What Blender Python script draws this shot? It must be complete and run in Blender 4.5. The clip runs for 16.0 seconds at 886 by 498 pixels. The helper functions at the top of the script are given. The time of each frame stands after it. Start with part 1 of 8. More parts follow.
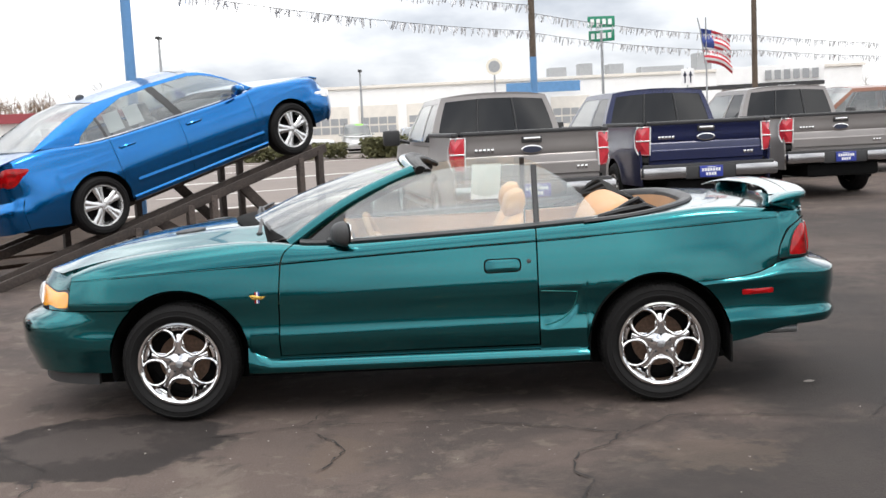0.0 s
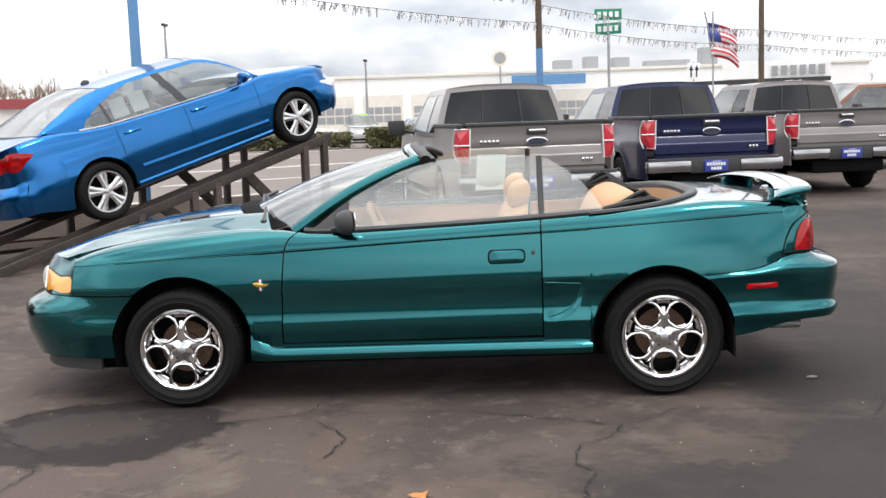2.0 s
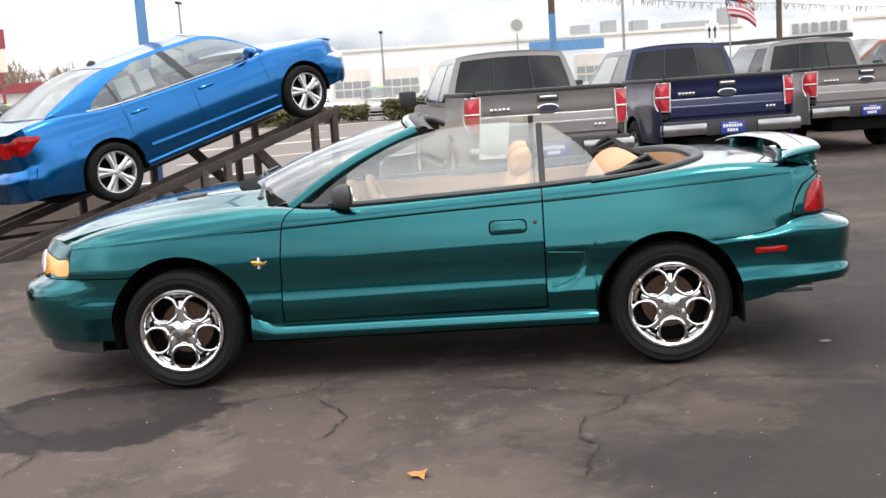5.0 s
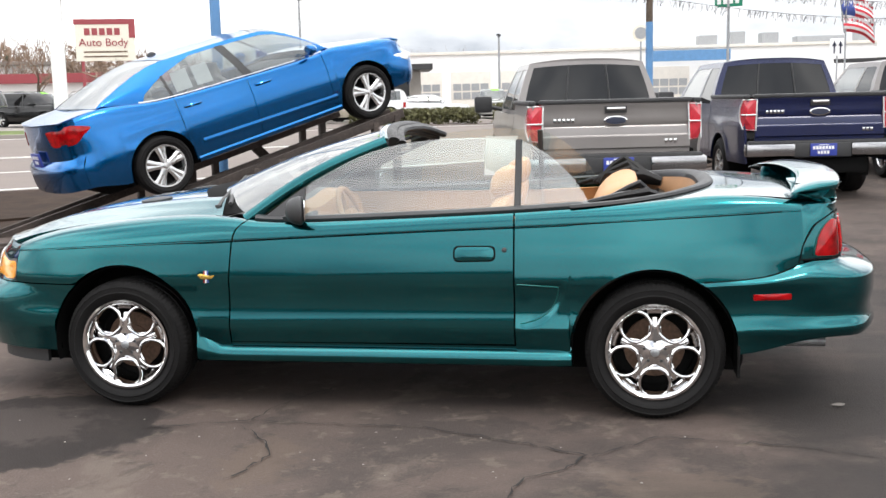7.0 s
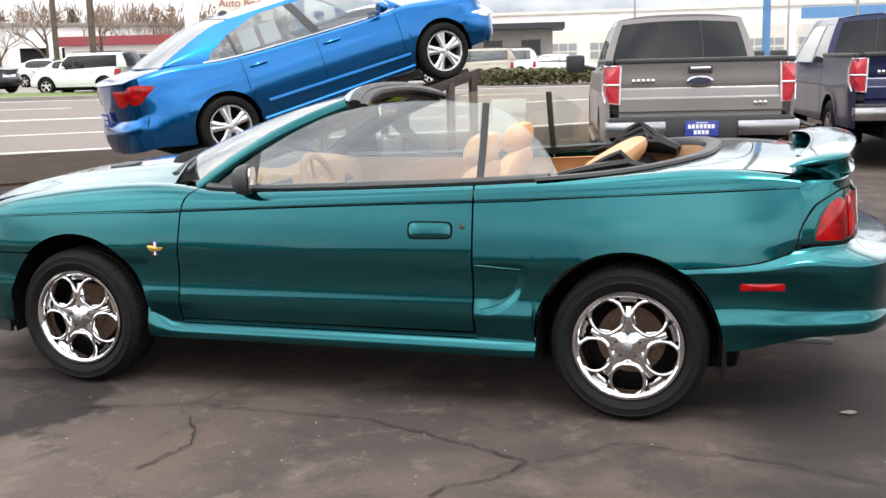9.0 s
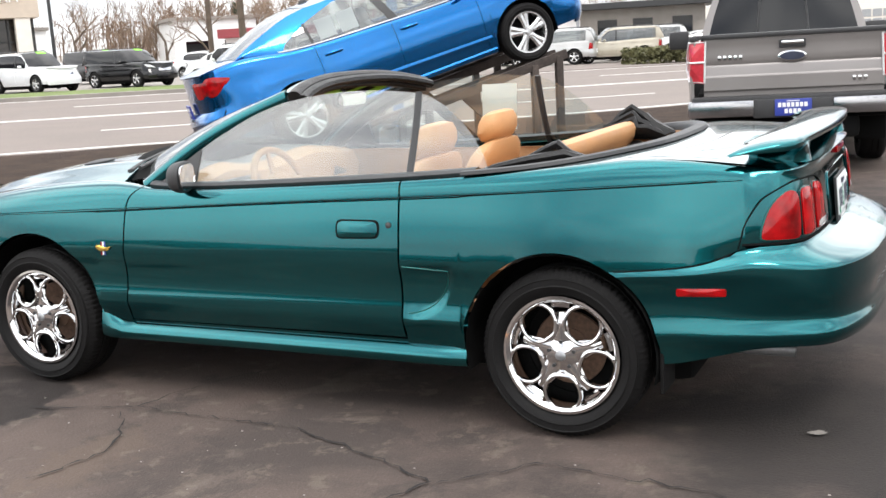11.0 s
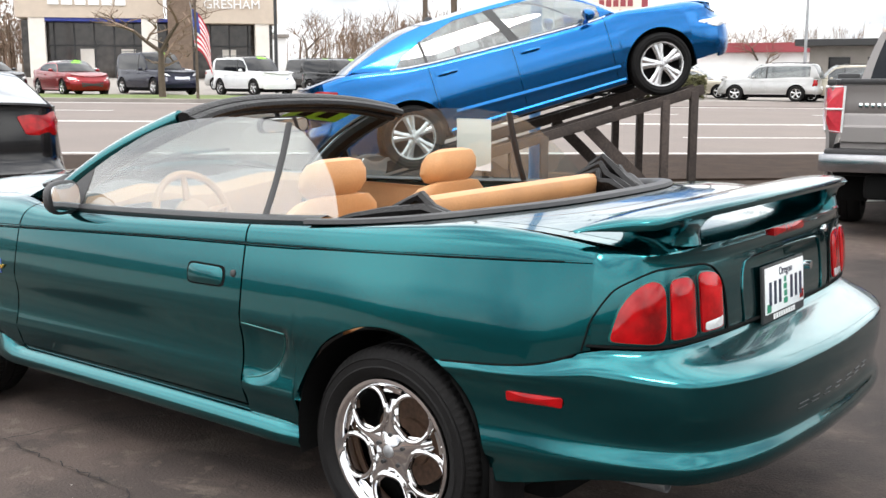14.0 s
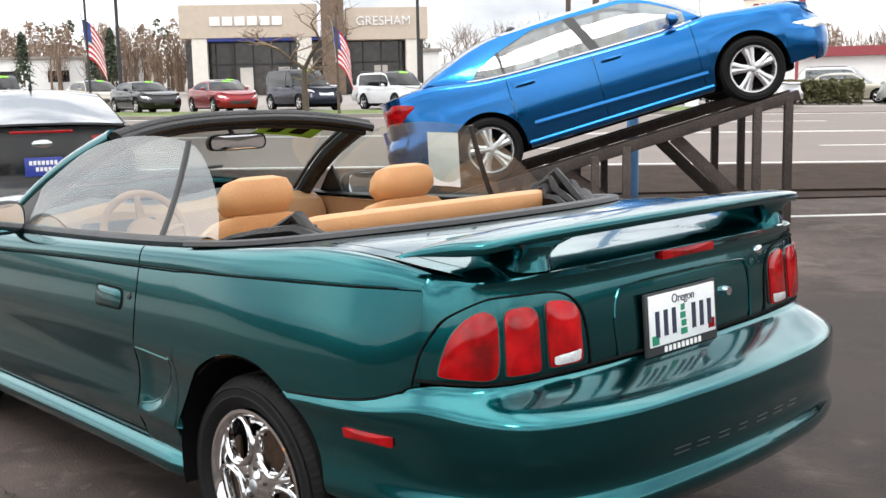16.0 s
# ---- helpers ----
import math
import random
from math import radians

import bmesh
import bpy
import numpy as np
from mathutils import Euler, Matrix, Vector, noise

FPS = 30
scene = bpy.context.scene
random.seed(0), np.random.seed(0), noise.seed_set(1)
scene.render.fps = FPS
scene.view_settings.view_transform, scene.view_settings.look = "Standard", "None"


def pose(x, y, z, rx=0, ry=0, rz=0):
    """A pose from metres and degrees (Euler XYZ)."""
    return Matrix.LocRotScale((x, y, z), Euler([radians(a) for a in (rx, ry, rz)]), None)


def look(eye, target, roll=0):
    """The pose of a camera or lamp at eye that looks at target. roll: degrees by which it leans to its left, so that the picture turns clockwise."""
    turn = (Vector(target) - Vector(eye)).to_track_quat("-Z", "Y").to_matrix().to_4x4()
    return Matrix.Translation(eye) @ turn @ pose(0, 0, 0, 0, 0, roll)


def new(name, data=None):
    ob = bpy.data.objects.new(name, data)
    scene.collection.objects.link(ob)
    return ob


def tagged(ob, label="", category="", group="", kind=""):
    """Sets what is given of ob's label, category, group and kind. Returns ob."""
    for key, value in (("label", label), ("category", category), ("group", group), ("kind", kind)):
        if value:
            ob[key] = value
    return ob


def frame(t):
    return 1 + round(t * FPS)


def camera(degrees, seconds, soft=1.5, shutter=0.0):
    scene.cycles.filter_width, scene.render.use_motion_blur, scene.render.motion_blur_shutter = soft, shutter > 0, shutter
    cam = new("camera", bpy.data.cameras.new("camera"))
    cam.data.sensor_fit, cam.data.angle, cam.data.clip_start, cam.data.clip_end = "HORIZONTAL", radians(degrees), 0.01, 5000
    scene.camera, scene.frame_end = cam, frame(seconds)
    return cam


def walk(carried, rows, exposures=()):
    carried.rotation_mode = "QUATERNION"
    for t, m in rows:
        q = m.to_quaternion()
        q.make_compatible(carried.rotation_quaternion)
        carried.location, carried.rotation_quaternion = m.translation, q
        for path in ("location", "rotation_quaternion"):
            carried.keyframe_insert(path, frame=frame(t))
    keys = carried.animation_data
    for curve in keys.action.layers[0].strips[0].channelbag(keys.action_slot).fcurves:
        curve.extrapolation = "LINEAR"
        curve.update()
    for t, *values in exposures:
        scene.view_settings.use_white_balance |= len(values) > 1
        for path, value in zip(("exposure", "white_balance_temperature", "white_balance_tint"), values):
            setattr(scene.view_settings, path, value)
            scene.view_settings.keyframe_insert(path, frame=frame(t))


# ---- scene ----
cam = camera(44.8, 16.0)
PATH = [
    (0, (0.333, -6.443, 1.513), (0.271, -4.457, 1.283), -2.8),
    (0.5, (0.337, -6.447, 1.502), (0.27, -4.462, 1.272), -3.4),
    (1, (0.341, -6.437, 1.506), (0.268, -4.452, 1.267), -2.2),
    (1.5, (0.332, -6.435, 1.498), (0.264, -4.451, 1.253), -2.3),
    (2, (0.326, -6.433, 1.506), (0.258, -4.449, 1.26), -2.0),
    (2.5, (0.327, -6.431, 1.501), (0.257, -4.447, 1.26), -2.1),
    (3, (0.322, -6.42, 1.502), (0.249, -4.438, 1.243), -2.2),
    (3.5, (0.335, -6.412, 1.494), (0.253, -4.432, 1.224), -2.6),
    (4, (0.356, -6.412, 1.491), (0.268, -4.435, 1.202), -2.9),
    (4.2, (0.372, -6.416, 1.495), (0.279, -4.44, 1.199), -3.4),
    (6.3, (0.812, -5.903, 1.478), (0.625, -3.935, 1.18), -2.8),
    (6.5, (0.919, -5.836, 1.467), (0.673, -3.867, 1.213), -2.3),
    (7, (1.139, -5.7, 1.489), (0.808, -3.748, 1.206), -1.4),
    (7.5, (1.285, -5.449, 1.468), (0.852, -3.52, 1.165), -1.6),
    (8, (1.409, -5.259, 1.462), (1.012, -3.328, 1.127), -3.2),
    (8.5, (1.595, -5.146, 1.45), (1.094, -3.237, 1.123), -1.9),
    (9, (1.818, -5.046, 1.464), (1.233, -3.166, 1.115), -1.5),
    (9.2, (1.888, -5.001, 1.45), (1.301, -3.121, 1.101), -2.2),
    (11.3, (2.665, -4.3, 1.437), (1.737, -2.566, 1.074), -3.1),
    (11.5, (2.715, -4.21, 1.413), (1.75, -2.492, 1.07), -2.7),
    (12, (2.827, -3.964, 1.442), (1.821, -2.279, 1.06), -2.7),
    (12.5, (2.961, -3.798, 1.443), (1.845, -2.171, 1.122), -3.2),
    (13, (3.148, -3.634, 1.442), (1.934, -2.08, 1.111), -1.2),
    (13.5, (3.248, -3.466, 1.436), (2.044, -1.905, 1.1), -1.9),
    (14, (3.309, -3.215, 1.433), (2.096, -1.658, 1.114), -0.0),
    (14.5, (3.379, -3.073, 1.426), (2.148, -1.534, 1.083), -2.1),
    (15, (3.577, -2.921, 1.436), (2.223, -1.475, 1.159), -0.6),
    (15.5, (3.723, -2.755, 1.444), (2.352, -1.328, 1.151), -2.1),
    (16, (3.792, -2.494, 1.426), (2.357, -1.132, 1.131), -1.3),
]
walk(cam, [(t, look(e, g, r)) for t, e, g, r in PATH], [(0.0, 0.44), (3.5, 0.46), (6.5, 0.62), (9.0, 0.70), (11.5, 0.80), (12.5, 0.82), (14.0, 0.72), (15.0, 0.64), (16.0, 0.55)])

# ---- world, sun ----
world = bpy.data.worlds.new("sky")
scene.world = world
world.use_nodes = True
wn, wl = world.node_tree.nodes, world.node_tree.links
wn.clear()
w_out = wn.new("ShaderNodeOutputWorld")
w_bg = wn.new("ShaderNodeBackground")
w_sky = wn.new("ShaderNodeTexSky")
w_sky.sky_type, w_sky.sun_disc = "NISHITA", False
w_sky.sun_elevation, w_sky.sun_rotation = radians(42), radians(200)
w_co = wn.new("ShaderNodeTexCoord")
w_map = wn.new("ShaderNodeMapping")
w_map.inputs["Scale"].default_value = (1.0, 1.0, 2.6)
w_noise = wn.new("ShaderNodeTexNoise")
w_noise.inputs["Scale"].default_value, w_noise.inputs["Detail"].default_value = 2.3, 7
w_noise.inputs["Roughness"].default_value = 0.52
w_ramp = wn.new("ShaderNodeValToRGB")
w_ramp.color_ramp.elements[0].position, w_ramp.color_ramp.elements[0].color = 0.36, (3.7, 4.0, 4.6, 1)
w_ramp.color_ramp.elements[1].position, w_ramp.color_ramp.elements[1].color = 0.60, (12.6, 12.5, 12.4, 1)
w_mix = wn.new("ShaderNodeMix")
w_mix.data_type = "RGBA"
w_mix.inputs["Factor"].default_value = 0.93
wl.new(w_co.outputs["Generated"], w_map.inputs["Vector"])
wl.new(w_map.outputs["Vector"], w_noise.inputs["Vector"])
wl.new(w_noise.outputs["Fac"], w_ramp.inputs["Fac"])
wl.new(w_sky.outputs["Color"], w_mix.inputs["A"])
wl.new(w_ramp.outputs["Color"], w_mix.inputs["B"])
wl.new(w_mix.outputs["Result"], w_bg.inputs["Color"])
w_sep, w_grad = wn.new("ShaderNodeSeparateXYZ"), wn.new("ShaderNodeMapRange")
wl.new(w_co.outputs["Generated"], w_sep.inputs["Vector"])
wl.new(w_sep.outputs["Z"], w_grad.inputs["Value"])
w_grad.inputs["To Min"].default_value, w_grad.inputs["To Max"].default_value = 0.100, 0.215
wl.new(w_grad.outputs["Result"], w_bg.inputs["Strength"])
wl.new(w_bg.outputs["Background"], w_out.inputs["Surface"])

sun = new("sun", bpy.data.lights.new("sun", "SUN"))
sun.data.energy, sun.data.angle, sun.data.color = 0.7, radians(14), (1.0, 0.96, 0.9)
sun.matrix_world = look((4, -6, 9), (0, 0, 0))


# ---- materials ----
def mat(name, color, rough=0.5, metal=0.0, var=0.15, scale=6.0, bump=0.0, fine=60.0, coat=0.0, coat_rough=0.04,
        tint=None, emit=0.0, transmission=0.0, spec=0.5, per_object=0.0):
    """A procedural surface: base colour varied at two scales, with roughness variation and fine relief."""
    m = bpy.data.materials.new(name)
    m.use_nodes = True
    n, l = m.node_tree.nodes, m.node_tree.links
    b = n["Principled BSDF"]
    b.inputs["Roughness"].default_value, b.inputs["Metallic"].default_value = rough, metal
    b.inputs["Coat Weight"].default_value, b.inputs["Coat Roughness"].default_value = coat, coat_rough
    b.inputs["Transmission Weight"].default_value = transmission
    b.inputs["Specular IOR Level"].default_value = spec
    co = n.new("ShaderNodeTexCoord")
    big = n.new("ShaderNodeTexNoise")
    big.inputs["Scale"].default_value, big.inputs["Detail"].default_value = scale, 5
    small = n.new("ShaderNodeTexNoise")
    small.inputs["Scale"].default_value, small.inputs["Detail"].default_value = fine, 4
    l.new(co.outputs["Object"], big.inputs["Vector"])
    l.new(co.outputs["Object"], small.inputs["Vector"])
    add = n.new("ShaderNodeMath")
    add.operation = "ADD"
    l.new(big.outputs["Fac"], add.inputs[0])
    l.new(small.outputs["Fac"], add.inputs[1])
    ramp = n.new("ShaderNodeValToRGB")
    e = ramp.color_ramp.elements
    lo = [max(0.0, c * (1 - var)) for c in color]
    hi = [min(1.0, c * (1 + var)) for c in (tint or color)]
    e[0].position, e[0].color = 0.35, (*lo, 1)
    e[1].position, e[1].color = 0.65, (*hi, 1)
    half = n.new("ShaderNodeMath")
    half.operation = "MULTIPLY"
    half.inputs[1].default_value = 0.5
    l.new(add.outputs[0], half.inputs[0])
    l.new(half.outputs[0], ramp.inputs["Fac"])
    last = ramp.outputs["Color"]
    if per_object:
        info, hsv, mr = n.new("ShaderNodeObjectInfo"), n.new("ShaderNodeHueSaturation"), n.new("ShaderNodeMapRange")
        mr.inputs["To Min"].default_value, mr.inputs["To Max"].default_value = 1 - per_object, 1 + per_object
        l.new(info.outputs["Random"], mr.inputs["Value"])
        l.new(mr.outputs["Result"], hsv.inputs["Value"])
        l.new(last, hsv.inputs["Color"])
        last = hsv.outputs["Color"]
    l.new(last, b.inputs["Base Color"])
    if emit:
        l.new(last, b.inputs["Emission Color"])
        b.inputs["Emission Strength"].default_value = emit
    if bump:
        bp = n.new("ShaderNodeBump")
        bp.inputs["Strength"].default_value, bp.inputs["Distance"].default_value = bump, 0.01
        l.new(add.outputs[0], bp.inputs["Height"])
        l.new(bp.outputs["Normal"], b.inputs["Normal"])
    if rough > 0.15 and not coat:
        rr = n.new("ShaderNodeMapRange")
        rr.inputs["To Min"].default_value, rr.inputs["To Max"].default_value = max(0.02, rough - 0.12), min(1, rough + 0.12)
        l.new(big.outputs["Fac"], rr.inputs["Value"])
        l.new(rr.outputs["Result"], b.inputs["Roughness"])
    return m


def paint(name, color, metal=0.55, rough=0.34, flake=0.25, coat=1.0):
    """Car paint: metallic base with flakes under a clear coat."""
    m = mat(name, color, rough, metal, 0.10, 1.5, 0.0, 900.0, coat=coat, coat_rough=0.02)
    n, l = m.node_tree.nodes, m.node_tree.links
    b = n["Principled BSDF"]
    co = n.new("ShaderNodeTexCoord")
    v = n.new("ShaderNodeTexVoronoi")
    v.inputs["Scale"].default_value = 700
    l.new(co.outputs["Object"], v.inputs["Vector"])
    mr = n.new("ShaderNodeMapRange")
    mr.inputs["To Min"].default_value, mr.inputs["To Max"].default_value = rough - 0.1 * flake, rough + 0.4 * flake
    l.new(v.outputs["Distance"], mr.inputs["Value"])
    l.new(mr.outputs["Result"], b.inputs["Roughness"])
    return m


def glass(name, color=(0.9, 0.95, 0.93), rough=0.0, mirror=0.10, haze=0.0, haze_color=(0.75, 0.8, 0.8)):
    """A thin pane: see-through, with a gloss that grows at grazing angles and a pale haze painted in."""
    m = bpy.data.materials.new(name)
    m.use_nodes = True
    n, l = m.node_tree.nodes, m.node_tree.links
    n.clear()
    out, tr, gl = n.new("ShaderNodeOutputMaterial"), n.new("ShaderNodeBsdfTransparent"), n.new("ShaderNodeBsdfGlossy")
    tr.inputs["Color"].default_value = (*color, 1)
    gl.inputs["Roughness"].default_value = 0.015
    lw = n.new("ShaderNodeLayerWeight")
    lw.inputs["Blend"].default_value = 0.5
    pw = n.new("ShaderNodeMath")
    pw.operation = "POWER"
    pw.inputs[1].default_value = 3.2
    l.new(lw.outputs["Facing"], pw.inputs[0])
    fr = n.new("ShaderNodeMapRange")
    fr.inputs["To Min"].default_value, fr.inputs["To Max"].default_value = mirror, 0.9
    l.new(pw.outputs[0], fr.inputs["Value"])
    mix = n.new("ShaderNodeMixShader")
    l.new(fr.outputs["Result"], mix.inputs["Fac"])
    l.new(tr.outputs["BSDF"], mix.inputs[1])
    l.new(gl.outputs["BSDF"], mix.inputs[2])
    last = mix.outputs["Shader"]
    if haze:
        di = n.new("ShaderNodeBsdfDiffuse")
        di.inputs["Color"].default_value = (*haze_color, 1)
        mix2 = n.new("ShaderNodeMixShader")
        nz = n.new("ShaderNodeTexNoise")
        nz.inputs["Scale"].default_value = 5
        mr = n.new("ShaderNodeMapRange")
        mr.inputs["To Min"].default_value, mr.inputs["To Max"].default_value = haze * 0.6, haze * 1.4
        l.new(nz.outputs["Fac"], mr.inputs["Value"])
        l.new(mr.outputs["Result"], mix2.inputs["Fac"])
        l.new(last, mix2.inputs[1])
        l.new(di.outputs["BSDF"], mix2.inputs[2])
        last = mix2.outputs["Shader"]
    l.new(last, out.inputs["Surface"])
    return m


GREEN = paint("green_metallic_paint", (0.002, 0.117, 0.130), 0.97, 0.14, 0.10, 0.8)
BLUE = paint("blue_metallic_paint", (0.001, 0.125, 0.37), 0.92, 0.18, 0.12, 0.7)
GREY_P = paint("grey_metallic_paint", (0.23, 0.213, 0.205), 0.30, 0.32, coat=0.35)
NAVY_P = paint("navy_metallic_paint", (0.006, 0.011, 0.055), 0.25, 0.24, coat=0.4)
NAVY_D = paint("black_navy_paint", (0.004, 0.006, 0.022), 0.3, 0.2, coat=0.15)
BLACK_P = paint("black_paint", (0.0022, 0.0022, 0.0026), 0.0, 0.12, coat=0.3)
BROWN_P = paint("copper_paint", (0.17, 0.065, 0.035), 0.3, 0.35, coat=0.4)
RED_P = paint("red_paint", (0.24, 0.006, 0.010), 0.5, 0.25, coat=0.5)
WHITE_P = paint("white_paint_car", (0.72, 0.73, 0.74), 0.0, 0.3)
SILVER_P = paint("silver_paint", (0.46, 0.46, 0.45), 0.6, 0.35)
TAN_P = paint("tan_paint", (0.42, 0.38, 0.30), 0.3, 0.35)
CHROME = mat("chrome", (0.80, 0.80, 0.80), 0.06, 1.0, 0.03)
# duller grey chrome for the pickups' bumper ends
BUMPER_M = mat("grey_chrome", (0.42, 0.42, 0.43), 0.16, 1.0, 0.12, 5)
ALLOY = mat("silver_alloy", (0.62, 0.62, 0.62), 0.25, 0.85, 0.06)
RUBBER = mat("tyre_rubber", (0.0050, 0.0046, 0.0046), 0.72, 0, 0.4, 9, 0.2, 120, spec=0.25)
TRIM = mat("black_plastic_trim", (0.03, 0.03, 0.031), 0.5, 0, 0.2, 12, 0.1, 200)
DARK = mat("dark_underbody", (0.005, 0.005, 0.005), 0.85, 0, 0.3, spec=0.12)
VINYL = mat("black_vinyl", (0.006, 0.0055, 0.0055), 0.42, 0, 0.3, 8, 0.4, 90, spec=0.32)
TAN = mat("tan_leather", (0.52, 0.27, 0.115), 0.5, 0, 0.10, 7, 0.15, 160)
TAN_D = mat("tan_interior_plastic", (0.40, 0.22, 0.11), 0.6, 0, 0.12, 9, 0.1, 200)
DASH = mat("dark_dash_vinyl", (0.05, 0.047, 0.045), 0.6, 0, 0.2, 9, 0.1, 200)
GLASS = glass("car_glass", (0.86, 0.94, 0.91), mirror=0.17, haze=0.08)
GLASS_W = glass("windscreen_glass", (0.82, 0.88, 0.85), mirror=0.18, haze=0.06)
GLASS_B = glass("tinted_car_glass", (0.42, 0.45, 0.45), mirror=0.13, haze=0.05)
GLASS_S = glass("sky_bright_car_glass", (0.35, 0.38, 0.38), mirror=0.48, haze=0.12)
GLASS_D = mat("dark_privacy_glass", (0.006, 0.0065, 0.0075), 0.04, 0, 0.2, 3, 0, 60, spec=0.45)
RED_L = mat("red_lamp_lens", (0.17, 0.001, 0.002), 0.10, 0, 0.25, 5, 0.0, 18, coat=0.4, tint=(0.40, 0.003, 0.005), spec=0.3)
RED_T = mat("bright_red_lens", (0.50, 0.03, 0.045), 0.15, 0, 0.2, 9, 0.0, 30, coat=0.6)
CLEAR_L = mat("clear_lamp_lens", (0.72, 0.72, 0.72), 0.10, 0.3, 0.15, 30, 0.2, 120, coat=1.0)
AMBER_L = mat("amber_lamp_lens", (0.85, 0.34, 0.02), 0.15, 0, 0.12, 30, 0.2, 120, coat=1.0)
PAPER = mat("white_paper", (0.80, 0.80, 0.80), 0.8, 0, 0.04)
PLATE = mat("white_plate", (0.78, 0.80, 0.80), 0.4, 0, 0.06)
PLATE_B = mat("blue_dealer_plate", (0.03, 0.05, 0.30), 0.4, 0, 0.1)
INK = mat("dark_ink", (0.02, 0.025, 0.05), 0.6, 0, 0.1)
WHITE = mat("white_lettering", (0.8, 0.8, 0.8), 0.5, 0, 0.05)
GOLD = mat("gold_emblem", (0.75, 0.50, 0.12), 0.25, 0.9, 0.1)
RUST = mat("rusty_disc", (0.12, 0.07, 0.045), 0.7, 0.3, 0.35, 15, 0.2)
LIME = mat("lime_price_paint", (0.22, 0.62, 0.03), 0.6, 0, 0.15)
WOOD = mat("dark_weathered_wood", (0.055, 0.042, 0.036), 0.85, 0, 0.4, 5, 0.5, 40, per_object=0.25)
POLE_B = mat("blue_painted_steel", (0.10, 0.24, 0.45), 0.45, 0, 0.15, 3, 0.1)
STEEL = mat("galvanised_steel", (0.35, 0.36, 0.37), 0.45, 0.7, 0.15, 8)
# the brown mottle stands for reflections in the shopfront panes
SHOP_G = mat("shopfront_glass", (0.045, 0.038, 0.033), 0.06, 0, 0.6, 0.5, 0, 2.0, spec=0.6)
STUCCO = mat("cream_stucco", (0.52, 0.44, 0.36), 0.85, 0, 0.08, 2, 0.2, 30)
STUCCO_L = mat("pale_concrete_panel", (0.70, 0.66, 0.60), 0.8, 0, 0.08, 2, 0.2, 30)
WALL_W = mat("white_painted_wall", (0.80, 0.80, 0.79), 0.7, 0, 0.05, 1.5, 0.1)
MASON = mat("brown_stone_pylon", (0.16, 0.115, 0.085), 0.9, 0, 0.3, 3, 0.5, 20)
BARK = mat("tree_bark", (0.10, 0.075, 0.055), 0.9, 0, 0.3, 4, 0.6, 25)
TWIG = mat("bare_twigs", (0.20, 0.14, 0.10), 0.9, 0, 0.3, 2)
LEAF = mat("conifer_foliage", (0.045, 0.065, 0.035), 0.8, 0, 0.4, 2, 0, 8)
HEDGE_M = mat("hedge_foliage", (0.10, 0.098, 0.04), 0.8, 0, 0.4, 3, 0, 10)
GRASS_M = mat("verge_grass", (0.12, 0.16, 0.04), 0.9, 0, 0.35, 1.5, 0.4, 30)
MULCH = mat("bark_mulch", (0.042, 0.029, 0.022), 0.95, 0, 0.45, 3, 0.8, 50, spec=0.1)
CONC = mat("worn_concrete", (0.27, 0.245, 0.22), 0.9, 0, 0.2, 1.2, 0.4, 40)
LINE = mat("worn_white_road_paint", (0.62, 0.61, 0.58), 0.8, 0, 0.2, 3, 0.2, 30)
ROAD = mat("road_asphalt", (0.175, 0.145, 0.128), 0.9, 0, 0.14, 0.5, 0.4, 40)
CRACK = mat("crack_shadow", (0.014, 0.012, 0.011), 0.95, 0, 0.3)
FLAG_R = mat("red_flag_cloth", (0.55, 0.04, 0.06), 0.8, 0, 0.1)
FLAG_W = mat("white_flag_cloth", (0.78, 0.78, 0.78), 0.8, 0, 0.05)
FLAG_B = mat("blue_flag_cloth", (0.05, 0.08, 0.28), 0.8, 0, 0.1)
FRINGE = mat("foil_fringe", (0.62, 0.62, 0.65), 0.35, 0.4, 0.6, 6, 0, 20)
SIGN_G = mat("green_street_sign", (0.01, 0.22, 0.12), 0.5, 0, 0.08)
SIGN_R = mat("maroon_sign", (0.28, 0.05, 0.06), 0.6, 0, 0.1)
CREAM = mat("cream_sign_panel", (0.72, 0.68, 0.58), 0.6, 0, 0.06)


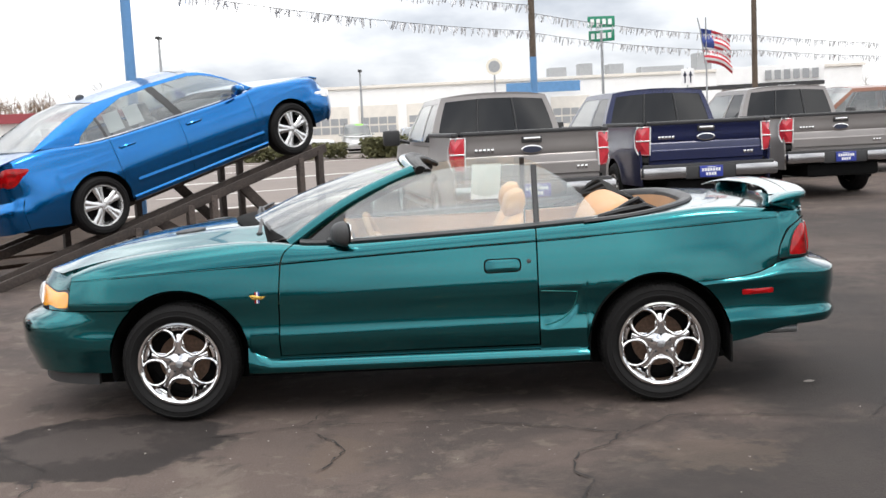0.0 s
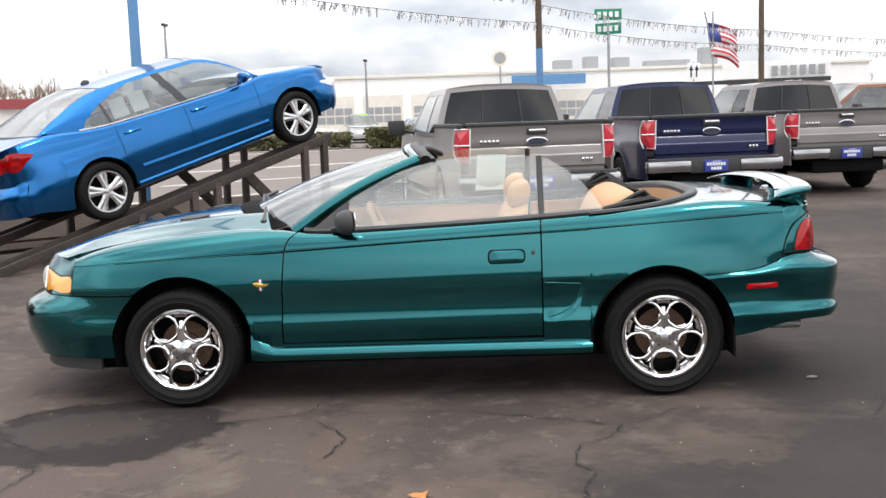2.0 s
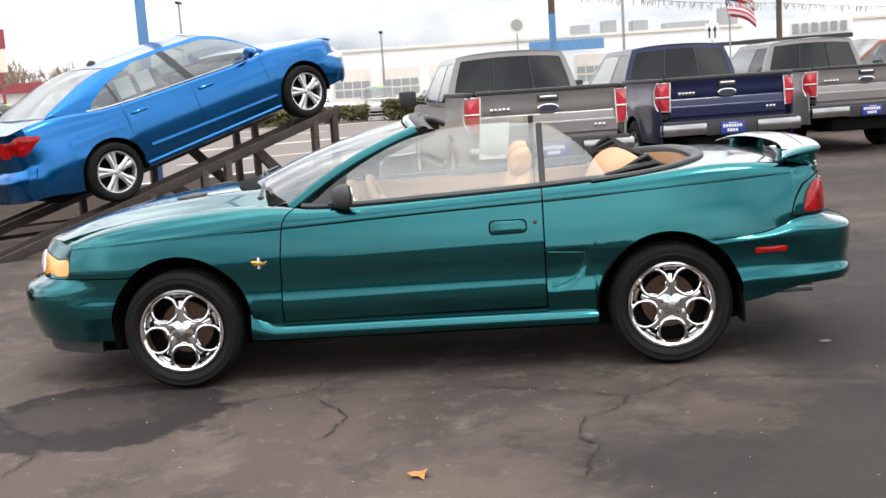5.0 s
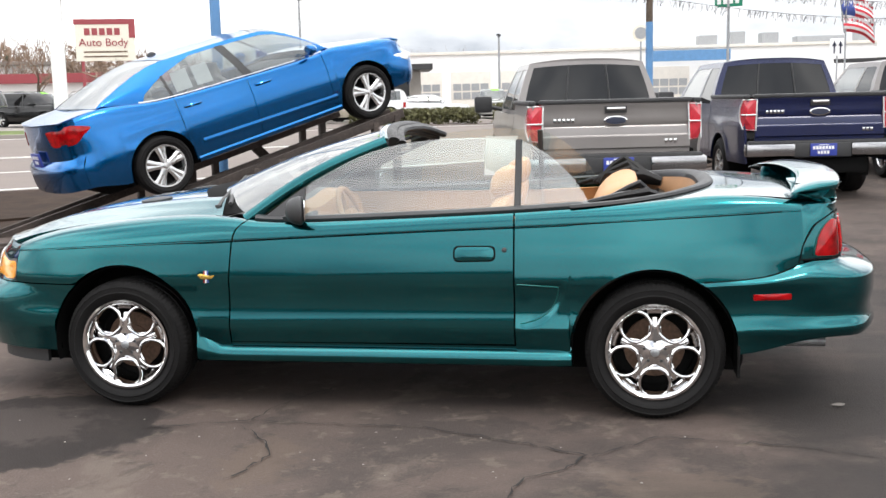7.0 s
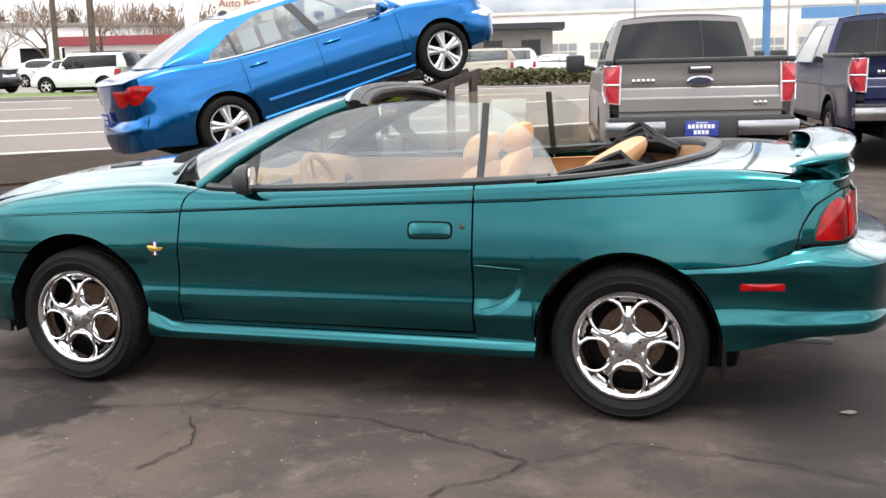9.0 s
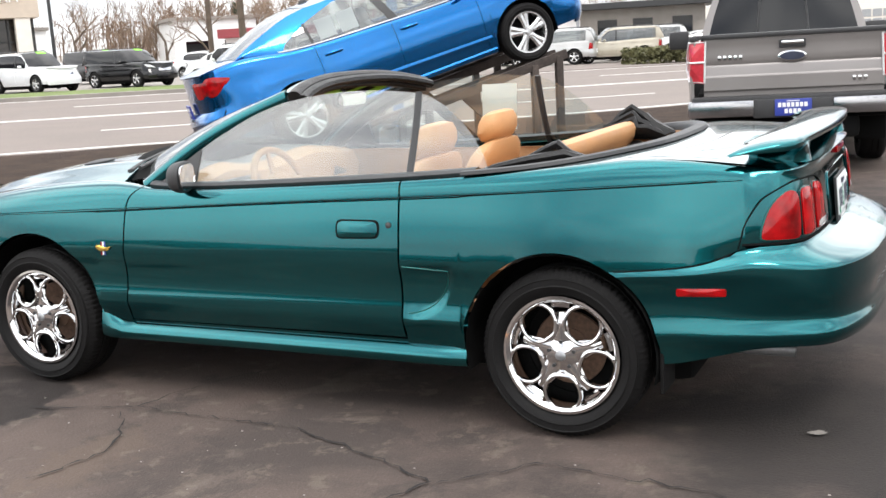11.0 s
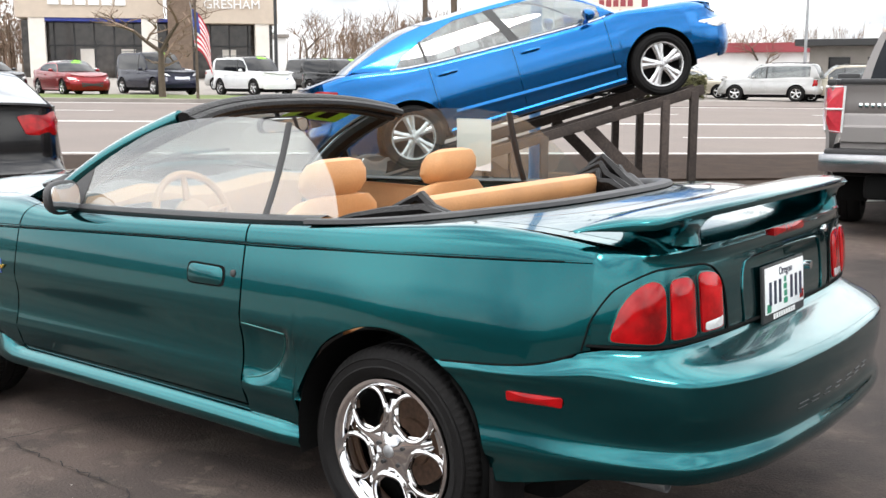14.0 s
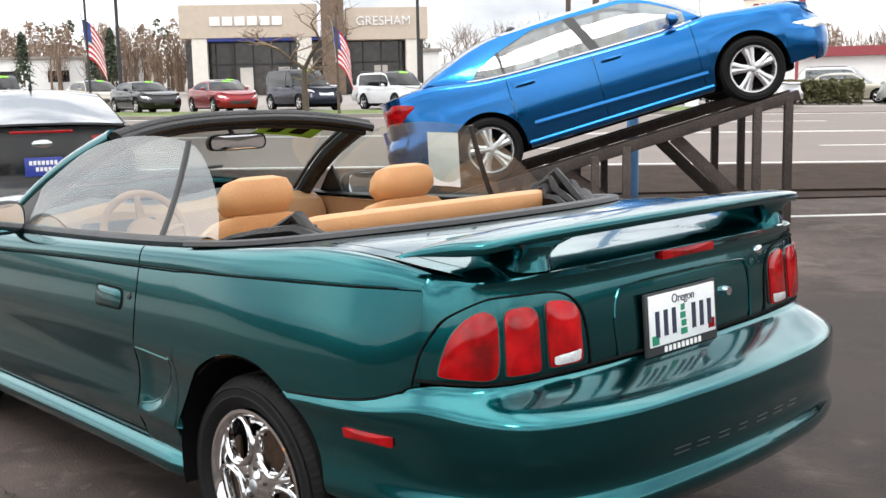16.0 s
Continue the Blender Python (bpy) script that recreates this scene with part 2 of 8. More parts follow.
def asphalt(name="lot_asphalt", k=0.78):
    """Worn lot asphalt: grey-brown with broad stains, lighter worn aggregate and fine grit."""
    m = mat(name, (0.124 * k, 0.094 * k, 0.081 * k), 0.88, 0, 0.18, 0.9, 0.5, 90, spec=0.22)
    n, l = m.node_tree.nodes, m.node_tree.links
    b = n["Principled BSDF"]
    src = b.inputs["Base Color"].links[0].from_socket
    co = n.new("ShaderNodeTexCoord")

    def layer(src, scale, detail, lo, hi, color, amount, dist=0.0):
        t = n.new("ShaderNodeTexNoise")
        t.inputs["Scale"].default_value, t.inputs["Detail"].default_value, t.inputs["Distortion"].default_value = scale, detail, dist * 0.3
        t.inputs["Roughness"].default_value = 0.66
        l.new(co.outputs["Object"], t.inputs["Vector"])
        r = n.new("ShaderNodeMapRange")
        r.inputs["From Min"].default_value, r.inputs["From Max"].default_value = lo, hi
        r.inputs["To Max"].default_value = amount
        l.new(t.outputs["Fac"], r.inputs["Value"])
        x = n.new("ShaderNodeMix")
        x.data_type = "RGBA"
        x.inputs["B"].default_value = (*color, 1)
        l.new(r.outputs["Result"], x.inputs["Factor"])
        l.new(src, x.inputs["A"])
        return x.outputs["Result"]

    src = layer(src, 0.55, 7, 0.48, 0.60, (0.045, 0.037, 0.034), 0.70, 0.8)
    src = layer(src, 1.3, 12, 0.55, 0.61, (0.144, 0.117, 0.097), 0.50, 1.4)
    src = layer(src, 2.6, 12, 0.55, 0.60, (0.045, 0.037, 0.034), 0.50, 1.2)
    src = layer(src, 7.0, 10, 0.57, 0.63, (0.156, 0.129, 0.101), 0.45, 0.6)
    src = layer(src, 45.0, 3, 0.62, 0.72, (0.172, 0.156, 0.140), 0.35)
    def blob(src, cx, cy, rx, ry, soft, color, amount, scale=2.2, wob=0.55):
        """A stained area with a soft, ragged edge; one use also carries the car's shade."""
        sb, dv, ln = n.new("ShaderNodeVectorMath"), n.new("ShaderNodeVectorMath"), n.new("ShaderNodeVectorMath")
        sb.operation, dv.operation, ln.operation = "SUBTRACT", "DIVIDE", "LENGTH"
        sb.inputs[1].default_value, dv.inputs[1].default_value = (cx, cy, 0), (rx, ry, 1)
        l.new(co.outputs["Object"], sb.inputs[0])
        l.new(sb.outputs["Vector"], dv.inputs[0])
        l.new(dv.outputs["Vector"], ln.inputs[0])
        t = n.new("ShaderNodeTexNoise")
        t.inputs["Scale"].default_value, t.inputs["Detail"].default_value, t.inputs["Roughness"].default_value = scale, 9, 0.62
        l.new(co.outputs["Object"], t.inputs["Vector"])
        ma = n.new("ShaderNodeMath")
        ma.operation = "MULTIPLY_ADD"
        ma.inputs[1].default_value = wob * 2
        l.new(t.outputs["Fac"], ma.inputs[0])
        l.new(ln.outputs["Value"], ma.inputs[2])
        r = n.new("ShaderNodeMapRange")
        r.inputs["From Min"].default_value, r.inputs["From Max"].default_value = 1 + wob + soft / 2, 1 + wob - soft / 2
        r.inputs["To Max"].default_value = amount
        l.new(ma.outputs[0], r.inputs["Value"])
        x = n.new("ShaderNodeMix")
        x.data_type = "RGBA"
        x.inputs["B"].default_value = (*color, 1)
        l.new(r.outputs["Result"], x.inputs["Factor"])
        l.new(src, x.inputs["A"])
        return x.outputs["Result"]

    dark = (0.031, 0.027, 0.025)
    src = blob(src, 5.6, 0.2, 3.6, 3.2, 0.5, dark, 0.85, 0.9, 0.9)
    src = blob(src, 2.2, -2.4, 1.5, 1.2, 0.5, dark, 0.85, 1.6, 0.8)
    # behind the car: a stain with the car's shadow painted into it
    src = blob(src, 2.35, -0.55, 0.85, 0.65, 0.4, dark, 0.85, 2.2, 0.8)
    src = blob(src, 1.7, 3.3, 1.7, 2.4, 0.4, dark, 0.80, 1.2, 0.9)
    src = blob(src, 10.0, 6.0, 6.0, 4.5, 0.8, dark, 0.75, 0.5, 0.9)
    src = blob(src, -1.60, -1.26, 0.62, 0.56, 0.10, (0.019, 0.016, 0.015), 0.86, 6.0, 0.34)
    src = blob(src, -1.72, -1.22, 0.40, 0.30, 0.35, (0.069, 0.056, 0.050), 0.55, 8.0, 1.3)
    src = blob(src, 1.35, -1.75, 0.30, 0.22, 0.4, (0.133, 0.098, 0.074), 0.30, 9.0, 1.5)
    src = blob(src, -0.35, -1.60, 0.16, 0.30, 0.4, (0.125, 0.090, 0.066), 0.30, 11.0, 1.5)
    src = blob(src, 0.25, -2.35, 0.45, 0.22, 0.4, (0.133, 0.098, 0.074), 0.30, 10.0, 1.5)
    l.new(src, b.inputs["Base Color"])
    return m


ASPHALT = asphalt()


# ---- mesh helpers ----
def part(name, bm, material, parent=None, label="", smooth=True):
    """Links a bmesh as one mesh object, under a thing or a part."""
    me = bpy.data.meshes.new(name)
    bm.normal_update()
    bm.to_mesh(me)
    bm.free()
    me.materials.append(material)
    if smooth:
        me.polygons.foreach_set("use_smooth", [True] * len(me.polygons))
        me.set_sharp_from_angle(angle=radians(38))
    ob = new(name, me)
    if parent is not None:
        ob.parent = parent
    if label:
        tagged(ob, label)
    return ob


def empty(name, label, category, m=None, group="", kind=""):
    ob = new(name)
    ob.empty_display_size = 0.1
    if m is not None:
        ob.matrix_world = m
    return tagged(ob, label, category, group, kind)


def box(bm, lo, hi, bevel=0.0, m=None):
    """An axis-aligned block from corner lo to corner hi, with bevelled edges."""
    c = [(a + b) / 2 for a, b in zip(lo, hi)]
    s = [abs(b - a) for a, b in zip(lo, hi)]
    g = bmesh.ops.create_cube(bm, size=1.0, matrix=Matrix.Translation(c) @ Matrix.Diagonal((*s, 1)))
    vs = g["verts"]
    if bevel:
        es = list({e for v in vs for e in v.link_edges})
        r = bmesh.ops.bevel(bm, geom=es, offset=min(bevel, min(s) * 0.45), segments=2, affect="EDGES", profile=0.6)
        vs = list({v for f in r["faces"] for v in f.verts} | {v for v in vs if v.is_valid})
    if m is not None:
        bmesh.ops.transform(bm, matrix=m, verts=[v for v in vs if v.is_valid])
    return vs


def rod(bm, a, b, r0, r1=None, seg=10):
    """A round bar from a to b."""
    a, b = Vector(a), Vector(b)
    d = b - a
    m = Matrix.Translation((a + b) / 2) @ d.to_track_quat("Z", "Y").to_matrix().to_4x4()
    return bmesh.ops.create_cone(bm, cap_ends=True, segments=seg, radius1=r0, radius2=r0 if r1 is None else r1, depth=d.length, matrix=m)["verts"]


def beam(bm, a, b, w, h, bevel=0.006, up=(0, 0, 1)):
    """A rectangular beam from a to b, w wide and h high."""
    a, b = Vector(a), Vector(b)
    x = (b - a).normalized()
    y = Vector(up).cross(x)
    if y.length < 1e-3:
        y = Vector((0, 1, 0)).cross(x)
    y.normalize()
    z = x.cross(y)
    m = Matrix((x, y, z)).transposed().to_4x4()
    m.translation = (a + b) / 2
    box(bm, (-(b - a).length / 2, -w / 2, -h / 2), ((b - a).length / 2, w / 2, h / 2), bevel, m)


def grid(bm, f, us, vs, flange=0.0, ref=None, mirror=False):
    """A sheet f(u, v); flange folds its border inwards, towards ref."""
    P = [[Vector(f(u, v)) for v in vs] for u in us]
    nu, nv = len(us), len(vs)
    sides = (1, -1) if mirror else (1,)
    for sg in sides:
        V = [[bm.verts.new((p.x, p.y * sg, p.z)) for p in row] for row in P]
        for i in range(nu - 1):
            for j in range(nv - 1):
                q = (V[i][j], V[i + 1][j], V[i + 1][j + 1], V[i][j + 1])
                try:
                    bm.faces.new(q if sg > 0 else q[::-1])
                except ValueError:
                    pass
        if flange:
            def inner(i, j):
                a, b = P[min(i + 1, nu - 1)][j], P[max(i - 1, 0)][j]
                c, d = P[i][min(j + 1, nv - 1)], P[i][max(j - 1, 0)]
                n = (a - b).cross(c - d)
                if n.length < 1e-9:
                    n = Vector((0, 0, 1))
                n.normalize()
                p = P[i][j]
                r = Vector(ref(p)) if ref else Vector((p.x * 0.85, 0, 0.55))
                if n.dot(p - r) > 0:
                    n = -n
                q = p + n * flange
                return bm.verts.new((q.x, q.y * sg, q.z))
            loop = [(i, 0) for i in range(nu)] + [(nu - 1, j) for j in range(1, nv)] + [(i, nv - 1) for i in range(nu - 2, -1, -1)] + [(0, j) for j in range(nv - 2, 0, -1)]
            R = [inner(*k) for k in loop]
            for k in range(len(loop)):
                k2 = (k + 1) % len(loop)
                a, b = V[loop[k][0]][loop[k][1]], V[loop[k2][0]][loop[k2][1]]
                if a is not b:
                    bm.faces.new((a, b, R[k2], R[k]))


def lathe(bm, prof, seg=32, m=None, start=0.0, end=2 * math.pi):
    """Turns the profile of (radius, height) round the y axis."""
    full = abs(end - start - 2 * math.pi) < 1e-6
    rings = []
    for k in range(seg if full else seg + 1):
        a = start + (end - start) * k / seg
        ring = []
        for r, h in prof:
            p = Vector((r * math.cos(a), h, r * math.sin(a)))
            ring.append(bm.verts.new(m @ p if m else p))
        rings.append(ring)
    cnt = seg
    for k in range(cnt):
        A, B = rings[k], rings[(k + 1) % len(rings)]
        for j in range(len(prof) - 1):
            bm.faces.new((A[j], A[j + 1], B[j + 1], B[j]))


def tube(bm, pts, r, seg=8, closed=False, flat=1.0, up=None, ends=True):
    """A tube of radius r (or a list of radii) along points; flat squeezes it along up."""
    pts = [Vector(p) for p in pts]
    n = len(pts)
    rs = r if isinstance(r, (list, tuple)) else [r] * n
    rings = []
    prev = None
    for i, p in enumerate(pts):
        if closed:
            d = pts[(i + 1) % n] - pts[i - 1]
        else:
            d = pts[min(i + 1, n - 1)] - pts[max(i - 1, 0)]
        d.normalize()
        u = Vector(up) if up else (prev if prev else Vector((0.13, 0.21, 0.97)))
        x = u.cross(d)
        if x.length < 1e-4:
            x = Vector((1, 0, 0)).cross(d)
        x.normalize()
        y = d.cross(x)
        prev = y
        rings.append([bm.verts.new(p + (x * math.cos(t) + y * math.sin(t) * flat) * rs[i]) for t in [2 * math.pi * k / seg for k in range(seg)]])
    for i in range(n if closed else n - 1):
        A, B = rings[i], rings[(i + 1) % n]
        for k in range(seg):
            bm.faces.new((A[k], A[(k + 1) % seg], B[(k + 1) % seg], B[k]))
    if not closed and ends:
        bm.faces.new(rings[0][::-1])
        bm.faces.new(rings[-1])


def spline(keys):
    """A smooth curve through (t, a, b, ..): a function of t that gives a value or a list."""
    keys = sorted(keys)
    T = [k[0] for k in keys]
    n = len(keys)

    def at(t):
        t = min(max(t, T[0]), T[-1])
        i = min(max(np.searchsorted(T, t) - 1, 0), n - 2)
        h = T[i + 1] - T[i]
        s = (t - T[i]) / h
        out = []
        for c in range(1, len(keys[0])):
            y0, y1 = keys[i][c], keys[i + 1][c]
            d = (y1 - y0) / h
            m0 = d if i == 0 else (y1 - keys[i - 1][c]) / (T[i + 1] - T[i - 1])
            m1 = d if i == n - 2 else (keys[i + 2][c] - y0) / (T[i + 2] - T[i])
            a, b = s * s, s * s * s
            out.append((2 * b - 3 * a + 1) * y0 + (b - 2 * a + s) * h * m0 + (-2 * b + 3 * a) * y1 + (b - a) * h * m1)
        return out[0] if len(out) == 1 else out
    return at


def lin(a, b, n):
    return [a + (b - a) * i / (n - 1) for i in range(n)]


def sstep(a, b, x):
    t = min(max((x - a) / (b - a), 0), 1)
    return t * t * (3 - 2 * t)


def rings_patch(bm, f, poly, lift=0.004, rings=4, sink=0.004, bulge=2.0):
    """A closed lens or panel on a surface f(a, b, height), with the outline poly in (a, b)."""
    ca = sum(p[0] for p in poly) / len(poly)
    cb = sum(p[1] for p in poly) / len(poly)
    prev = None
    for k in range(rings + 1):
        s = k / rings
        h = lift * (1 - s ** bulge * 0.55)
        cur = [bm.verts.new(f(ca + (a - ca) * s, cb + (b - cb) * s, h)) for a, b in poly] if k else [bm.verts.new(f(ca, cb, lift))]
        if k == 1:
            for i in range(len(poly)):
                bm.faces.new((prev[0], cur[i], cur[(i + 1) % len(poly)]))
        elif k > 1:
            for i in range(len(poly)):
                j = (i + 1) % len(poly)
                bm.faces.new((prev[i], cur[i], cur[j], prev[j]))
        prev = cur
    low = [bm.verts.new(f(a, b, -sink)) for a, b in poly]
    for i in range(len(poly)):
        j = (i + 1) % len(poly)
        bm.faces.new((prev[i], low[i], low[j], prev[j]))


def rounded(poly, r, n=4):
    """The polygon with its corners rounded by about r."""
    out = []
    m = len(poly)
    for i in range(m):
        p, a, b = Vector(poly[i]), Vector(poly[i - 1]), Vector(poly[(i + 1) % m])
        ra, rb = min(r, (a - p).length * 0.45), min(r, (b - p).length * 0.45)
        s, e = p + (a - p).normalized() * ra, p + (b - p).normalized() * rb
        for k in range(n + 1):
            t = k / n
            q = s * (1 - t) ** 2 + p * 2 * t * (1 - t) + e * t * t
            out.append((q.x, q.y))
    return out


# ---- car bodies: shared surface code (front at -x, left side at -y, wheels on z = 0) ----
def catmull(pts, n):
    """n samples of a smooth curve through 2D points."""
    out = []
    m = len(pts)
    for k in range(n):
        t = k / (n - 1) * (m - 1)
        i = min(int(t), m - 2)
        s = t - i
        p0, p1, p2, p3 = (Vector(pts[min(max(i + d, 0), m - 1)]) for d in (-1, 0, 1, 2))
        out.append(tuple(0.5 * (2 * p1 + (p2 - p0) * s + (2 * p0 - 5 * p1 + 4 * p2 - p3) * s * s + (3 * p1 - p0 - 3 * p2 + p3) * s ** 3)))
    return np.array(out)


class Shell:
    """A car's outer skin: a plan outline at bumper height and one above it, inset by height."""

    def __init__(self, low, high, inset, groove, top_edge, arches, sill=0.3, front_step=(0.6, 0.64), rear_step=(0.68, 0.73), front_inset=None, rear_inset=None, depth=0.008):
        self.U = np.linspace(0, 1, 400)
        self.B, self.T = catmull(low, 400), catmull(high, 400)
        zero = spline([(0, 0), (2, 0)])
        self.inset, self.fi, self.ri = spline(inset), spline(front_inset) if front_inset else zero, spline(rear_inset) if rear_inset else zero
        self.groove, self.q = spline(groove), spline(top_edge)
        self.arches, self.sill, self.fs, self.rs, self.depth = arches, sill, front_step, rear_step, depth
        self.x0, self.x1 = self.B[0][0], self.B[-1][0]

    def u_of(self, x):
        return float(np.interp(x, self.B[:, 0], self.U))

    def at(self, u, z, off=0.0):
        """The skin's point on the left side at plan place u and height z."""
        k = u * 399
        i = min(int(k), 398)
        s = k - i
        b = self.B[i] * (1 - s) + self.B[i + 1] * s
        t = self.T[i] * (1 - s) + self.T[i + 1] * s
        x = b[0]
        wf, wr = 1 - sstep(self.x0 + 0.22, self.x0 + 0.6, x), sstep(self.x1 - 0.55, self.x1 - 0.2, x)
        m = sstep(*self.fs, z) if x < 0 else sstep(*(self.rs(x) if callable(self.rs) else self.rs), z)
        p = b * (1 - m) + t * m
        d = (self.B[i + 1] - self.B[i]) * (1 - m) + (self.T[i + 1] - self.T[i]) * m
        ln = math.hypot(*d) or 1
        nx, ny = -d[1] / ln, d[0] / ln
        e = (1 - wf - wr) * self.inset(z) + wf * self.fi(z) + wr * self.ri(z) - off
        return (p[0] - nx * e, -(p[1] - ny * e), z)

    def side(self, x, z, off=0.0):
        return self.at(self.u_of(x), z, off)

    def panel(self, x, v, zlo, off=0.0):
        """v from 0 (lower edge) to 1 (crease) to 2 (top edge)."""
        zg = self.groove(x)
        if 0.989 < v < 1.0 or 1.0 < v < 1.03:
            off -= self.depth
        if v <= 1:
            return self.side(x, zlo + (zg - zlo) * v, off)
        a = Vector(self.side(x, zg, off))
        yq, zq = self.q(x)
        b = Vector((a.x, -yq, zq))
        t = v - 1
        h = zq - zg
        p1, p2 = a + Vector((0, 0.10 * (b.y - a.y), h * 0.62)), b + Vector((0, (a.y - b.y) * 0.62, h * 0.02))
        return a * (1 - t) ** 3 + p1 * 3 * t * (1 - t) ** 2 + p2 * 3 * t * t * (1 - t) + b * t ** 3

    def arch_z(self, x):
        """The lower edge of the side at x: sill or wheel opening."""
        for cx, cz, r in self.arches:
            if abs(x - cx) < r:
                return max(self.sill, cz + math.sqrt(r * r - (x - cx) ** 2))
        return self.sill

    def columns(self, xa, xb, step=0.06):
        """x places between xa and xb, closer together at the wheel openings' ends."""
        xs = {round(xa, 5), round(xb, 5)}
        x = xa
        while x < xb:
            if all(abs(x - c) > r for c, _, r in self.arches):
                xs.add(round(x, 5))
            x += step
        for c, cz, r in self.arches:
            for k in range(33):
                x = c - r * math.cos(math.pi * k / 32)
                if xa < x < xb:
                    xs.add(round(x, 5))
        xs = sorted(xs)
        return [x for i, x in enumerate(xs) if i == 0 or x - xs[i - 1] > 0.0008]


ROWS = lin(0, 0.984, 13) + [0.991, 1.004, 1.02, 1.04] + lin(1.12, 2, 9)
ROWS_PLAIN = lin(0, 0.9, 8) + lin(1.0, 2, 7)


def side_panel(name, sh, paint_m, parent, xa, xb, zlo, rows=ROWS, shift=None, both=True, flange=0.02, step=0.06, label="", relief=None, columns=None):
    """One pressed panel of the side, on the left and (both) on the right."""
    made = []
    for sg in ((1, -1) if both else (1,)):
        bm = bmesh.new()
        xs = columns or sh.columns(xa, xb, step)

        def f(x, v):
            xx = x
            if shift:
                k = (x - xa) / (xb - xa)
                xx = x + shift[0](v) * (1 - k) + shift[1](v) * k
            p = sh.panel(xx, v, zlo(x))
            if relief:
                p = sh.panel(xx, v, zlo(x), relief(p[0], p[2]))
            return (p[0], p[1] * sg, p[2])
        grid(bm, f, xs, rows, flange)
        made.append(part(name, bm, paint_m, parent, label))
    return made


def tyre_bm(R, w, rim, seg=40):
    bm = bmesh.new()
    prof = [(rim, -w * 0.36), (rim + 0.012, -w * 0.46), (rim + (R - rim) * 0.35, -w * 0.515), (rim + (R - rim) * 0.42, -w * 0.528), (rim + (R - rim) * 0.46, -w * 0.512), (rim + (R - rim) * 0.66, -w * 0.51), (rim + (R - rim) * 0.69, -w * 0.522), (rim + (R - rim) * 0.73, -w * 0.500), (R - 0.028, -w * 0.47), (R - 0.010, -w * 0.41),
            (R - 0.001, -w * 0.34), (R, -w * 0.2), (R - 0.007, -w * 0.19), (R - 0.007, -w * 0.16), (R, -w * 0.15), (R, w * 0.02), (R - 0.007, w * 0.03), (R - 0.007, w * 0.06), (R, w * 0.07), (R - 0.001, w * 0.3), (R - 0.03, w * 0.46), (rim + 0.01, w * 0.46), (rim, w * 0.36)]
    lathe(bm, prof, seg)
    if seg > 60:
        # shoulder lugs: every third rib of the tread edge is cut back
        n = len(prof)
        for i, v in enumerate(bm.verts):
            k, j = divmod(i, n)
            if k % 3 == 0 and (9 <= j <= 11 or j == 19):
                s = 1 - 0.0035 / R
                v.co.x, v.co.z = v.co.x * s, v.co.z * s
                v.co.y *= 0.985
    return bm


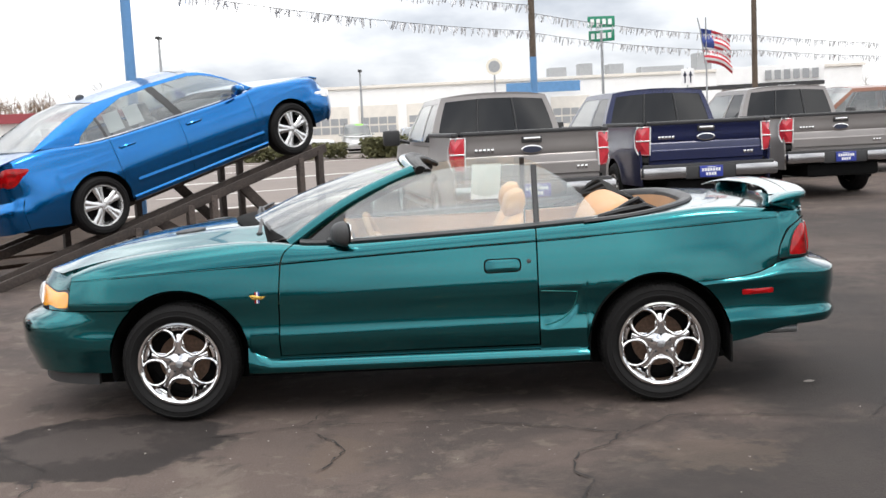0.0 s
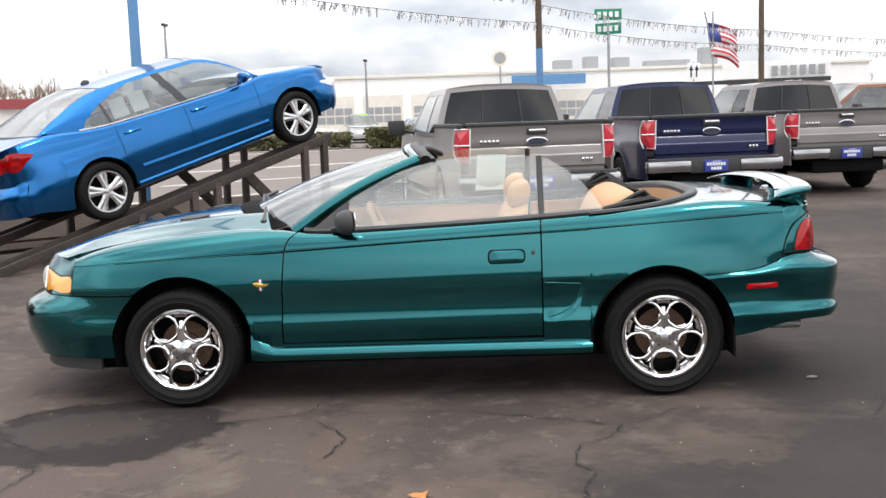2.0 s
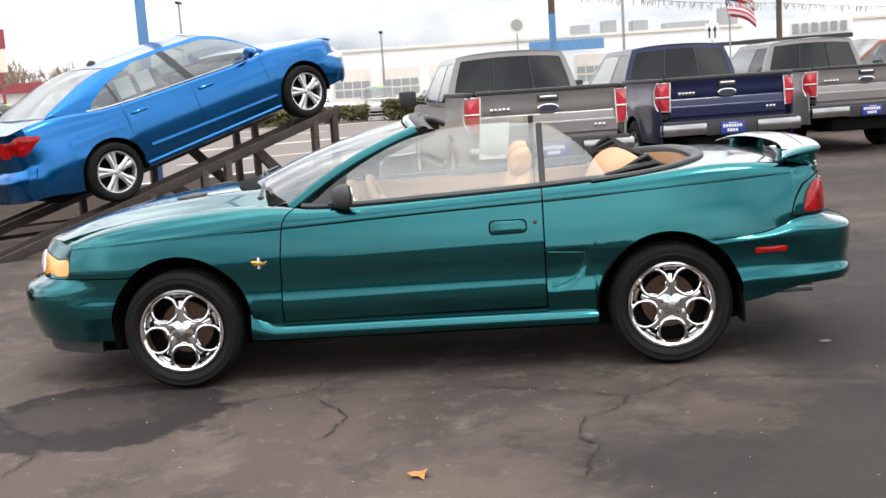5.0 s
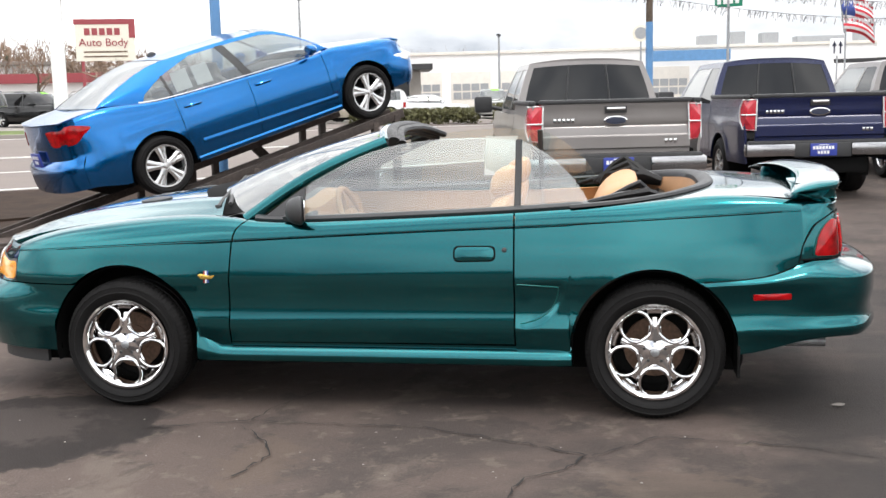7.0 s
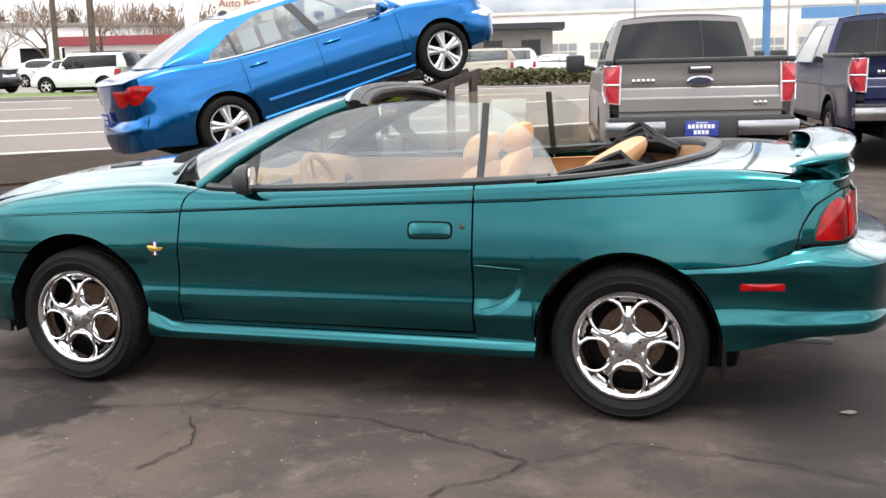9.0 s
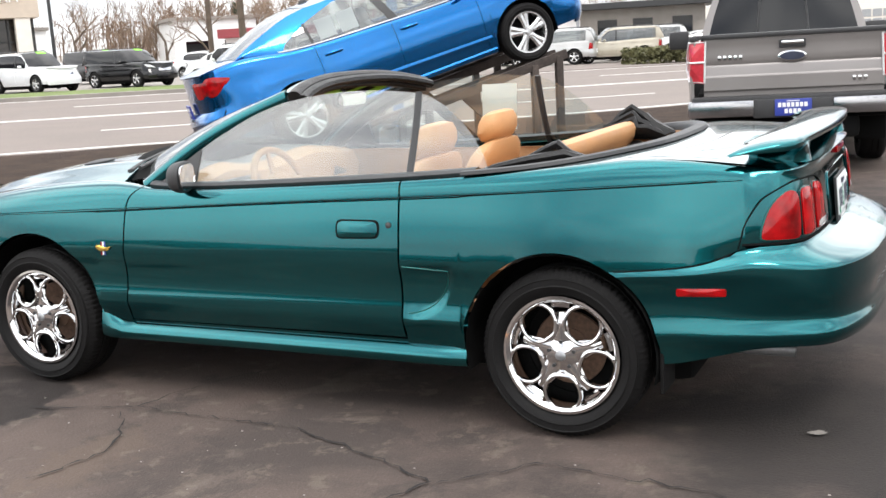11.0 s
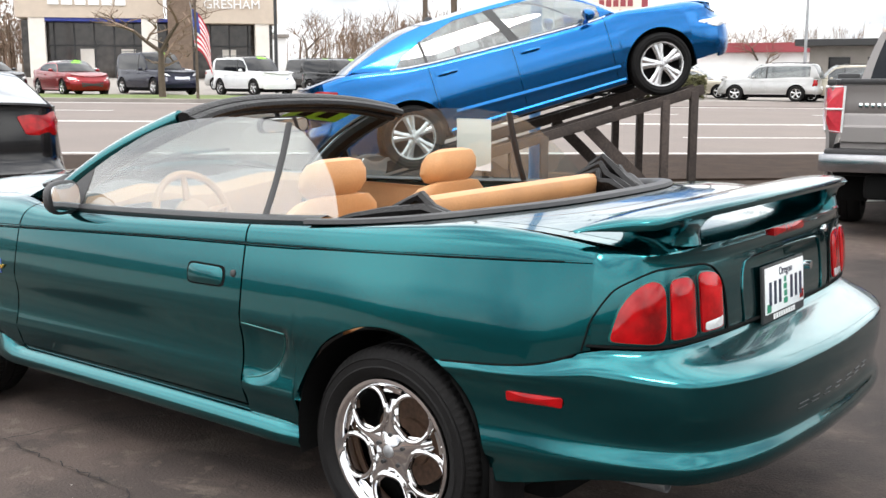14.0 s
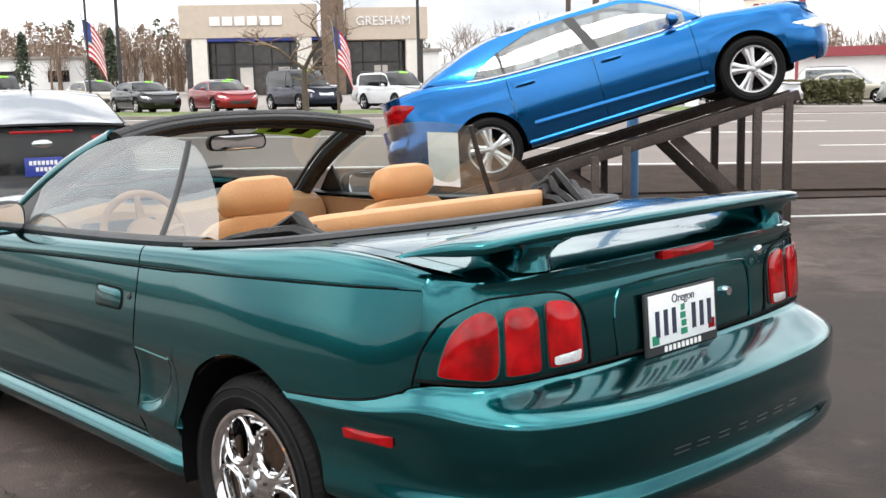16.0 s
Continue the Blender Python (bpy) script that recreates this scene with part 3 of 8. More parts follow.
def loop_wheel(parent, x, y, z, R, rim, w, spin=0.0, side=1):
    """A chrome wheel with five looped spokes; the outer face towards -y (side 1) or +y."""
    hub = new("wheel")
    hub.parent = parent
    hub.matrix_local = pose(x, y, z, 0, 0, 0 if side > 0 else 180)
    part("tyre", tyre_bm(R, w, rim, 252), RUBBER, hub, "black rubber tyre")
    face = -w * 0.42
    bm = bmesh.new()
    lathe(bm, [(rim + 0.004, -w * 0.44), (rim + 0.004, -w * 0.475), (rim - 0.006, -w * 0.48), (rim - 0.014, -w * 0.455), (rim - 0.022, -w * 0.40), (rim - 0.026, -w * 0.1), (rim - 0.03, w * 0.4), (rim + 0.004, w * 0.4)], 56)
    # five egg-shaped openings edged by chrome ridges that merge into forked spokes
    for k in range(5):
        a0 = radians(spin + 72 * k)
        pts, web = [], []
        for j in range(40):
            t = 2 * math.pi * j / 40
            rr = 0.1425 + 0.0660 * math.cos(t)
            half = 0.0690 * math.copysign(abs(math.sin(t)) ** 0.85, math.sin(t)) * (1 + 0.22 * math.cos(t))
            s = half / rr
            dish = 0.010 * sstep(0.12, 0.21, rr) - 0.004
            pts.append((rr * math.cos(a0 + s), face + dish, rr * math.sin(a0 + s)))
            web.append((rr * math.cos(a0 + s * 0.93), face + dish + 0.022, rr * math.sin(a0 + s * 0.93)))
        tube(bm, pts, 0.0085, 8, True, 1.0, (0, 1, 0))
        ra_, rb_ = [bm.verts.new(q) for q in pts], [bm.verts.new(q) for q in web]
        for j in range(40):
            bm.faces.new((ra_[j], ra_[(j + 1) % 40], rb_[(j + 1) % 40], rb_[j]))
        # the fork's web, a shallow pocket and the tie to the rim
        p = lambda r, w_=0.0, h=0.0: (r * math.cos(a0 + radians(36) + w_ / r), face + h, r * math.sin(a0 + radians(36) + w_ / r))
        grid(bm, lambda r, w_: p(r, w_ * (0.040 - 0.24 * (r - 0.06)), -0.008 * (1 - w_ * w_) + 0.004 + 0.014 * sstep(0.12, 0.155, r)), lin(0.05, 0.158, 9), lin(-1, 1, 9))
        tube(bm, [p(0.185, w_ * 0.034, 0.016) for w_ in lin(-1, 1, 5)], 0.010, 6)
    lathe(bm, [(0.0001, face - 0.012), (0.026, face - 0.012), (0.036, face - 0.005), (0.054, face - 0.003), (0.068, face + 0.004), (0.072, face + 0.03)], 40)
    rim_ob = part("rim", bm, CHROME, hub, "polished chrome five-loop rim")
    bm = bmesh.new()
    lathe(bm, [(0.0001, face - 0.019), (0.015, face - 0.018), (0.019, face - 0.015), (0.021, face - 0.008)], 24)
    part("centre_cap", bm, STEEL, rim_ob, "grey centre cap")
    for k in range(5):
        bm = bmesh.new()
        a = radians(spin + 36 + 72 * k)
        rod(bm, (0.050 * math.cos(a), face - 0.008, 0.050 * math.sin(a)), (0.050 * math.cos(a), face + 0.01, 0.050 * math.sin(a)), 0.007, 0.008, 6)
        part("lug_nut", bm, TRIM, rim_ob)
    bm = bmesh.new()
    lathe(bm, [(0.0001, -0.01), (0.075, -0.01), (0.076, 0.002), (0.138, 0.002), (0.14, 0.008), (0.138, 0.016), (0.0001, 0.016)], 32)
    part("brake_disc", bm, RUST, hub, "rusty steel brake disc")
    bm = bmesh.new()
    lathe(bm, [(0.0001, 0.05), (rim - 0.03, 0.05), (rim - 0.03, 0.06)], 32)
    part("wheel_back", bm, DARK, hub)
    return hub


def spoke_wheel(parent, x, y, z, R, rim, w, side=1, spokes=5, seg=32, material=None, split=True, spin=18):
    """An alloy wheel with broad, split spokes."""
    material = material or ALLOY
    hub = new("wheel")
    hub.parent = parent
    hub.matrix_local = pose(x, y, z, 0, 0, 0 if side > 0 else 180)
    part("tyre", tyre_bm(R, w, rim, seg), RUBBER, hub, "black rubber tyre")
    face = -w * 0.40
    bm = bmesh.new()
    lathe(bm, [(rim + 0.003, -w * 0.44), (rim + 0.003, -w * 0.475), (rim - 0.012, -w * 0.47), (rim - 0.02, -w * 0.42), (rim - 0.026, w * 0.1), (rim + 0.003, w * 0.36)], seg)
    for k in range(spokes):
        a = radians(spin + 360 / spokes * k)
        for s in ((-1, 1) if split else (0,)):
            da0, da1 = s * 0.26 / 2, s * 0.20 / 2
            p = lambda r, da, h: (r * math.cos(a + da), face + h, r * math.sin(a + da))
            ww = 0.031 if split else 0.038
            tube(bm, [p(0.04, da0 * 1.3, 0.0), p(rim * 0.5, da0 * 0.95, 0.0), p(rim - 0.012, da1 * 1.55, 0.004)], [ww, ww * 0.9, ww * 1.15], 6, False, 0.45, (0, 1, 0))
    lathe(bm, [(0.0001, face - 0.006), (0.028, face - 0.006), (0.04, face), (0.055, face + 0.004), (0.06, face + 0.03)], 20)
    part("rim", bm, material, hub, "silver alloy rim")
    bm = bmesh.new()
    lathe(bm, [(0.0001, -0.005), (rim - 0.024, -0.005), (rim - 0.024, 0.02)], 24)
    part("wheel_back", bm, DARK, hub)
    return hub


def ymirror(sg):
    return lambda p: (p[0], p[1] * sg, p[2])


# ---- the green convertible ----
def convertible():
    car = empty("convertible_car", "dark green metallic convertible, tan interior, chrome wheels, roof folded down", "car")
    low = [(-2.32, 0.0), (-2.305, 0.28), (-2.235, 0.54), (-2.085, 0.74), (-1.82, 0.85), (-1.45, 0.885), (-0.9, 0.89), (0.0, 0.888), (0.75, 0.895), (1.25, 0.908), (1.68, 0.888), (1.90, 0.856), (2.08, 0.805), (2.215, 0.715), (2.30, 0.49), (2.33, 0.2), (2.336, 0.0)]
    high = [(-2.20, 0.0), (-2.185, 0.28), (-2.125, 0.53), (-2.00, 0.725), (-1.78, 0.84), (-1.45, 0.882), (-0.9, 0.89), (0.0, 0.888), (0.75, 0.895), (1.25, 0.905), (1.66, 0.878), (1.86, 0.836), (1.99, 0.785), (2.09, 0.70), (2.13, 0.50), (2.143, 0.25), (2.147, 0.0)]
    seam = spline([(1.4, 0.632), (1.53, 0.640), (1.68, 0.650), (1.80, 0.664), (1.88, 0.684), (1.95, 0.707), (2.05, 0.722)])
    sh = Shell(low, high,
               inset=[(0.2, 0.06), (0.30, 0.036), (0.37, 0.020), (0.395, 0.006), (0.415, -0.001), (0.44, 0.003), (0.49, 0.013), (0.55, 0.015), (0.595, 0.009), (0.625, 0.0), (0.65, 0.0), (0.70, 0.006), (0.76, 0.014), (0.82, 0.024), (0.88, 0.036), (1.0, 0.06)],
               front_inset=[(0.24, 0.07), (0.34, 0.03), (0.42, 0.004), (0.52, 0.0), (0.58, 0.004), (0.61, 0.006), (0.64, 0.0), (0.70, 0.012), (0.78, 0.05), (0.85, 0.10)],
               rear_inset=[(0.30, 0.10), (0.35, 0.05), (0.39, 0.014), (0.415, 0.002), (0.435, 0.004), (0.46, 0.016), (0.49, 0.020), (0.52, 0.015), (0.56, 0.007), (0.60, 0.005), (0.64, 0.006), (0.68, 0.008), (0.70, 0.008), (0.722, 0.004), (0.74, 0.0), (0.90, 0.016), (1.0, 0.034)],
               groove=[(-2.0, 0.765), (-1.7, 0.782), (-1.19, 0.805), (-0.71, 0.828), (0.14, 0.868), (0.68, 0.89), (1.07, 0.908), (1.51, 0.93), (1.89, 0.945), (2.1, 0.95)],
               top_edge=[(-2.05, 0.69, 0.768), (-1.84, 0.70, 0.832), (-1.65, 0.71, 0.872), (-1.34, 0.72, 0.912), (-1.03, 0.73, 0.937), (-0.85, 0.75, 0.940), (-0.70, 0.78, 0.930), (-0.60, 0.80, 0.918), (-0.45, 0.807, 0.912), (-0.1, 0.812, 0.92), (0.62, 0.817, 0.950), (1.08, 0.812, 0.980), (1.37, 0.795, 1.005), (1.55, 0.775, 1.018), (1.75, 0.765, 1.012), (1.95, 0.745, 0.992), (2.1, 0.69, 0.975)],
               arches=[(-1.262, 0.325, 0.388), (1.272, 0.325, 0.376)], sill=0.30, front_step=(0.55, 0.613), rear_step=lambda x: (seam(min(max(x, 1.4), 2.05)) - 0.020 - 0.055 * sstep(1.80, 2.15, x), seam(min(max(x, 1.4), 2.05)) + 0.004))

    # fenders, doors, quarter panels
    def z_f(x):
        return max(sh.arch_z(x), 0.617) if x < -1.45 else sh.arch_z(x)
    curl = spline([(0, -0.01), (0.6, 0.0), (0.9, 0.012), (1.3, 0.035), (1.7, 0.075), (2, 0.085)])
    none = lambda v: 0.0
    side_panel("fender", sh, GREEN, car, -1.915, -0.722, z_f, shift=(none, curl))
    doors = side_panel("door", sh, GREEN, car, -0.714, 0.643, lambda x: 0.338 + 0.004 * (x + 0.7), shift=(curl, none), step=0.08, label="green door with body-coloured pull handle")

    def z_q(x):
        return seam(x) + 0.004 if x > 1.50 else sh.arch_z(x)

    def scoop(x, z):
        """A teardrop intake pressed into the quarter panel: deepest at its rear edge, with a rounded lip."""
        u, w = (x - 0.640) / 0.262, (0.634 + 0.03 * (x - 0.65) - z) / 0.238
        if u <= 0 or w <= -0.06:
            return 0.0
        w = max(w, 0.0)
        r = (u ** 2.3 + w ** 2.3) ** (1 / 2.3)
        edge = sstep(0.0, 0.05, w)
        return -0.009 * sstep(0.93, 0.79, r) * sstep(0.03, 0.35, u) * edge
    q_cols = lin(0.651, 0.94, 44)[:-1] + sh.columns(0.94, 1.99)
    side_panel("quarter_panel", sh, GREEN, car, 0.651, 1.99, z_q, [0.0, 0.06, 0.12, 0.18] + lin(0.20, 0.72, 34) + lin(0.76, 0.984, 5) + [0.991, 1.004, 1.02, 1.04] + lin(1.12, 2, 9), relief=scoop, columns=q_cols)

    # rocker panels and flared side skirts
    for sg in (1, -1):
        bm = bmesh.new()
        grid(bm, lambda x, z: (x, sg * sh.side(x, z, -0.006)[1], z), sh.columns(-0.885, 0.90), [0.27, 0.29, 0.31, 0.333], 0.0)
        part("rocker_panel", bm, GREEN, car)
        bm = bmesh.new()
        prof = [(0.02, 0.325), (0.004, 0.322), (-0.016, 0.305), (-0.030, 0.288), (-0.033, 0.268), (-0.022, 0.248), (0.02, 0.236), (0.10, 0.232)]
        xs = lin(-0.90, 0.905, 31)

        def sk(x, k):
            dy, z = prof[k]
            e = max(0.0, 1 - min(x + 0.90, 0.905 - x) / 0.10)
            flare = 0.08 * max(0, (-0.80 - x) / 0.1) if k < 4 else 0
            return (x, sg * (sh.side(min(max(x, -0.85), 0.85), 0.30)[1] + dy - 0.004 + 0.012 * e * e), z + flare * (1 if k < 3 else 0.3))
        grid(bm, sk, xs, range(len(prof)), 0.0)
        part("side_skirt", bm, GREEN, car)

    # front bumper, ending at the wheel openings
    def f_bump(a, z):
        cx, cz, r = sh.arches[0]
        xe = cx - math.sqrt(max(r * r - (z - cz) ** 2, 0.0001))
        k = abs(a)
        u = sh.u_of(xe) * k
        p = sh.at(u, z)
        return (p[0], p[1] * (-1 if a < 0 else 1), p[2])
    zs_f = [0.275, 0.31, 0.35, 0.39, 0.43, 0.48, 0.53, 0.57, 0.595, 0.611]
    bm = bmesh.new()
    grid(bm, f_bump, lin(-1, 1, 57), zs_f, 0.03)
    part("front_bumper", bm, GREEN, car)
    bm = bmesh.new()
    grid(bm, lambda a, z: (f_bump(a * 0.9, 0.29)[0] + 0.05, f_bump(a * 0.9, 0.29)[1] * 0.95, z), lin(-1, 1, 31), [0.20, 0.24, 0.29], 0.02)
    part("air_dam", bm, TRIM, car, "black plastic air dam")

    # hood with two small scoops, nose panel and headlights
    hz = spline([(-2.20, 0.765), (-2.14, 0.795), (-1.98, 0.852), (-1.85, 0.893), (-1.61, 0.946), (-1.33, 0.985), (-1.02, 1.014), (-0.80, 1.028)])

    def hood_f(a, w):
        xf = -2.155 + 0.235 * abs(w) ** 2.6
        xr = -0.90 + 0.12 * w * w
        x = xf + (xr - xf) * a
        yq, zq = sh.q(max(x, -2.0))
        y = w * (yq - 0.002)
        zt = hz(x)
        z = zt - max(0.0, zt - zq) * abs(w) ** 3.2 - 0.006 * w * w * (1 - abs(w) ** 3)
        rib = 0.010 * math.exp(-((abs(w) - 0.72) / 0.07) ** 2) * sstep(0.05, 0.3, a)
        return (x, y, z + rib)
    bm = bmesh.new()
    grid(bm, hood_f, lin(0, 1, 31), lin(-1, 1, 37), 0.02, ref=lambda p: (p.x, p.y * 0.5, p.z - 0.5))
    hood = part("hood", bm, GREEN, car)
    for sg in (-1, 1):
        bm = bmesh.new()

        def sc(a, b, h):
            p = Vector(hood_f(0.66 + a, sg * 0.50 + b))
            return p + Vector((0, 0, h))
        rings_patch(bm, sc, [(0.07 * math.cos(t), 0.10 * math.sin(t)) for t in lin(0, 2 * math.pi * 15 / 16, 16)], 0.012, 3)
        part("hood_scoop", bm, TRIM, hood, "black hood vent")
    bm = bmesh.new()

    def nose(a, t):
        w = a
        top = Vector(hood_f(0.0, w))
        u = sh.u_of(-1.918) * abs(w)
        p = sh.at(u, 0.617)
        lowp = Vector((p[0], p[1] * (-1 if a > 0 else 1), p[2]))
        mid = lowp.lerp(top, t)
        mid.x -= 0.03 * math.sin(math.pi * t) * (1 - abs(w) ** 3)
        e = Vector(sh.panel(-1.918, 2 * t, 0.617))
        mid = mid.lerp(Vector((e.x, e.y * (-1 if a > 0 else 1), e.z)), sstep(0.90, 1.0, abs(w)))
        return mid
    grid(bm, nose, lin(-1, 1, 41), lin(0, 1, 9), 0.02)
    part("nose_panel", bm, GREEN, car)
    for sg in (1, -1):
        bm = bmesh.new()

        def hl(a, b, h):
            p = nose(a, b)
            du, dv = nose(a + 0.01, b) - p, nose(a, b + 0.01) - p
            nn = du.cross(dv).normalized()
            nn = nn if nn.x < 0 else -nn
            p = p + nn * h
            return (p.x, p.y * -sg, p.z)
        rings_patch(bm, hl, rounded([(0.36, 0.10), (0.655, 0.06), (0.655, 0.62), (0.56, 0.66), (0.42, 0.62), (0.37, 0.5)], 0.06), 0.016, 3, 0.004)
        part("headlight", bm, CLEAR_L, car, "clear headlight")
        bm = bmesh.new()
        rings_patch(bm, hl, rounded([(0.665, 0.07), (0.955, 0.05), (0.984, 0.12), (0.986, 0.25), (0.955, 0.39), (0.89, 0.50), (0.78, 0.59), (0.665, 0.63)], 0.05), 0.007, 3, 0.003)
        part("turn_lamp", bm, AMBER_L, car, "amber corner lamp")
        bm = bmesh.new()
        rings_patch(bm, hl, rounded([(0.650, 0.045), (0.965, 0.025), (0.995, 0.11), (0.997, 0.26), (0.965, 0.42), (0.895, 0.535), (0.78, 0.625), (0.650, 0.67)], 0.05), 0.003, 2, 0.003)
        part("lamp_seal", bm, TRIM, car)

    # rear bumper, tail panel, trunk lid
    def r_bump(a, t):
        k = abs(a)
        sgn = 1 if a > 0 else -1
        cx, cz, r = sh.arches[1]
        x, zz = 1.648 + (2.336 - 1.648) * (1 - k), 0.5
        for _ in range(5):
            z0 = 0.305 + 0.075 * sstep(1.6, 2.05, x)
            zz = z0 + (seam(min(max(x, 1.5), 2.05)) - z0) * t
            u0 = sh.u_of(cx + math.sqrt(max(r * r - (zz - cz) ** 2, 0.0001)))
            u = 1 - (1 - u0) * k
            x = float(np.interp(u, sh.U, sh.B[:, 0]))
        p = sh.at(u, zz)
        return (p[0], p[1] * sgn, p[2])
    bm = bmesh.new()
    grid(bm, r_bump, lin(-1, 1, 65), lin(0, 0.72, 20) + lin(0.745, 1.0, 16), 0.04)
    rear_bumper = part("rear_bumper", bm, GREEN, car, "green bumper with dark dashes as shade of pressed lettering")
    # dark dashes stand for the shade in the pressed letters
    for i, wd in enumerate((0.09, 0.07, 0.07, 0.06, 0.08, 0.08, 0.07)):
        bm = bmesh.new()
        y0 = -0.30 + i * 0.093
        pts = [(y0 + wd * s * 0.7) for s in (0, 1)]
        for zz in (0.505, 0.520):
            def bar(y, h=0.0, z=zz):
                u = float(np.interp(-abs(y), -sh.B[250:, 1], sh.U[250:]))
                p = sh.at(u, z, 0.0005)
                return (p[0], y, z)
            tube(bm, [bar(pts[0]), bar(sum(pts) / 2), bar(pts[1])], 0.0014, 5)
        part("pressed_letter_shade", bm, TRIM, rear_bumper)
    def tail_f(a, t):
        """a: plan place, negative on the right; t: 0 at the bumper, 1 at the trunk lip."""
        u0 = sh.u_of(1.985)
        u = 1 - (1 - u0) * abs(a)
        sgn = 1 if a > 0 else -1
        z = 0.727 + (0.985 - 0.727 - 0.012 * a * a) * t
        p = sh.at(u, z)
        return (p[0], p[1] * sgn, p[2])

    # deck from the cockpit's rear edge to the trunk lip
    dz = spline([(0.8, 0.985), (1.2, 1.005), (1.45, 1.028), (1.7, 1.033), (1.95, 1.020), (2.08, 1.008), (2.16, 0.998)])

    def open_x(w):
        return 0.90 + 0.64 * (1 - abs(w) ** 3.2) ** (1 / 2.4)

    def deck_z(x, w):
        yq, zq = sh.q(min(x, 2.08))
        return zq + (dz(x) - zq) * (1 - abs(w) ** 3)

    def deck_f(a, w):
        xe = 2.138 - 0.10 * abs(w) ** 4
        xo = open_x(w)
        x = xo + (xe - xo) * a
        yq, zq = sh.q(min(x, 2.08))
        return (x, w * (yq - 0.002), deck_z(x, w) - 0.012 * sstep(0.93, 1.0, a))
    ws = sorted({round(math.sin(math.pi / 2 * k / 22), 4) for k in range(-22, 23)})
    bm = bmesh.new()
    grid(bm, deck_f, lin(0, 0.30, 8), ws, 0.0)
    part("rear_deck", bm, GREEN, car)
    bm = bmesh.new()
    grid(bm, lambda a, w: deck_f(a, w * 0.93), lin(0.308, 1, 18), lin(-1, 1, 31), 0.015, ref=lambda p: (p.x - 0.1, p.y * 0.5, p.z - 0.5))
    trunk = part("trunk_lid", bm, GREEN, car)
    for sg in (1, -1):
        bm = bmesh.new()
        grid(bm, lambda a, w: deck_f(a, sg * w), lin(0.30, 1, 12), lin(0.936, 1, 4), 0.0)
        part("deck_side", bm, GREEN, car)

    def tail_top(a, t):
        p = Vector(tail_f(a, min(t, 0.955)))
        q3 = Vector(sh.panel(1.985, 2 * t, 0.727))
        p = p.lerp(Vector((q3.x, q3.y * (1 if a > 0 else -1), q3.z)), sstep(0.78, 1.0, abs(a)))
        e = Vector(deck_f(1.0, max(-1.0, min(1.0, p.y / (sh.q(min(p.x, 2.08))[0] - 0.002)))))
        k = sstep(0.90, 1.0, t) * (1 - sstep(0.82, 0.98, abs(a)))
        return p.lerp(e, k) + Vector((0.010, 0, 0.004)) * math.sin(math.pi * k)
    bm = bmesh.new()
    grid(bm, tail_top, lin(-1, 1, 61), lin(0, 0.9, 9) + [0.92, 0.94, 0.96, 0.98, 1.0], 0.0)
    part("tail_panel", bm, GREEN, car)

    # tail lamps: three red lenses a side
    def tl(a, b, h):
        u = float(np.interp(-abs(a), -sh.T[300:, 1], sh.U[300:]))
        p = sh.at(u, b, h)
        return (p[0], math.copysign(abs(p[1]), a), p[2])

    def tls(s, b, h, sg):
        p = sh.at(s, b, h)
        return (p[0], p[1] * sg, p[2])
    for sg in (1, -1):
        holder = new("tail_lamp_unit")
        holder.parent = car
        for poly, rad, lab in (([(0.7415, 0.757), (0.744, 0.746), (0.80, 0.742), (0.8085, 0.750), (0.811, 0.79), (0.8112, 0.875), (0.807, 0.897), (0.797, 0.906), (0.785, 0.900), (0.772, 0.884), (0.760, 0.858), (0.752, 0.829), (0.7455, 0.79)], 0.012, "large red outer lens"),
                               ([(0.818, 0.752), (0.819, 0.748), (0.846, 0.746), (0.8495, 0.752), (0.8495, 0.885), (0.845, 0.903), (0.8375, 0.908), (0.823, 0.905), (0.8185, 0.890)], 0.012, "red middle lens"),
                               ([(0.8575, 0.755), (0.8585, 0.749), (0.884, 0.748), (0.8875, 0.756), (0.8875, 0.868), (0.884, 0.892), (0.8765, 0.906), (0.8615, 0.912), (0.8575, 0.900)], 0.012, "red inner lens")):
            bm = bmesh.new()
            pu = rounded(poly, rad, 3)
            rings_patch(bm, lambda a, b, h: tls(a, b, h + 0.003, sg), pu, 0.011, 6, 0.008, 3)
            part("lens", bm, RED_L, holder, lab)
            bm = bmesh.new()
            big = [((a - sum(p[0] for p in pu) / len(pu)) * 1.07 + sum(p[0] for p in pu) / len(pu), (b - 0.825) * 1.035 + 0.825) for a, b in pu]
            rings_patch(bm, lambda a, b, h: tls(a, b, h, sg), big, 0.0045, 2, 0.004, 6)
            part("lens_seal", bm, GREEN_D, holder)
        bm = bmesh.new()
        pu = rounded([(0.8605, 0.754), (0.884, 0.754), (0.8855, 0.784), (0.8605, 0.778)], 0.006)
        rings_patch(bm, lambda a, b, h: tls(a, b, h + 0.0095, sg), pu, 0.005, 2)
        part("reverse_lens", bm, CLEAR_L, holder, "clear reversing lens")
        bm = bmesh.new()
        edge = catmull([(0.706, 0.716), (0.711, 0.757), (0.717, 0.80), (0.735, 0.857), (0.752, 0.89), (0.785, 0.922), (0.81, 0.934), (0.847, 0.934), (0.870, 0.928), (0.884, 0.905), (0.893, 0.85), (0.896, 0.735)], 44)
        ring = [tls(u, z, 0.002, sg) for u, z in edge]
        tube(bm, ring, 0.0026, 6)
        part("lamp_gap", bm, DARK, holder)
        bm = bmesh.new()
        tube(bm, [(lambda p: (p[0], p[1] * sg, p[2]))(sh.side(x, seam(x) + 0.001, 0.0)) for x in lin(1.50, 1.93, 22)], 0.0028, 6)
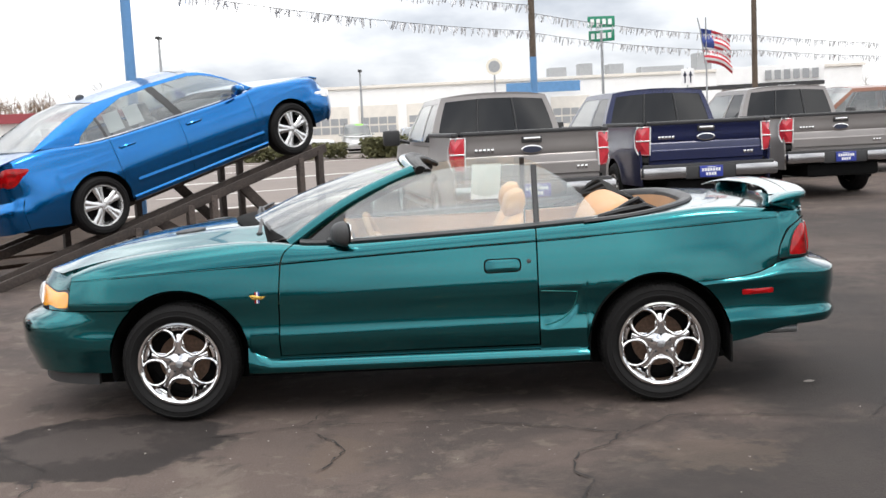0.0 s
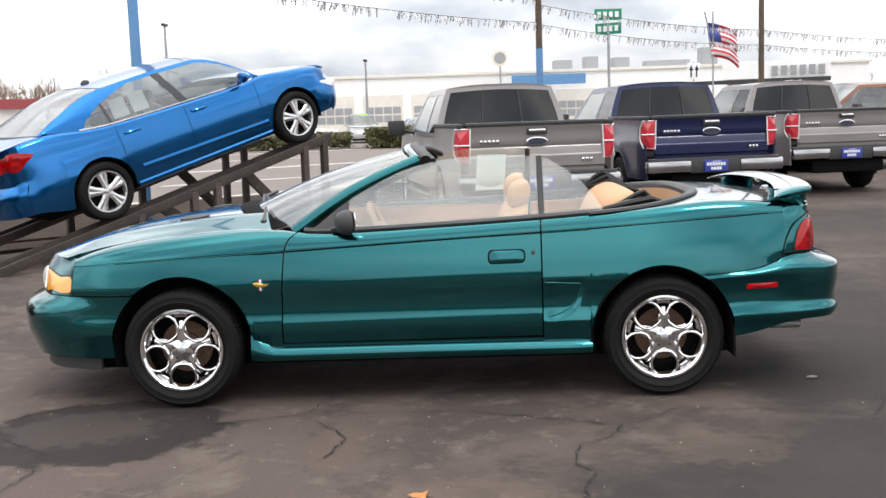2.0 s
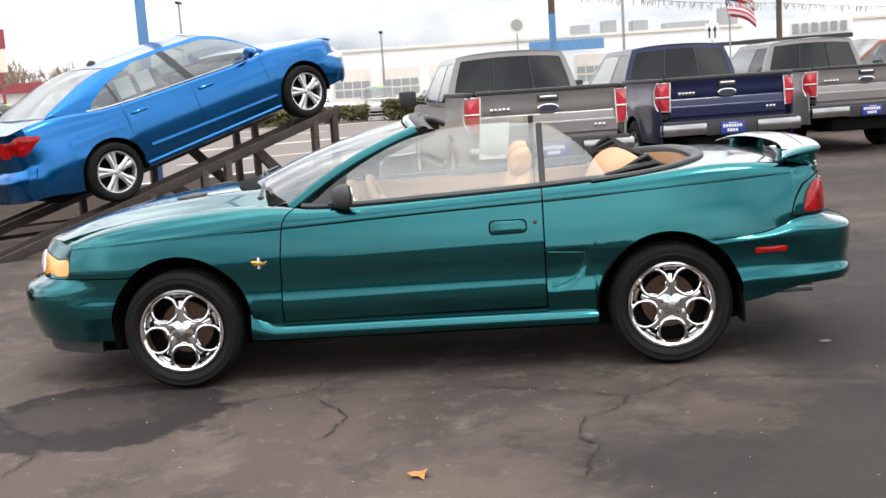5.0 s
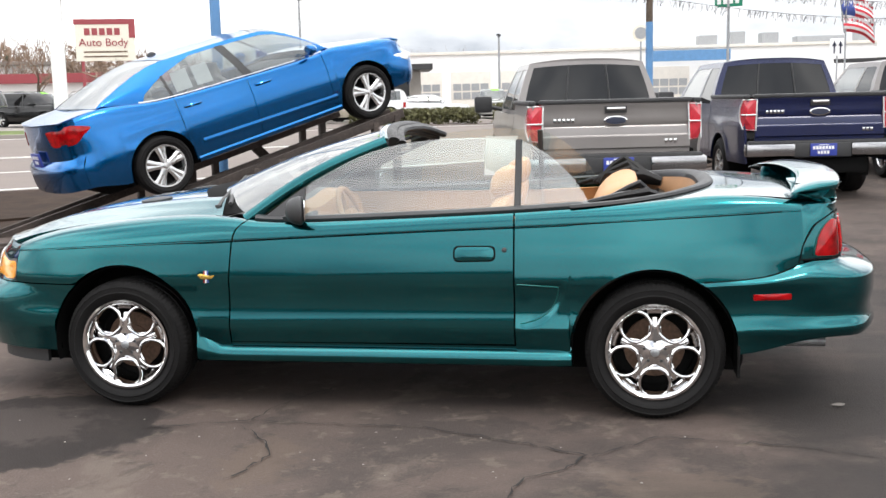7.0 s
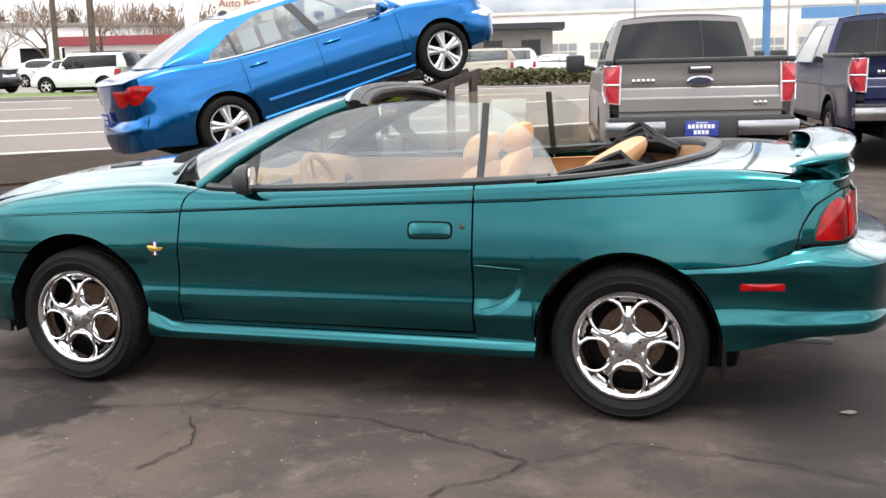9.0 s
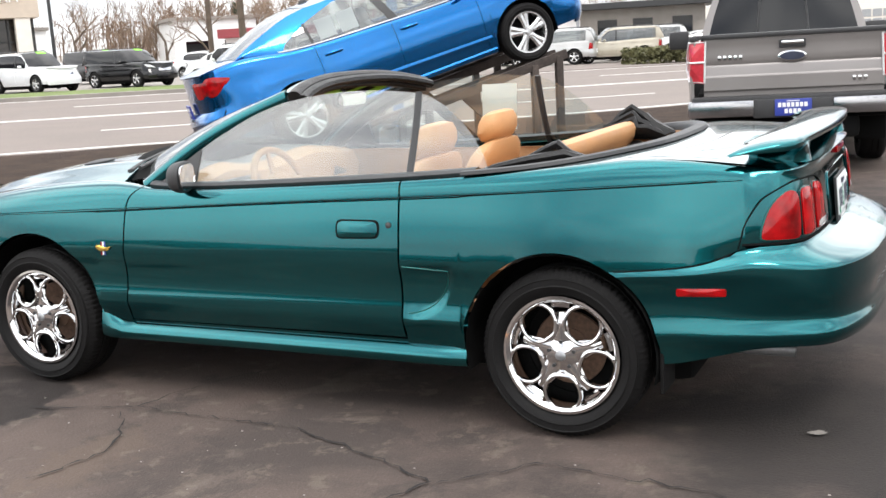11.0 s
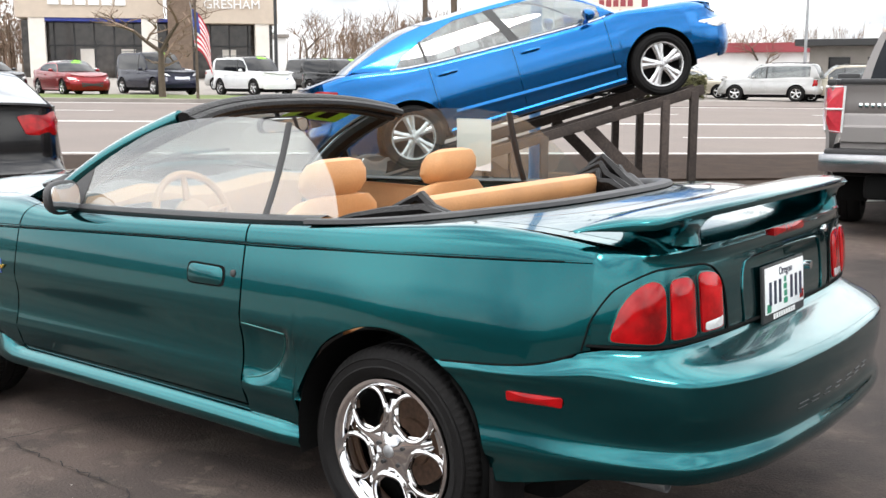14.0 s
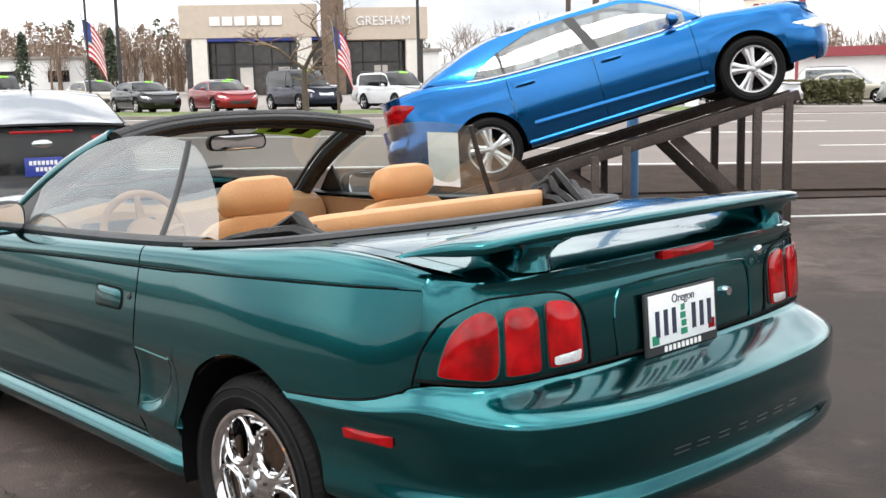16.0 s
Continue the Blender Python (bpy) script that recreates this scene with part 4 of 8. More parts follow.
        part("bumper_seam", bm, DARK, car)
        # side marker
        bm = bmesh.new()
        rings_patch(bm, lambda a, b, h: (lambda p: (p[0], p[1] * sg, p[2]))(sh.side(a, b, h)), rounded([(1.706, 0.558), (1.872, 0.560), (1.872, 0.588), (1.706, 0.586)], 0.008), 0.012, 2, 0.01)
        part("side_marker", bm, RED_L, car, "red side marker lamp")

    # trunk face details: shallow plate recess lines, plate, lock, badge
    bm = bmesh.new()
    rec = catmull([(-0.31, 0.735), (-0.318, 0.83), (-0.30, 0.893), (-0.25, 0.910), (0.0, 0.915), (0.27, 0.910), (0.32, 0.893), (0.335, 0.83), (0.33, 0.735)], 40)
    tube(bm, [tl(y, z, 0.001) if abs(y) > 0.001 else tl(0.002, z, 0.001) for y, z in rec], 0.004, 6)
    part("recess_edge", bm, GREEN, trunk)
    plate = empty("number_plate", "white license plate in a dark frame with unreadable bars", "license plate")
    plate.matrix_world = pose(2.150, -0.046, 0.795, 0, -4, 0)
    bm = bmesh.new()
    box(bm, (-0.004, -0.168, -0.085), (0.006, 0.168, 0.085), 0.004)
    part("plate_frame", bm, TRIM, plate)
    bm = bmesh.new()
    box(bm, (0.004, -0.155, -0.060), (0.010, 0.155, 0.078), 0.003)
    part("plate_face", bm, PLATE, plate)
    for y0 in (-0.135, -0.097, -0.059, 0.035, 0.073, 0.111):
        bm = bmesh.new()
        box(bm, (0.0085, y0 + 0.004, -0.036), (0.0115, y0 + 0.022, 0.034))
        part("plate_bar", bm, INK, plate)
    bm = bmesh.new()
    for k in range(4):
        box(bm, (0.0085, -0.016 + 0.004 * (k % 2), -0.045 + k * 0.022), (0.0112, 0.014 - 0.003 * k, -0.028 + k * 0.022))
    part("plate_tree", bm, SIGN_G, plate, "green tree mark")
    bm = bmesh.new()
    box(bm, (0.0085, -0.148, -0.055), (0.0112, -0.118, -0.030))
    part("plate_sticker", bm, SIGN_G, plate)
    bm = bmesh.new()
    box(bm, (0.0085, 0.118, -0.05), (0.0112, 0.148, -0.022))
    part("plate_sticker", bm, RED_L, plate)
    bm = bmesh.new()
    for k in range(9):
        box(bm, (0.005, -0.09 + k * 0.02, -0.081), (0.0075, -0.078 + k * 0.02, -0.066))
    part("frame_writing", bm, WHITE, plate)
    txt = bpy.data.curves.new("plate_state", "FONT")
    txt.body, txt.size, txt.extrude, txt.align_x = "Oregon", 0.034, 0.0006, "CENTER"
    txt.materials.append(INK)
    tob = new("plate_state", txt)
    tob.parent = plate
    tob.matrix_local = pose(0.0108, 0.0, 0.047, 90, 0, 90)
    bm = bmesh.new()
    rod(bm, (2.135, 0.195, 0.832), (2.152, 0.195, 0.832), 0.014, 0.013, 16)
    part("trunk_lock", bm, CHROME, trunk, "chrome trunk lock")
    bm = bmesh.new()
    rings_patch(bm, lambda a, b, h: tl(a, b, h), [(0.41 + 0.027 * math.cos(t), 0.925 + 0.012 * math.sin(t)) for t in lin(0, 2 * math.pi * 15 / 16, 16)], 0.006, 2)
    part("oval_badge", bm, CHROME, trunk, "small bright oval badge")
    # dark tube drawn above the bumper as the gap's shadow
    bm = bmesh.new()
    tube(bm, [tls(u, 0.731, 0.001, -1) for u in lin(0.712, 1, 24)] + [tls(u, 0.731, 0.001, 1) for u in lin(1, 0.712, 24)][1:], 0.0045, 6)
    part("tail_gap_shade", bm, DARK, car, "dark strip for the shadowed gap above the bumper")

    # rear wing on two feet, with a third brake lamp
    wing = new("rear_wing")
    wing.parent = car

    def wing_f(s, t):
        """s across (-1..1), t round the aerofoil."""
        e = abs(s)
        xl, zl = 1.965 - 0.105 * e ** 2.4, 1.080 - 0.022 * e ** 2 - 0.032 * e ** 6
        xt, zt = 2.150 - 0.09 * e ** 2.2, 1.078 - 0.020 * e ** 2 - 0.022 * e ** 8
        cut = sstep(0.84, 1.0, e) ** 2
        xt, zt = xt + (xl + 0.02 - xt) * cut, zt + (zl - zt) * cut
        a = 2 * math.pi * t
        k = 0.5 + 0.5 * math.cos(a)
        th = (0.007 + 0.013 * k) * (1 - 0.96 * sstep(0.90, 1.0, e))
        return (xl + (xt - xl) * k, s * 0.822, zl + (zt - zl) * k + th * math.copysign(abs(math.sin(a)) ** (0.35 if k > 0.5 else 0.8), math.sin(a)) + 0.006 * math.sin(math.pi * k))
    bm = bmesh.new()
    grid(bm, wing_f, sorted({round(math.sin(math.pi / 2 * k / 20), 4) for k in range(-20, 21)}), [0, 0.012, 0.03, 0.06] + lin(0.1, 0.9, 17) + [0.94, 0.97, 0.988, 1.0])
    part("wing_blade", bm, GREEN, wing)
    for sg in (1, -1):
        bm = bmesh.new()
        rings = []
        for (x0, x1, y0, y1, z) in ((1.885, 2.105, 0.50, 0.620, 0.985), (1.895, 2.10, 0.50, 0.620, 1.008), (1.90, 2.095, 0.490, 0.630, 1.024), (1.90, 2.095, 0.465, 0.650, 1.040), (1.895, 2.10, 0.42, 0.680, 1.052), (1.895, 2.105, 0.36, 0.71, 1.062)):
            poly = rounded([(x0, y0 + 0.03), (x1, y0), (x1, y1 - 0.01), (x0, y1)], 0.05, 3)
            rings.append([bm.verts.new((a, -sg * b, z)) for a, b in poly])
        for A, B in zip(rings, rings[1:]):
            for i in range(len(A)):
                j = (i + 1) % len(A)
                bm.faces.new((A[i], A[j], B[j], B[i]))
        part("wing_foot", bm, GREEN, wing)
    bm = bmesh.new()
    rings_patch(bm, lambda a, b, h: (2.140 + h, a, b), rounded([(-0.125, 0.962), (0.12, 0.962), (0.12, 0.986), (-0.125, 0.986)], 0.006), 0.012, 2, 0.02)
    part("brake_lamp", bm, RED_L, trunk, "red high brake lamp")

    # windscreen and its frame
    def scr(a, w):
        """a: 0 at the base, 1 at the header; w across."""
        e = abs(w)
        b = Vector((-0.98 + 0.33 * e ** 2.2, w * 0.745, 1.028 - 0.11 * e ** 3))
        t = Vector((-0.080 + 0.080 * e ** 2.4, w * 0.592, 1.325 - 0.055 * e ** 2.6))
        p = b.lerp(t, a)
        p.z += 0.028 * math.sin(math.pi * a)
        p.x -= 0.015 * math.sin(math.pi * a)
        return p
    bm = bmesh.new()
    grid(bm, lambda a, w: scr(a, w), lin(0, 0.97, 13), lin(-0.955, 0.955, 25))
    wsh = part("windscreen", bm, GLASS_W, car, "clear windscreen with lime price figures")
    bm = bmesh.new()
    grid(bm, lambda a, w: scr(a, w) + Vector((0.02, 0, -0.008)), lin(0.70, 0.90, 5), lin(0.36, 0.80, 9), 0.0)
    part("price_strip", bm, LIME, wsh, "lime green painted figures")
    bm = bmesh.new()
    for k in range(2):
        grid(bm, lambda a, w: scr(a, w) + Vector((0.024, 0, -0.010)), lin(0.745, 0.86, 3), lin(0.44 + 0.17 * k, 0.54 + 0.17 * k, 4))
    part("price_figure", bm, DARK, wsh)
    for sg in (1, -1):
        bm = bmesh.new()
        pts = [scr(a, 0.985 * -sg) for a in lin(-0.02, 1.0, 12)]
        tube(bm, [p + Vector((0.012, -0.012 * sg, 0)) for p in pts], [0.034] * 12, 10, False, 0.85, (0, -sg, 0.3))
        part("windscreen_pillar", bm, GREEN, car)
        bm = bmesh.new()
        tube(bm, [p + Vector((0.042, 0.018 * sg, -0.010)) for p in pts], 0.038, 8)
        part("pillar_seal", bm, VINYL, car)
        bm = bmesh.new()
        tube(bm, [p + Vector((-0.02, 0.022 * sg, 0.012)) for p in pts], 0.009, 6)
        part("screen_trim", bm, TRIM, car)
    bm = bmesh.new()
    tube(bm, [scr(1.0, w) + Vector((0.01, 0, 0.0)) for w in lin(-1, 1, 25)], 0.030, 10, False, 0.75)
    part("screen_header", bm, GREEN, car)
    bm = bmesh.new()
    tube(bm, [scr(1.0, w) + Vector((0.045, 0, 0.010)) for w in lin(-1.03, 1.03, 25)], 0.030, 10, False, 0.7)
    tube(bm, [scr(1.0, w) + Vector((0.085, 0, -0.006)) for w in lin(-1.02, 1.02, 25)], 0.024, 8, False, 0.8)
    tube(bm, [scr(1.0, w) + Vector((0.055, 0, -0.03)) for w in lin(-0.99, 0.99, 25)], 0.022, 8, False, 0.8)
    part("header_seal", bm, VINYL, car, "thick black rubber roof seal")
    bm = bmesh.new()
    grid(bm, lambda a, w: scr(0, w) + Vector((-0.09 * (1 - a) + 0.02, 0, -0.006 - 0.012 * (1 - a))), lin(0, 1, 4), lin(-0.98, 0.98, 25), 0.01)
    cowl = part("cowl_grille", bm, TRIM, car, "black cowl panel")
    for y0, y1 in ((-0.64, -0.06), (-0.10, 0.50)):
        wp = new("wiper")
        wp.parent = car
        b0 = Vector((-0.80 - 0.14 * (1 - (abs(y0) / 0.7) ** 2), y0, 0.965 if y0 < -0.3 else 0.995))
        bm = bmesh.new()
        tube(bm, [b0 + Vector((-0.02, 0, 0.0)), b0 + Vector((-0.03, 0.10, 0.03)), b0 + Vector((-0.06, 0.30, 0.06))], [0.016, 0.013, 0.010], 6)
        rod(bm, b0 + Vector((-0.02, 0, -0.03)), b0 + Vector((-0.02, 0, 0.012)), 0.024, 0.018, 10)
        part("wiper_arm", bm, TRIM, wp, "black wiper arm")
        bm = bmesh.new()
        tube(bm, [b0 + Vector((0.05, -0.02, 0.02)), b0 + Vector((-0.05, 0.30, 0.055)), b0 + Vector((-0.03, 0.58, 0.065))], 0.010, 5)
        part("wiper_blade", bm, TRIM, wp)
    bm = bmesh.new()
    grid(bm, lambda a, w: scr(0, w) + Vector((-0.11 * (1 - a) + 0.01, 0, 0.004 - 0.006 * (1 - a) + 0.008 * math.sin(math.pi * a))), lin(0, 1, 6), lin(-0.95, 0.95, 25), 0.01)
    part("cowl_corner", bm, DARK, car, "black plastic cowl panel")

    # side windows, raised on both sides
    def win(x, z, sg):
        k = (z - 0.93) / 0.36
        return (x, -sg * (0.795 - 0.145 * k - 0.012 * math.sin(math.pi * min(max(k, 0), 1))), z)
    wt = spline([(-0.56, 0.93), (-0.40, 1.05), (-0.20, 1.165), (-0.02, 1.238), (0.2, 1.278), (0.45, 1.288), (0.66, 1.272)])
    wq = spline([(0.655, 1.272), (0.72, 1.250), (0.80, 1.200), (0.88, 1.13), (0.94, 1.06), (0.985, 0.985), (0.995, 0.96)])
    wb = spline([(-0.56, 0.905), (-0.1, 0.915), (0.66, 0.945), (1.0, 0.965)])
    for sg in (1, -1):
        bm = bmesh.new()
        grid(bm, lambda x, t: win(x, wb(x) + (wt(x) - wb(x)) * t, sg), lin(-0.36, 0.645, 24), lin(0, 1, 9))
        part("door_window", bm, GLASS, doors[0 if sg > 0 else 1], "raised frameless door window")
        bm = bmesh.new()
        grid(bm, lambda x, t: win(x, wb(x) + (wq(x) - wb(x)) * t, sg), lin(0.668, 0.99, 14), lin(0, 1, 9))
        part("quarter_window", bm, GLASS, car, "raised rear quarter window")
        bm = bmesh.new()
        tube(bm, [win(0.657, z, sg) for z in lin(0.93, 1.275, 8)], 0.016, 6, False, 0.5, (0, 1, 0.2))
        part("window_divider", bm, TRIM, car, "black rubber window divider")
        bm = bmesh.new()
        grid(bm, lambda x, t: win(x, wb(x) - 0.02 + (min(wt(x), 1.09) - wb(x) + 0.02) * t, sg), lin(-0.60, -0.365, 8), lin(0, 1, 5), 0.012)
        part("mirror_sail", bm, TRIM, doors[0 if sg > 0 else 1], "black mirror sail panel")
        bm = bmesh.new()
        prof = [(0.012, -0.012), (-0.006, 0.0), (-0.010, 0.012), (0.004, 0.022), (0.03, 0.026), (0.055, 0.016)]

        def belt(x, k):
            yq, zq = sh.q(x)
            return (x, -sg * (yq - 0.004 - prof[k][0]), zq + prof[k][1])
        grid(bm, belt, lin(-0.60, 0.95, 30), range(6))
        part("belt_seal", bm, TRIM, car, "black rubber belt seal")
        # door mirror
        mir = new("door_mirror")
        mir.parent = doors[0 if sg > 0 else 1]
        bm = bmesh.new()
        bmesh.ops.create_uvsphere(bm, u_segments=20, v_segments=12, radius=1.0)
        for v in bm.verts:
            x, y, z = v.co
            xx = x * (0.075 if x < 0 else 0.022)
            v.co = Vector((-0.350 + xx + 0.026 * y, -sg * (0.880 + 0.088 * math.copysign(abs(y) ** 0.8, y)), 0.972 + 0.066 * math.copysign(abs(z) ** 0.75, z)))
        part("mirror_shell", bm, TRIM, mir, "black mirror housing")
        bm = bmesh.new()
        tube(bm, [(-0.42, -sg * 0.80, 0.925), (-0.39, -sg * 0.83, 0.932), (-0.37, -sg * 0.855, 0.945)], [0.05, 0.038, 0.03], 8, False, 0.5)
        part("mirror_stalk", bm, TRIM, mir)
        bm = bmesh.new()
        rings_patch(bm, lambda a, b, h: (-0.329 + h + 0.30 * a, -sg * (0.880 + a), 0.972 + b), rounded([(-0.074, -0.050), (0.070, -0.050), (0.080, 0.03), (0.06, 0.054), (-0.066, 0.054)], 0.04), 0.003, 2, 0.004)
        part("mirror_glass", bm, mat_mirror, mir, "mirror glass")
        # green line along the intake's inner edge, drawn as its crease shade
        bm = bmesh.new()
        rim_pts = [(0.66, 0.628)] + [(0.640 + 0.262 * 0.80 * math.sin(q) ** 0.87, 0.634 - 0.238 * 0.80 * math.cos(q) ** 0.87) for q in lin(1.50, 0.12, 16)]
        rp = []
        for x, z in rim_pts:
            p = sh.side(x, z, scoop(x, z) - 0.001)
            rp.append((p[0], p[1] * sg, p[2]))
        tube(bm, rp, 0.0030, 6)
        part("scoop_crease_shade", bm, GREEN_D, car)
        # door handle and lock
        bm = bmesh.new()

        def sd(a, b, h):
            p = sh.side(a, b, h)
            return (p[0], p[1] * sg, p[2])
        hx, hzz = 0.465, 0.768
        rings_patch(bm, sd, rounded([(hx - 0.098, hzz - 0.040), (hx + 0.098, hzz - 0.036), (hx + 0.098, hzz + 0.036), (hx - 0.098, hzz + 0.036)], 0.028), 0.003, 2, 0.004)
        part("handle_surround", bm, DARK, doors[0 if sg > 0 else 1], "dark handle recess edge")
        bm = bmesh.new()
        rings_patch(bm, sd, rounded([(hx - 0.090, hzz - 0.034), (hx + 0.090, hzz - 0.030), (hx + 0.090, hzz + 0.030), (hx - 0.090, hzz + 0.030)], 0.026), 0.009, 3, 0.004, 6)
        part("door_handle", bm, GREEN, doors[0 if sg > 0 else 1], "body-coloured pull handle")
        bm = bmesh.new()
        rings_patch(bm, sd, [(0.603 + 0.012 * math.cos(t), 0.785 + 0.012 * math.sin(t)) for t in lin(0, 2 * math.pi * 11 / 12, 12)], 0.007, 2)
        part("door_lock", bm, TRIM, doors[0 if sg > 0 else 1])
        for xj in (-0.718, 0.647):
            bm = bmesh.new()
            grid(bm, lambda x, z: sd(x + (curl(2 * sstep(0.3, 0.93, z)) if xj < 0 else 0), z, -0.024), lin(xj - 0.02, xj + 0.02, 3), lin(0.34, 0.90, 12))
            part("door_jamb", bm, DARK, car)
        # fender emblem of three coloured bars with a small gold figure shape
        em = new("fender_emblem")
        em.parent = car
        for dx, mm in ((-0.012, RED_L), (0.0, WHITE), (0.012, FLAG_B)):
            bm = bmesh.new()
            rings_patch(bm, sd, [(-0.83 + dx * 0.7 - 0.004, 0.628), (-0.83 + dx * 0.7 + 0.004, 0.628), (-0.83 + dx * 0.7 + 0.004, 0.686), (-0.83 + dx * 0.7 - 0.004, 0.686)], 0.004, 1)
            part("emblem_bar", bm, mm, em)
        bm = bmesh.new()
        rings_patch(bm, lambda a, b, h: sd(a, b, h + 0.004), rounded([(-0.872, 0.668), (-0.85, 0.672), (-0.80, 0.660), (-0.782, 0.668), (-0.80, 0.648), (-0.85, 0.645)], 0.008), 0.004, 2)
        part("emblem_figure", bm, GOLD, em, "small gold emblem")
        # dark strip laid in the pressed groove as its shade
        bm = bmesh.new()
        tube(bm, [sd(x, sh.groove(x) - 0.001, -0.002) for x in lin(-1.62, 1.88, 60)], 0.0022, 6)
        part("body_line_shade", bm, DARK, car, "dark strip for the shade in the pressed body line")
        # wheel wells, flaps
        for cx, cz, r in sh.arches:
            bm = bmesh.new()
            out = 0.55 - abs(sh.side(cx, cz + r)[1]) + 0.010
            lathe(bm, [(r - 0.012, out), (r - 0.004, -0.25), (r + 0.002, -0.15), (r + 0.002, 0.0), (0.05, 0.02)], 24, Matrix.Translation((cx, -sg * 0.55, cz)) @ (Matrix.Identity(4) if sg > 0 else Matrix.Rotation(math.pi, 4, "Z")), -0.25, math.pi + 0.25)
            part("wheel_well", bm, DARK, car)
        bm = bmesh.new()
        box(bm, (1.640, -sg * 0.70, 0.20), (1.655, -sg * 0.865, 0.42), 0.006)
        part("mud_flap", bm, RUBBER, car, "black rubber mud flap")
    # wheels
    for x in (-1.272, 1.279):
        for sg in (1, -1):
            loop_wheel(car, x, -sg * 0.765, 0.317, 0.317, 0.218, 0.235, -90, sg)
    # exhaust tips, underbody
    for sg in (1, -1):
        bm = bmesh.new()
        lathe(bm, [(0.026, 0.0), (0.026, 0.20), (0.022, 0.20), (0.022, 0.0)], 16, pose(1.86, -sg * 0.60, 0.318, 0, 6, -90))
        part("exhaust_tip", bm, STEEL, car, "dull steel exhaust tip")
    bm = bmesh.new()
    box(bm, (-1.95, -0.60, 0.16), (1.70, 0.60, 0.46), 0.05)
    box(bm, (-0.88, -0.80, 0.24), (0.90, 0.80, 0.40), 0.02)
    box(bm, (-2.0, -0.50, 0.45), (-0.95, 0.50, 0.72), 0.05)
    box(bm, (1.62, -0.55, 0.45), (2.05, 0.55, 0.95), 0.05)
    part("underbody", bm, DARK, car)
    return car, sh, scr, open_x, deck_z


def seat_shape(bm, secs):
    """A padded form through rounded rectangular sections (centre, half width, half depth, axis along the loft)."""
    rings = []
    for (cx, cy, cz, hw, hd, tilt) in secs:
        ring = []
        for k in range(20):
            t = 2 * math.pi * k / 20
            a = math.copysign(abs(math.cos(t)) ** 0.55, math.cos(t)) * hd
            b = math.copysign(abs(math.sin(t)) ** 0.55, math.sin(t)) * hw
            ring.append(bm.verts.new((cx + a * math.cos(tilt), cy + b, cz + a * math.sin(tilt))))
        rings.append(ring)
    for A, B in zip(rings, rings[1:]):
        for i in range(20):
            j = (i + 1) % 20
            bm.faces.new((A[i], A[j], B[j], B[i]))
    bm.faces.new(rings[0][::-1])
    bm.faces.new(rings[-1])


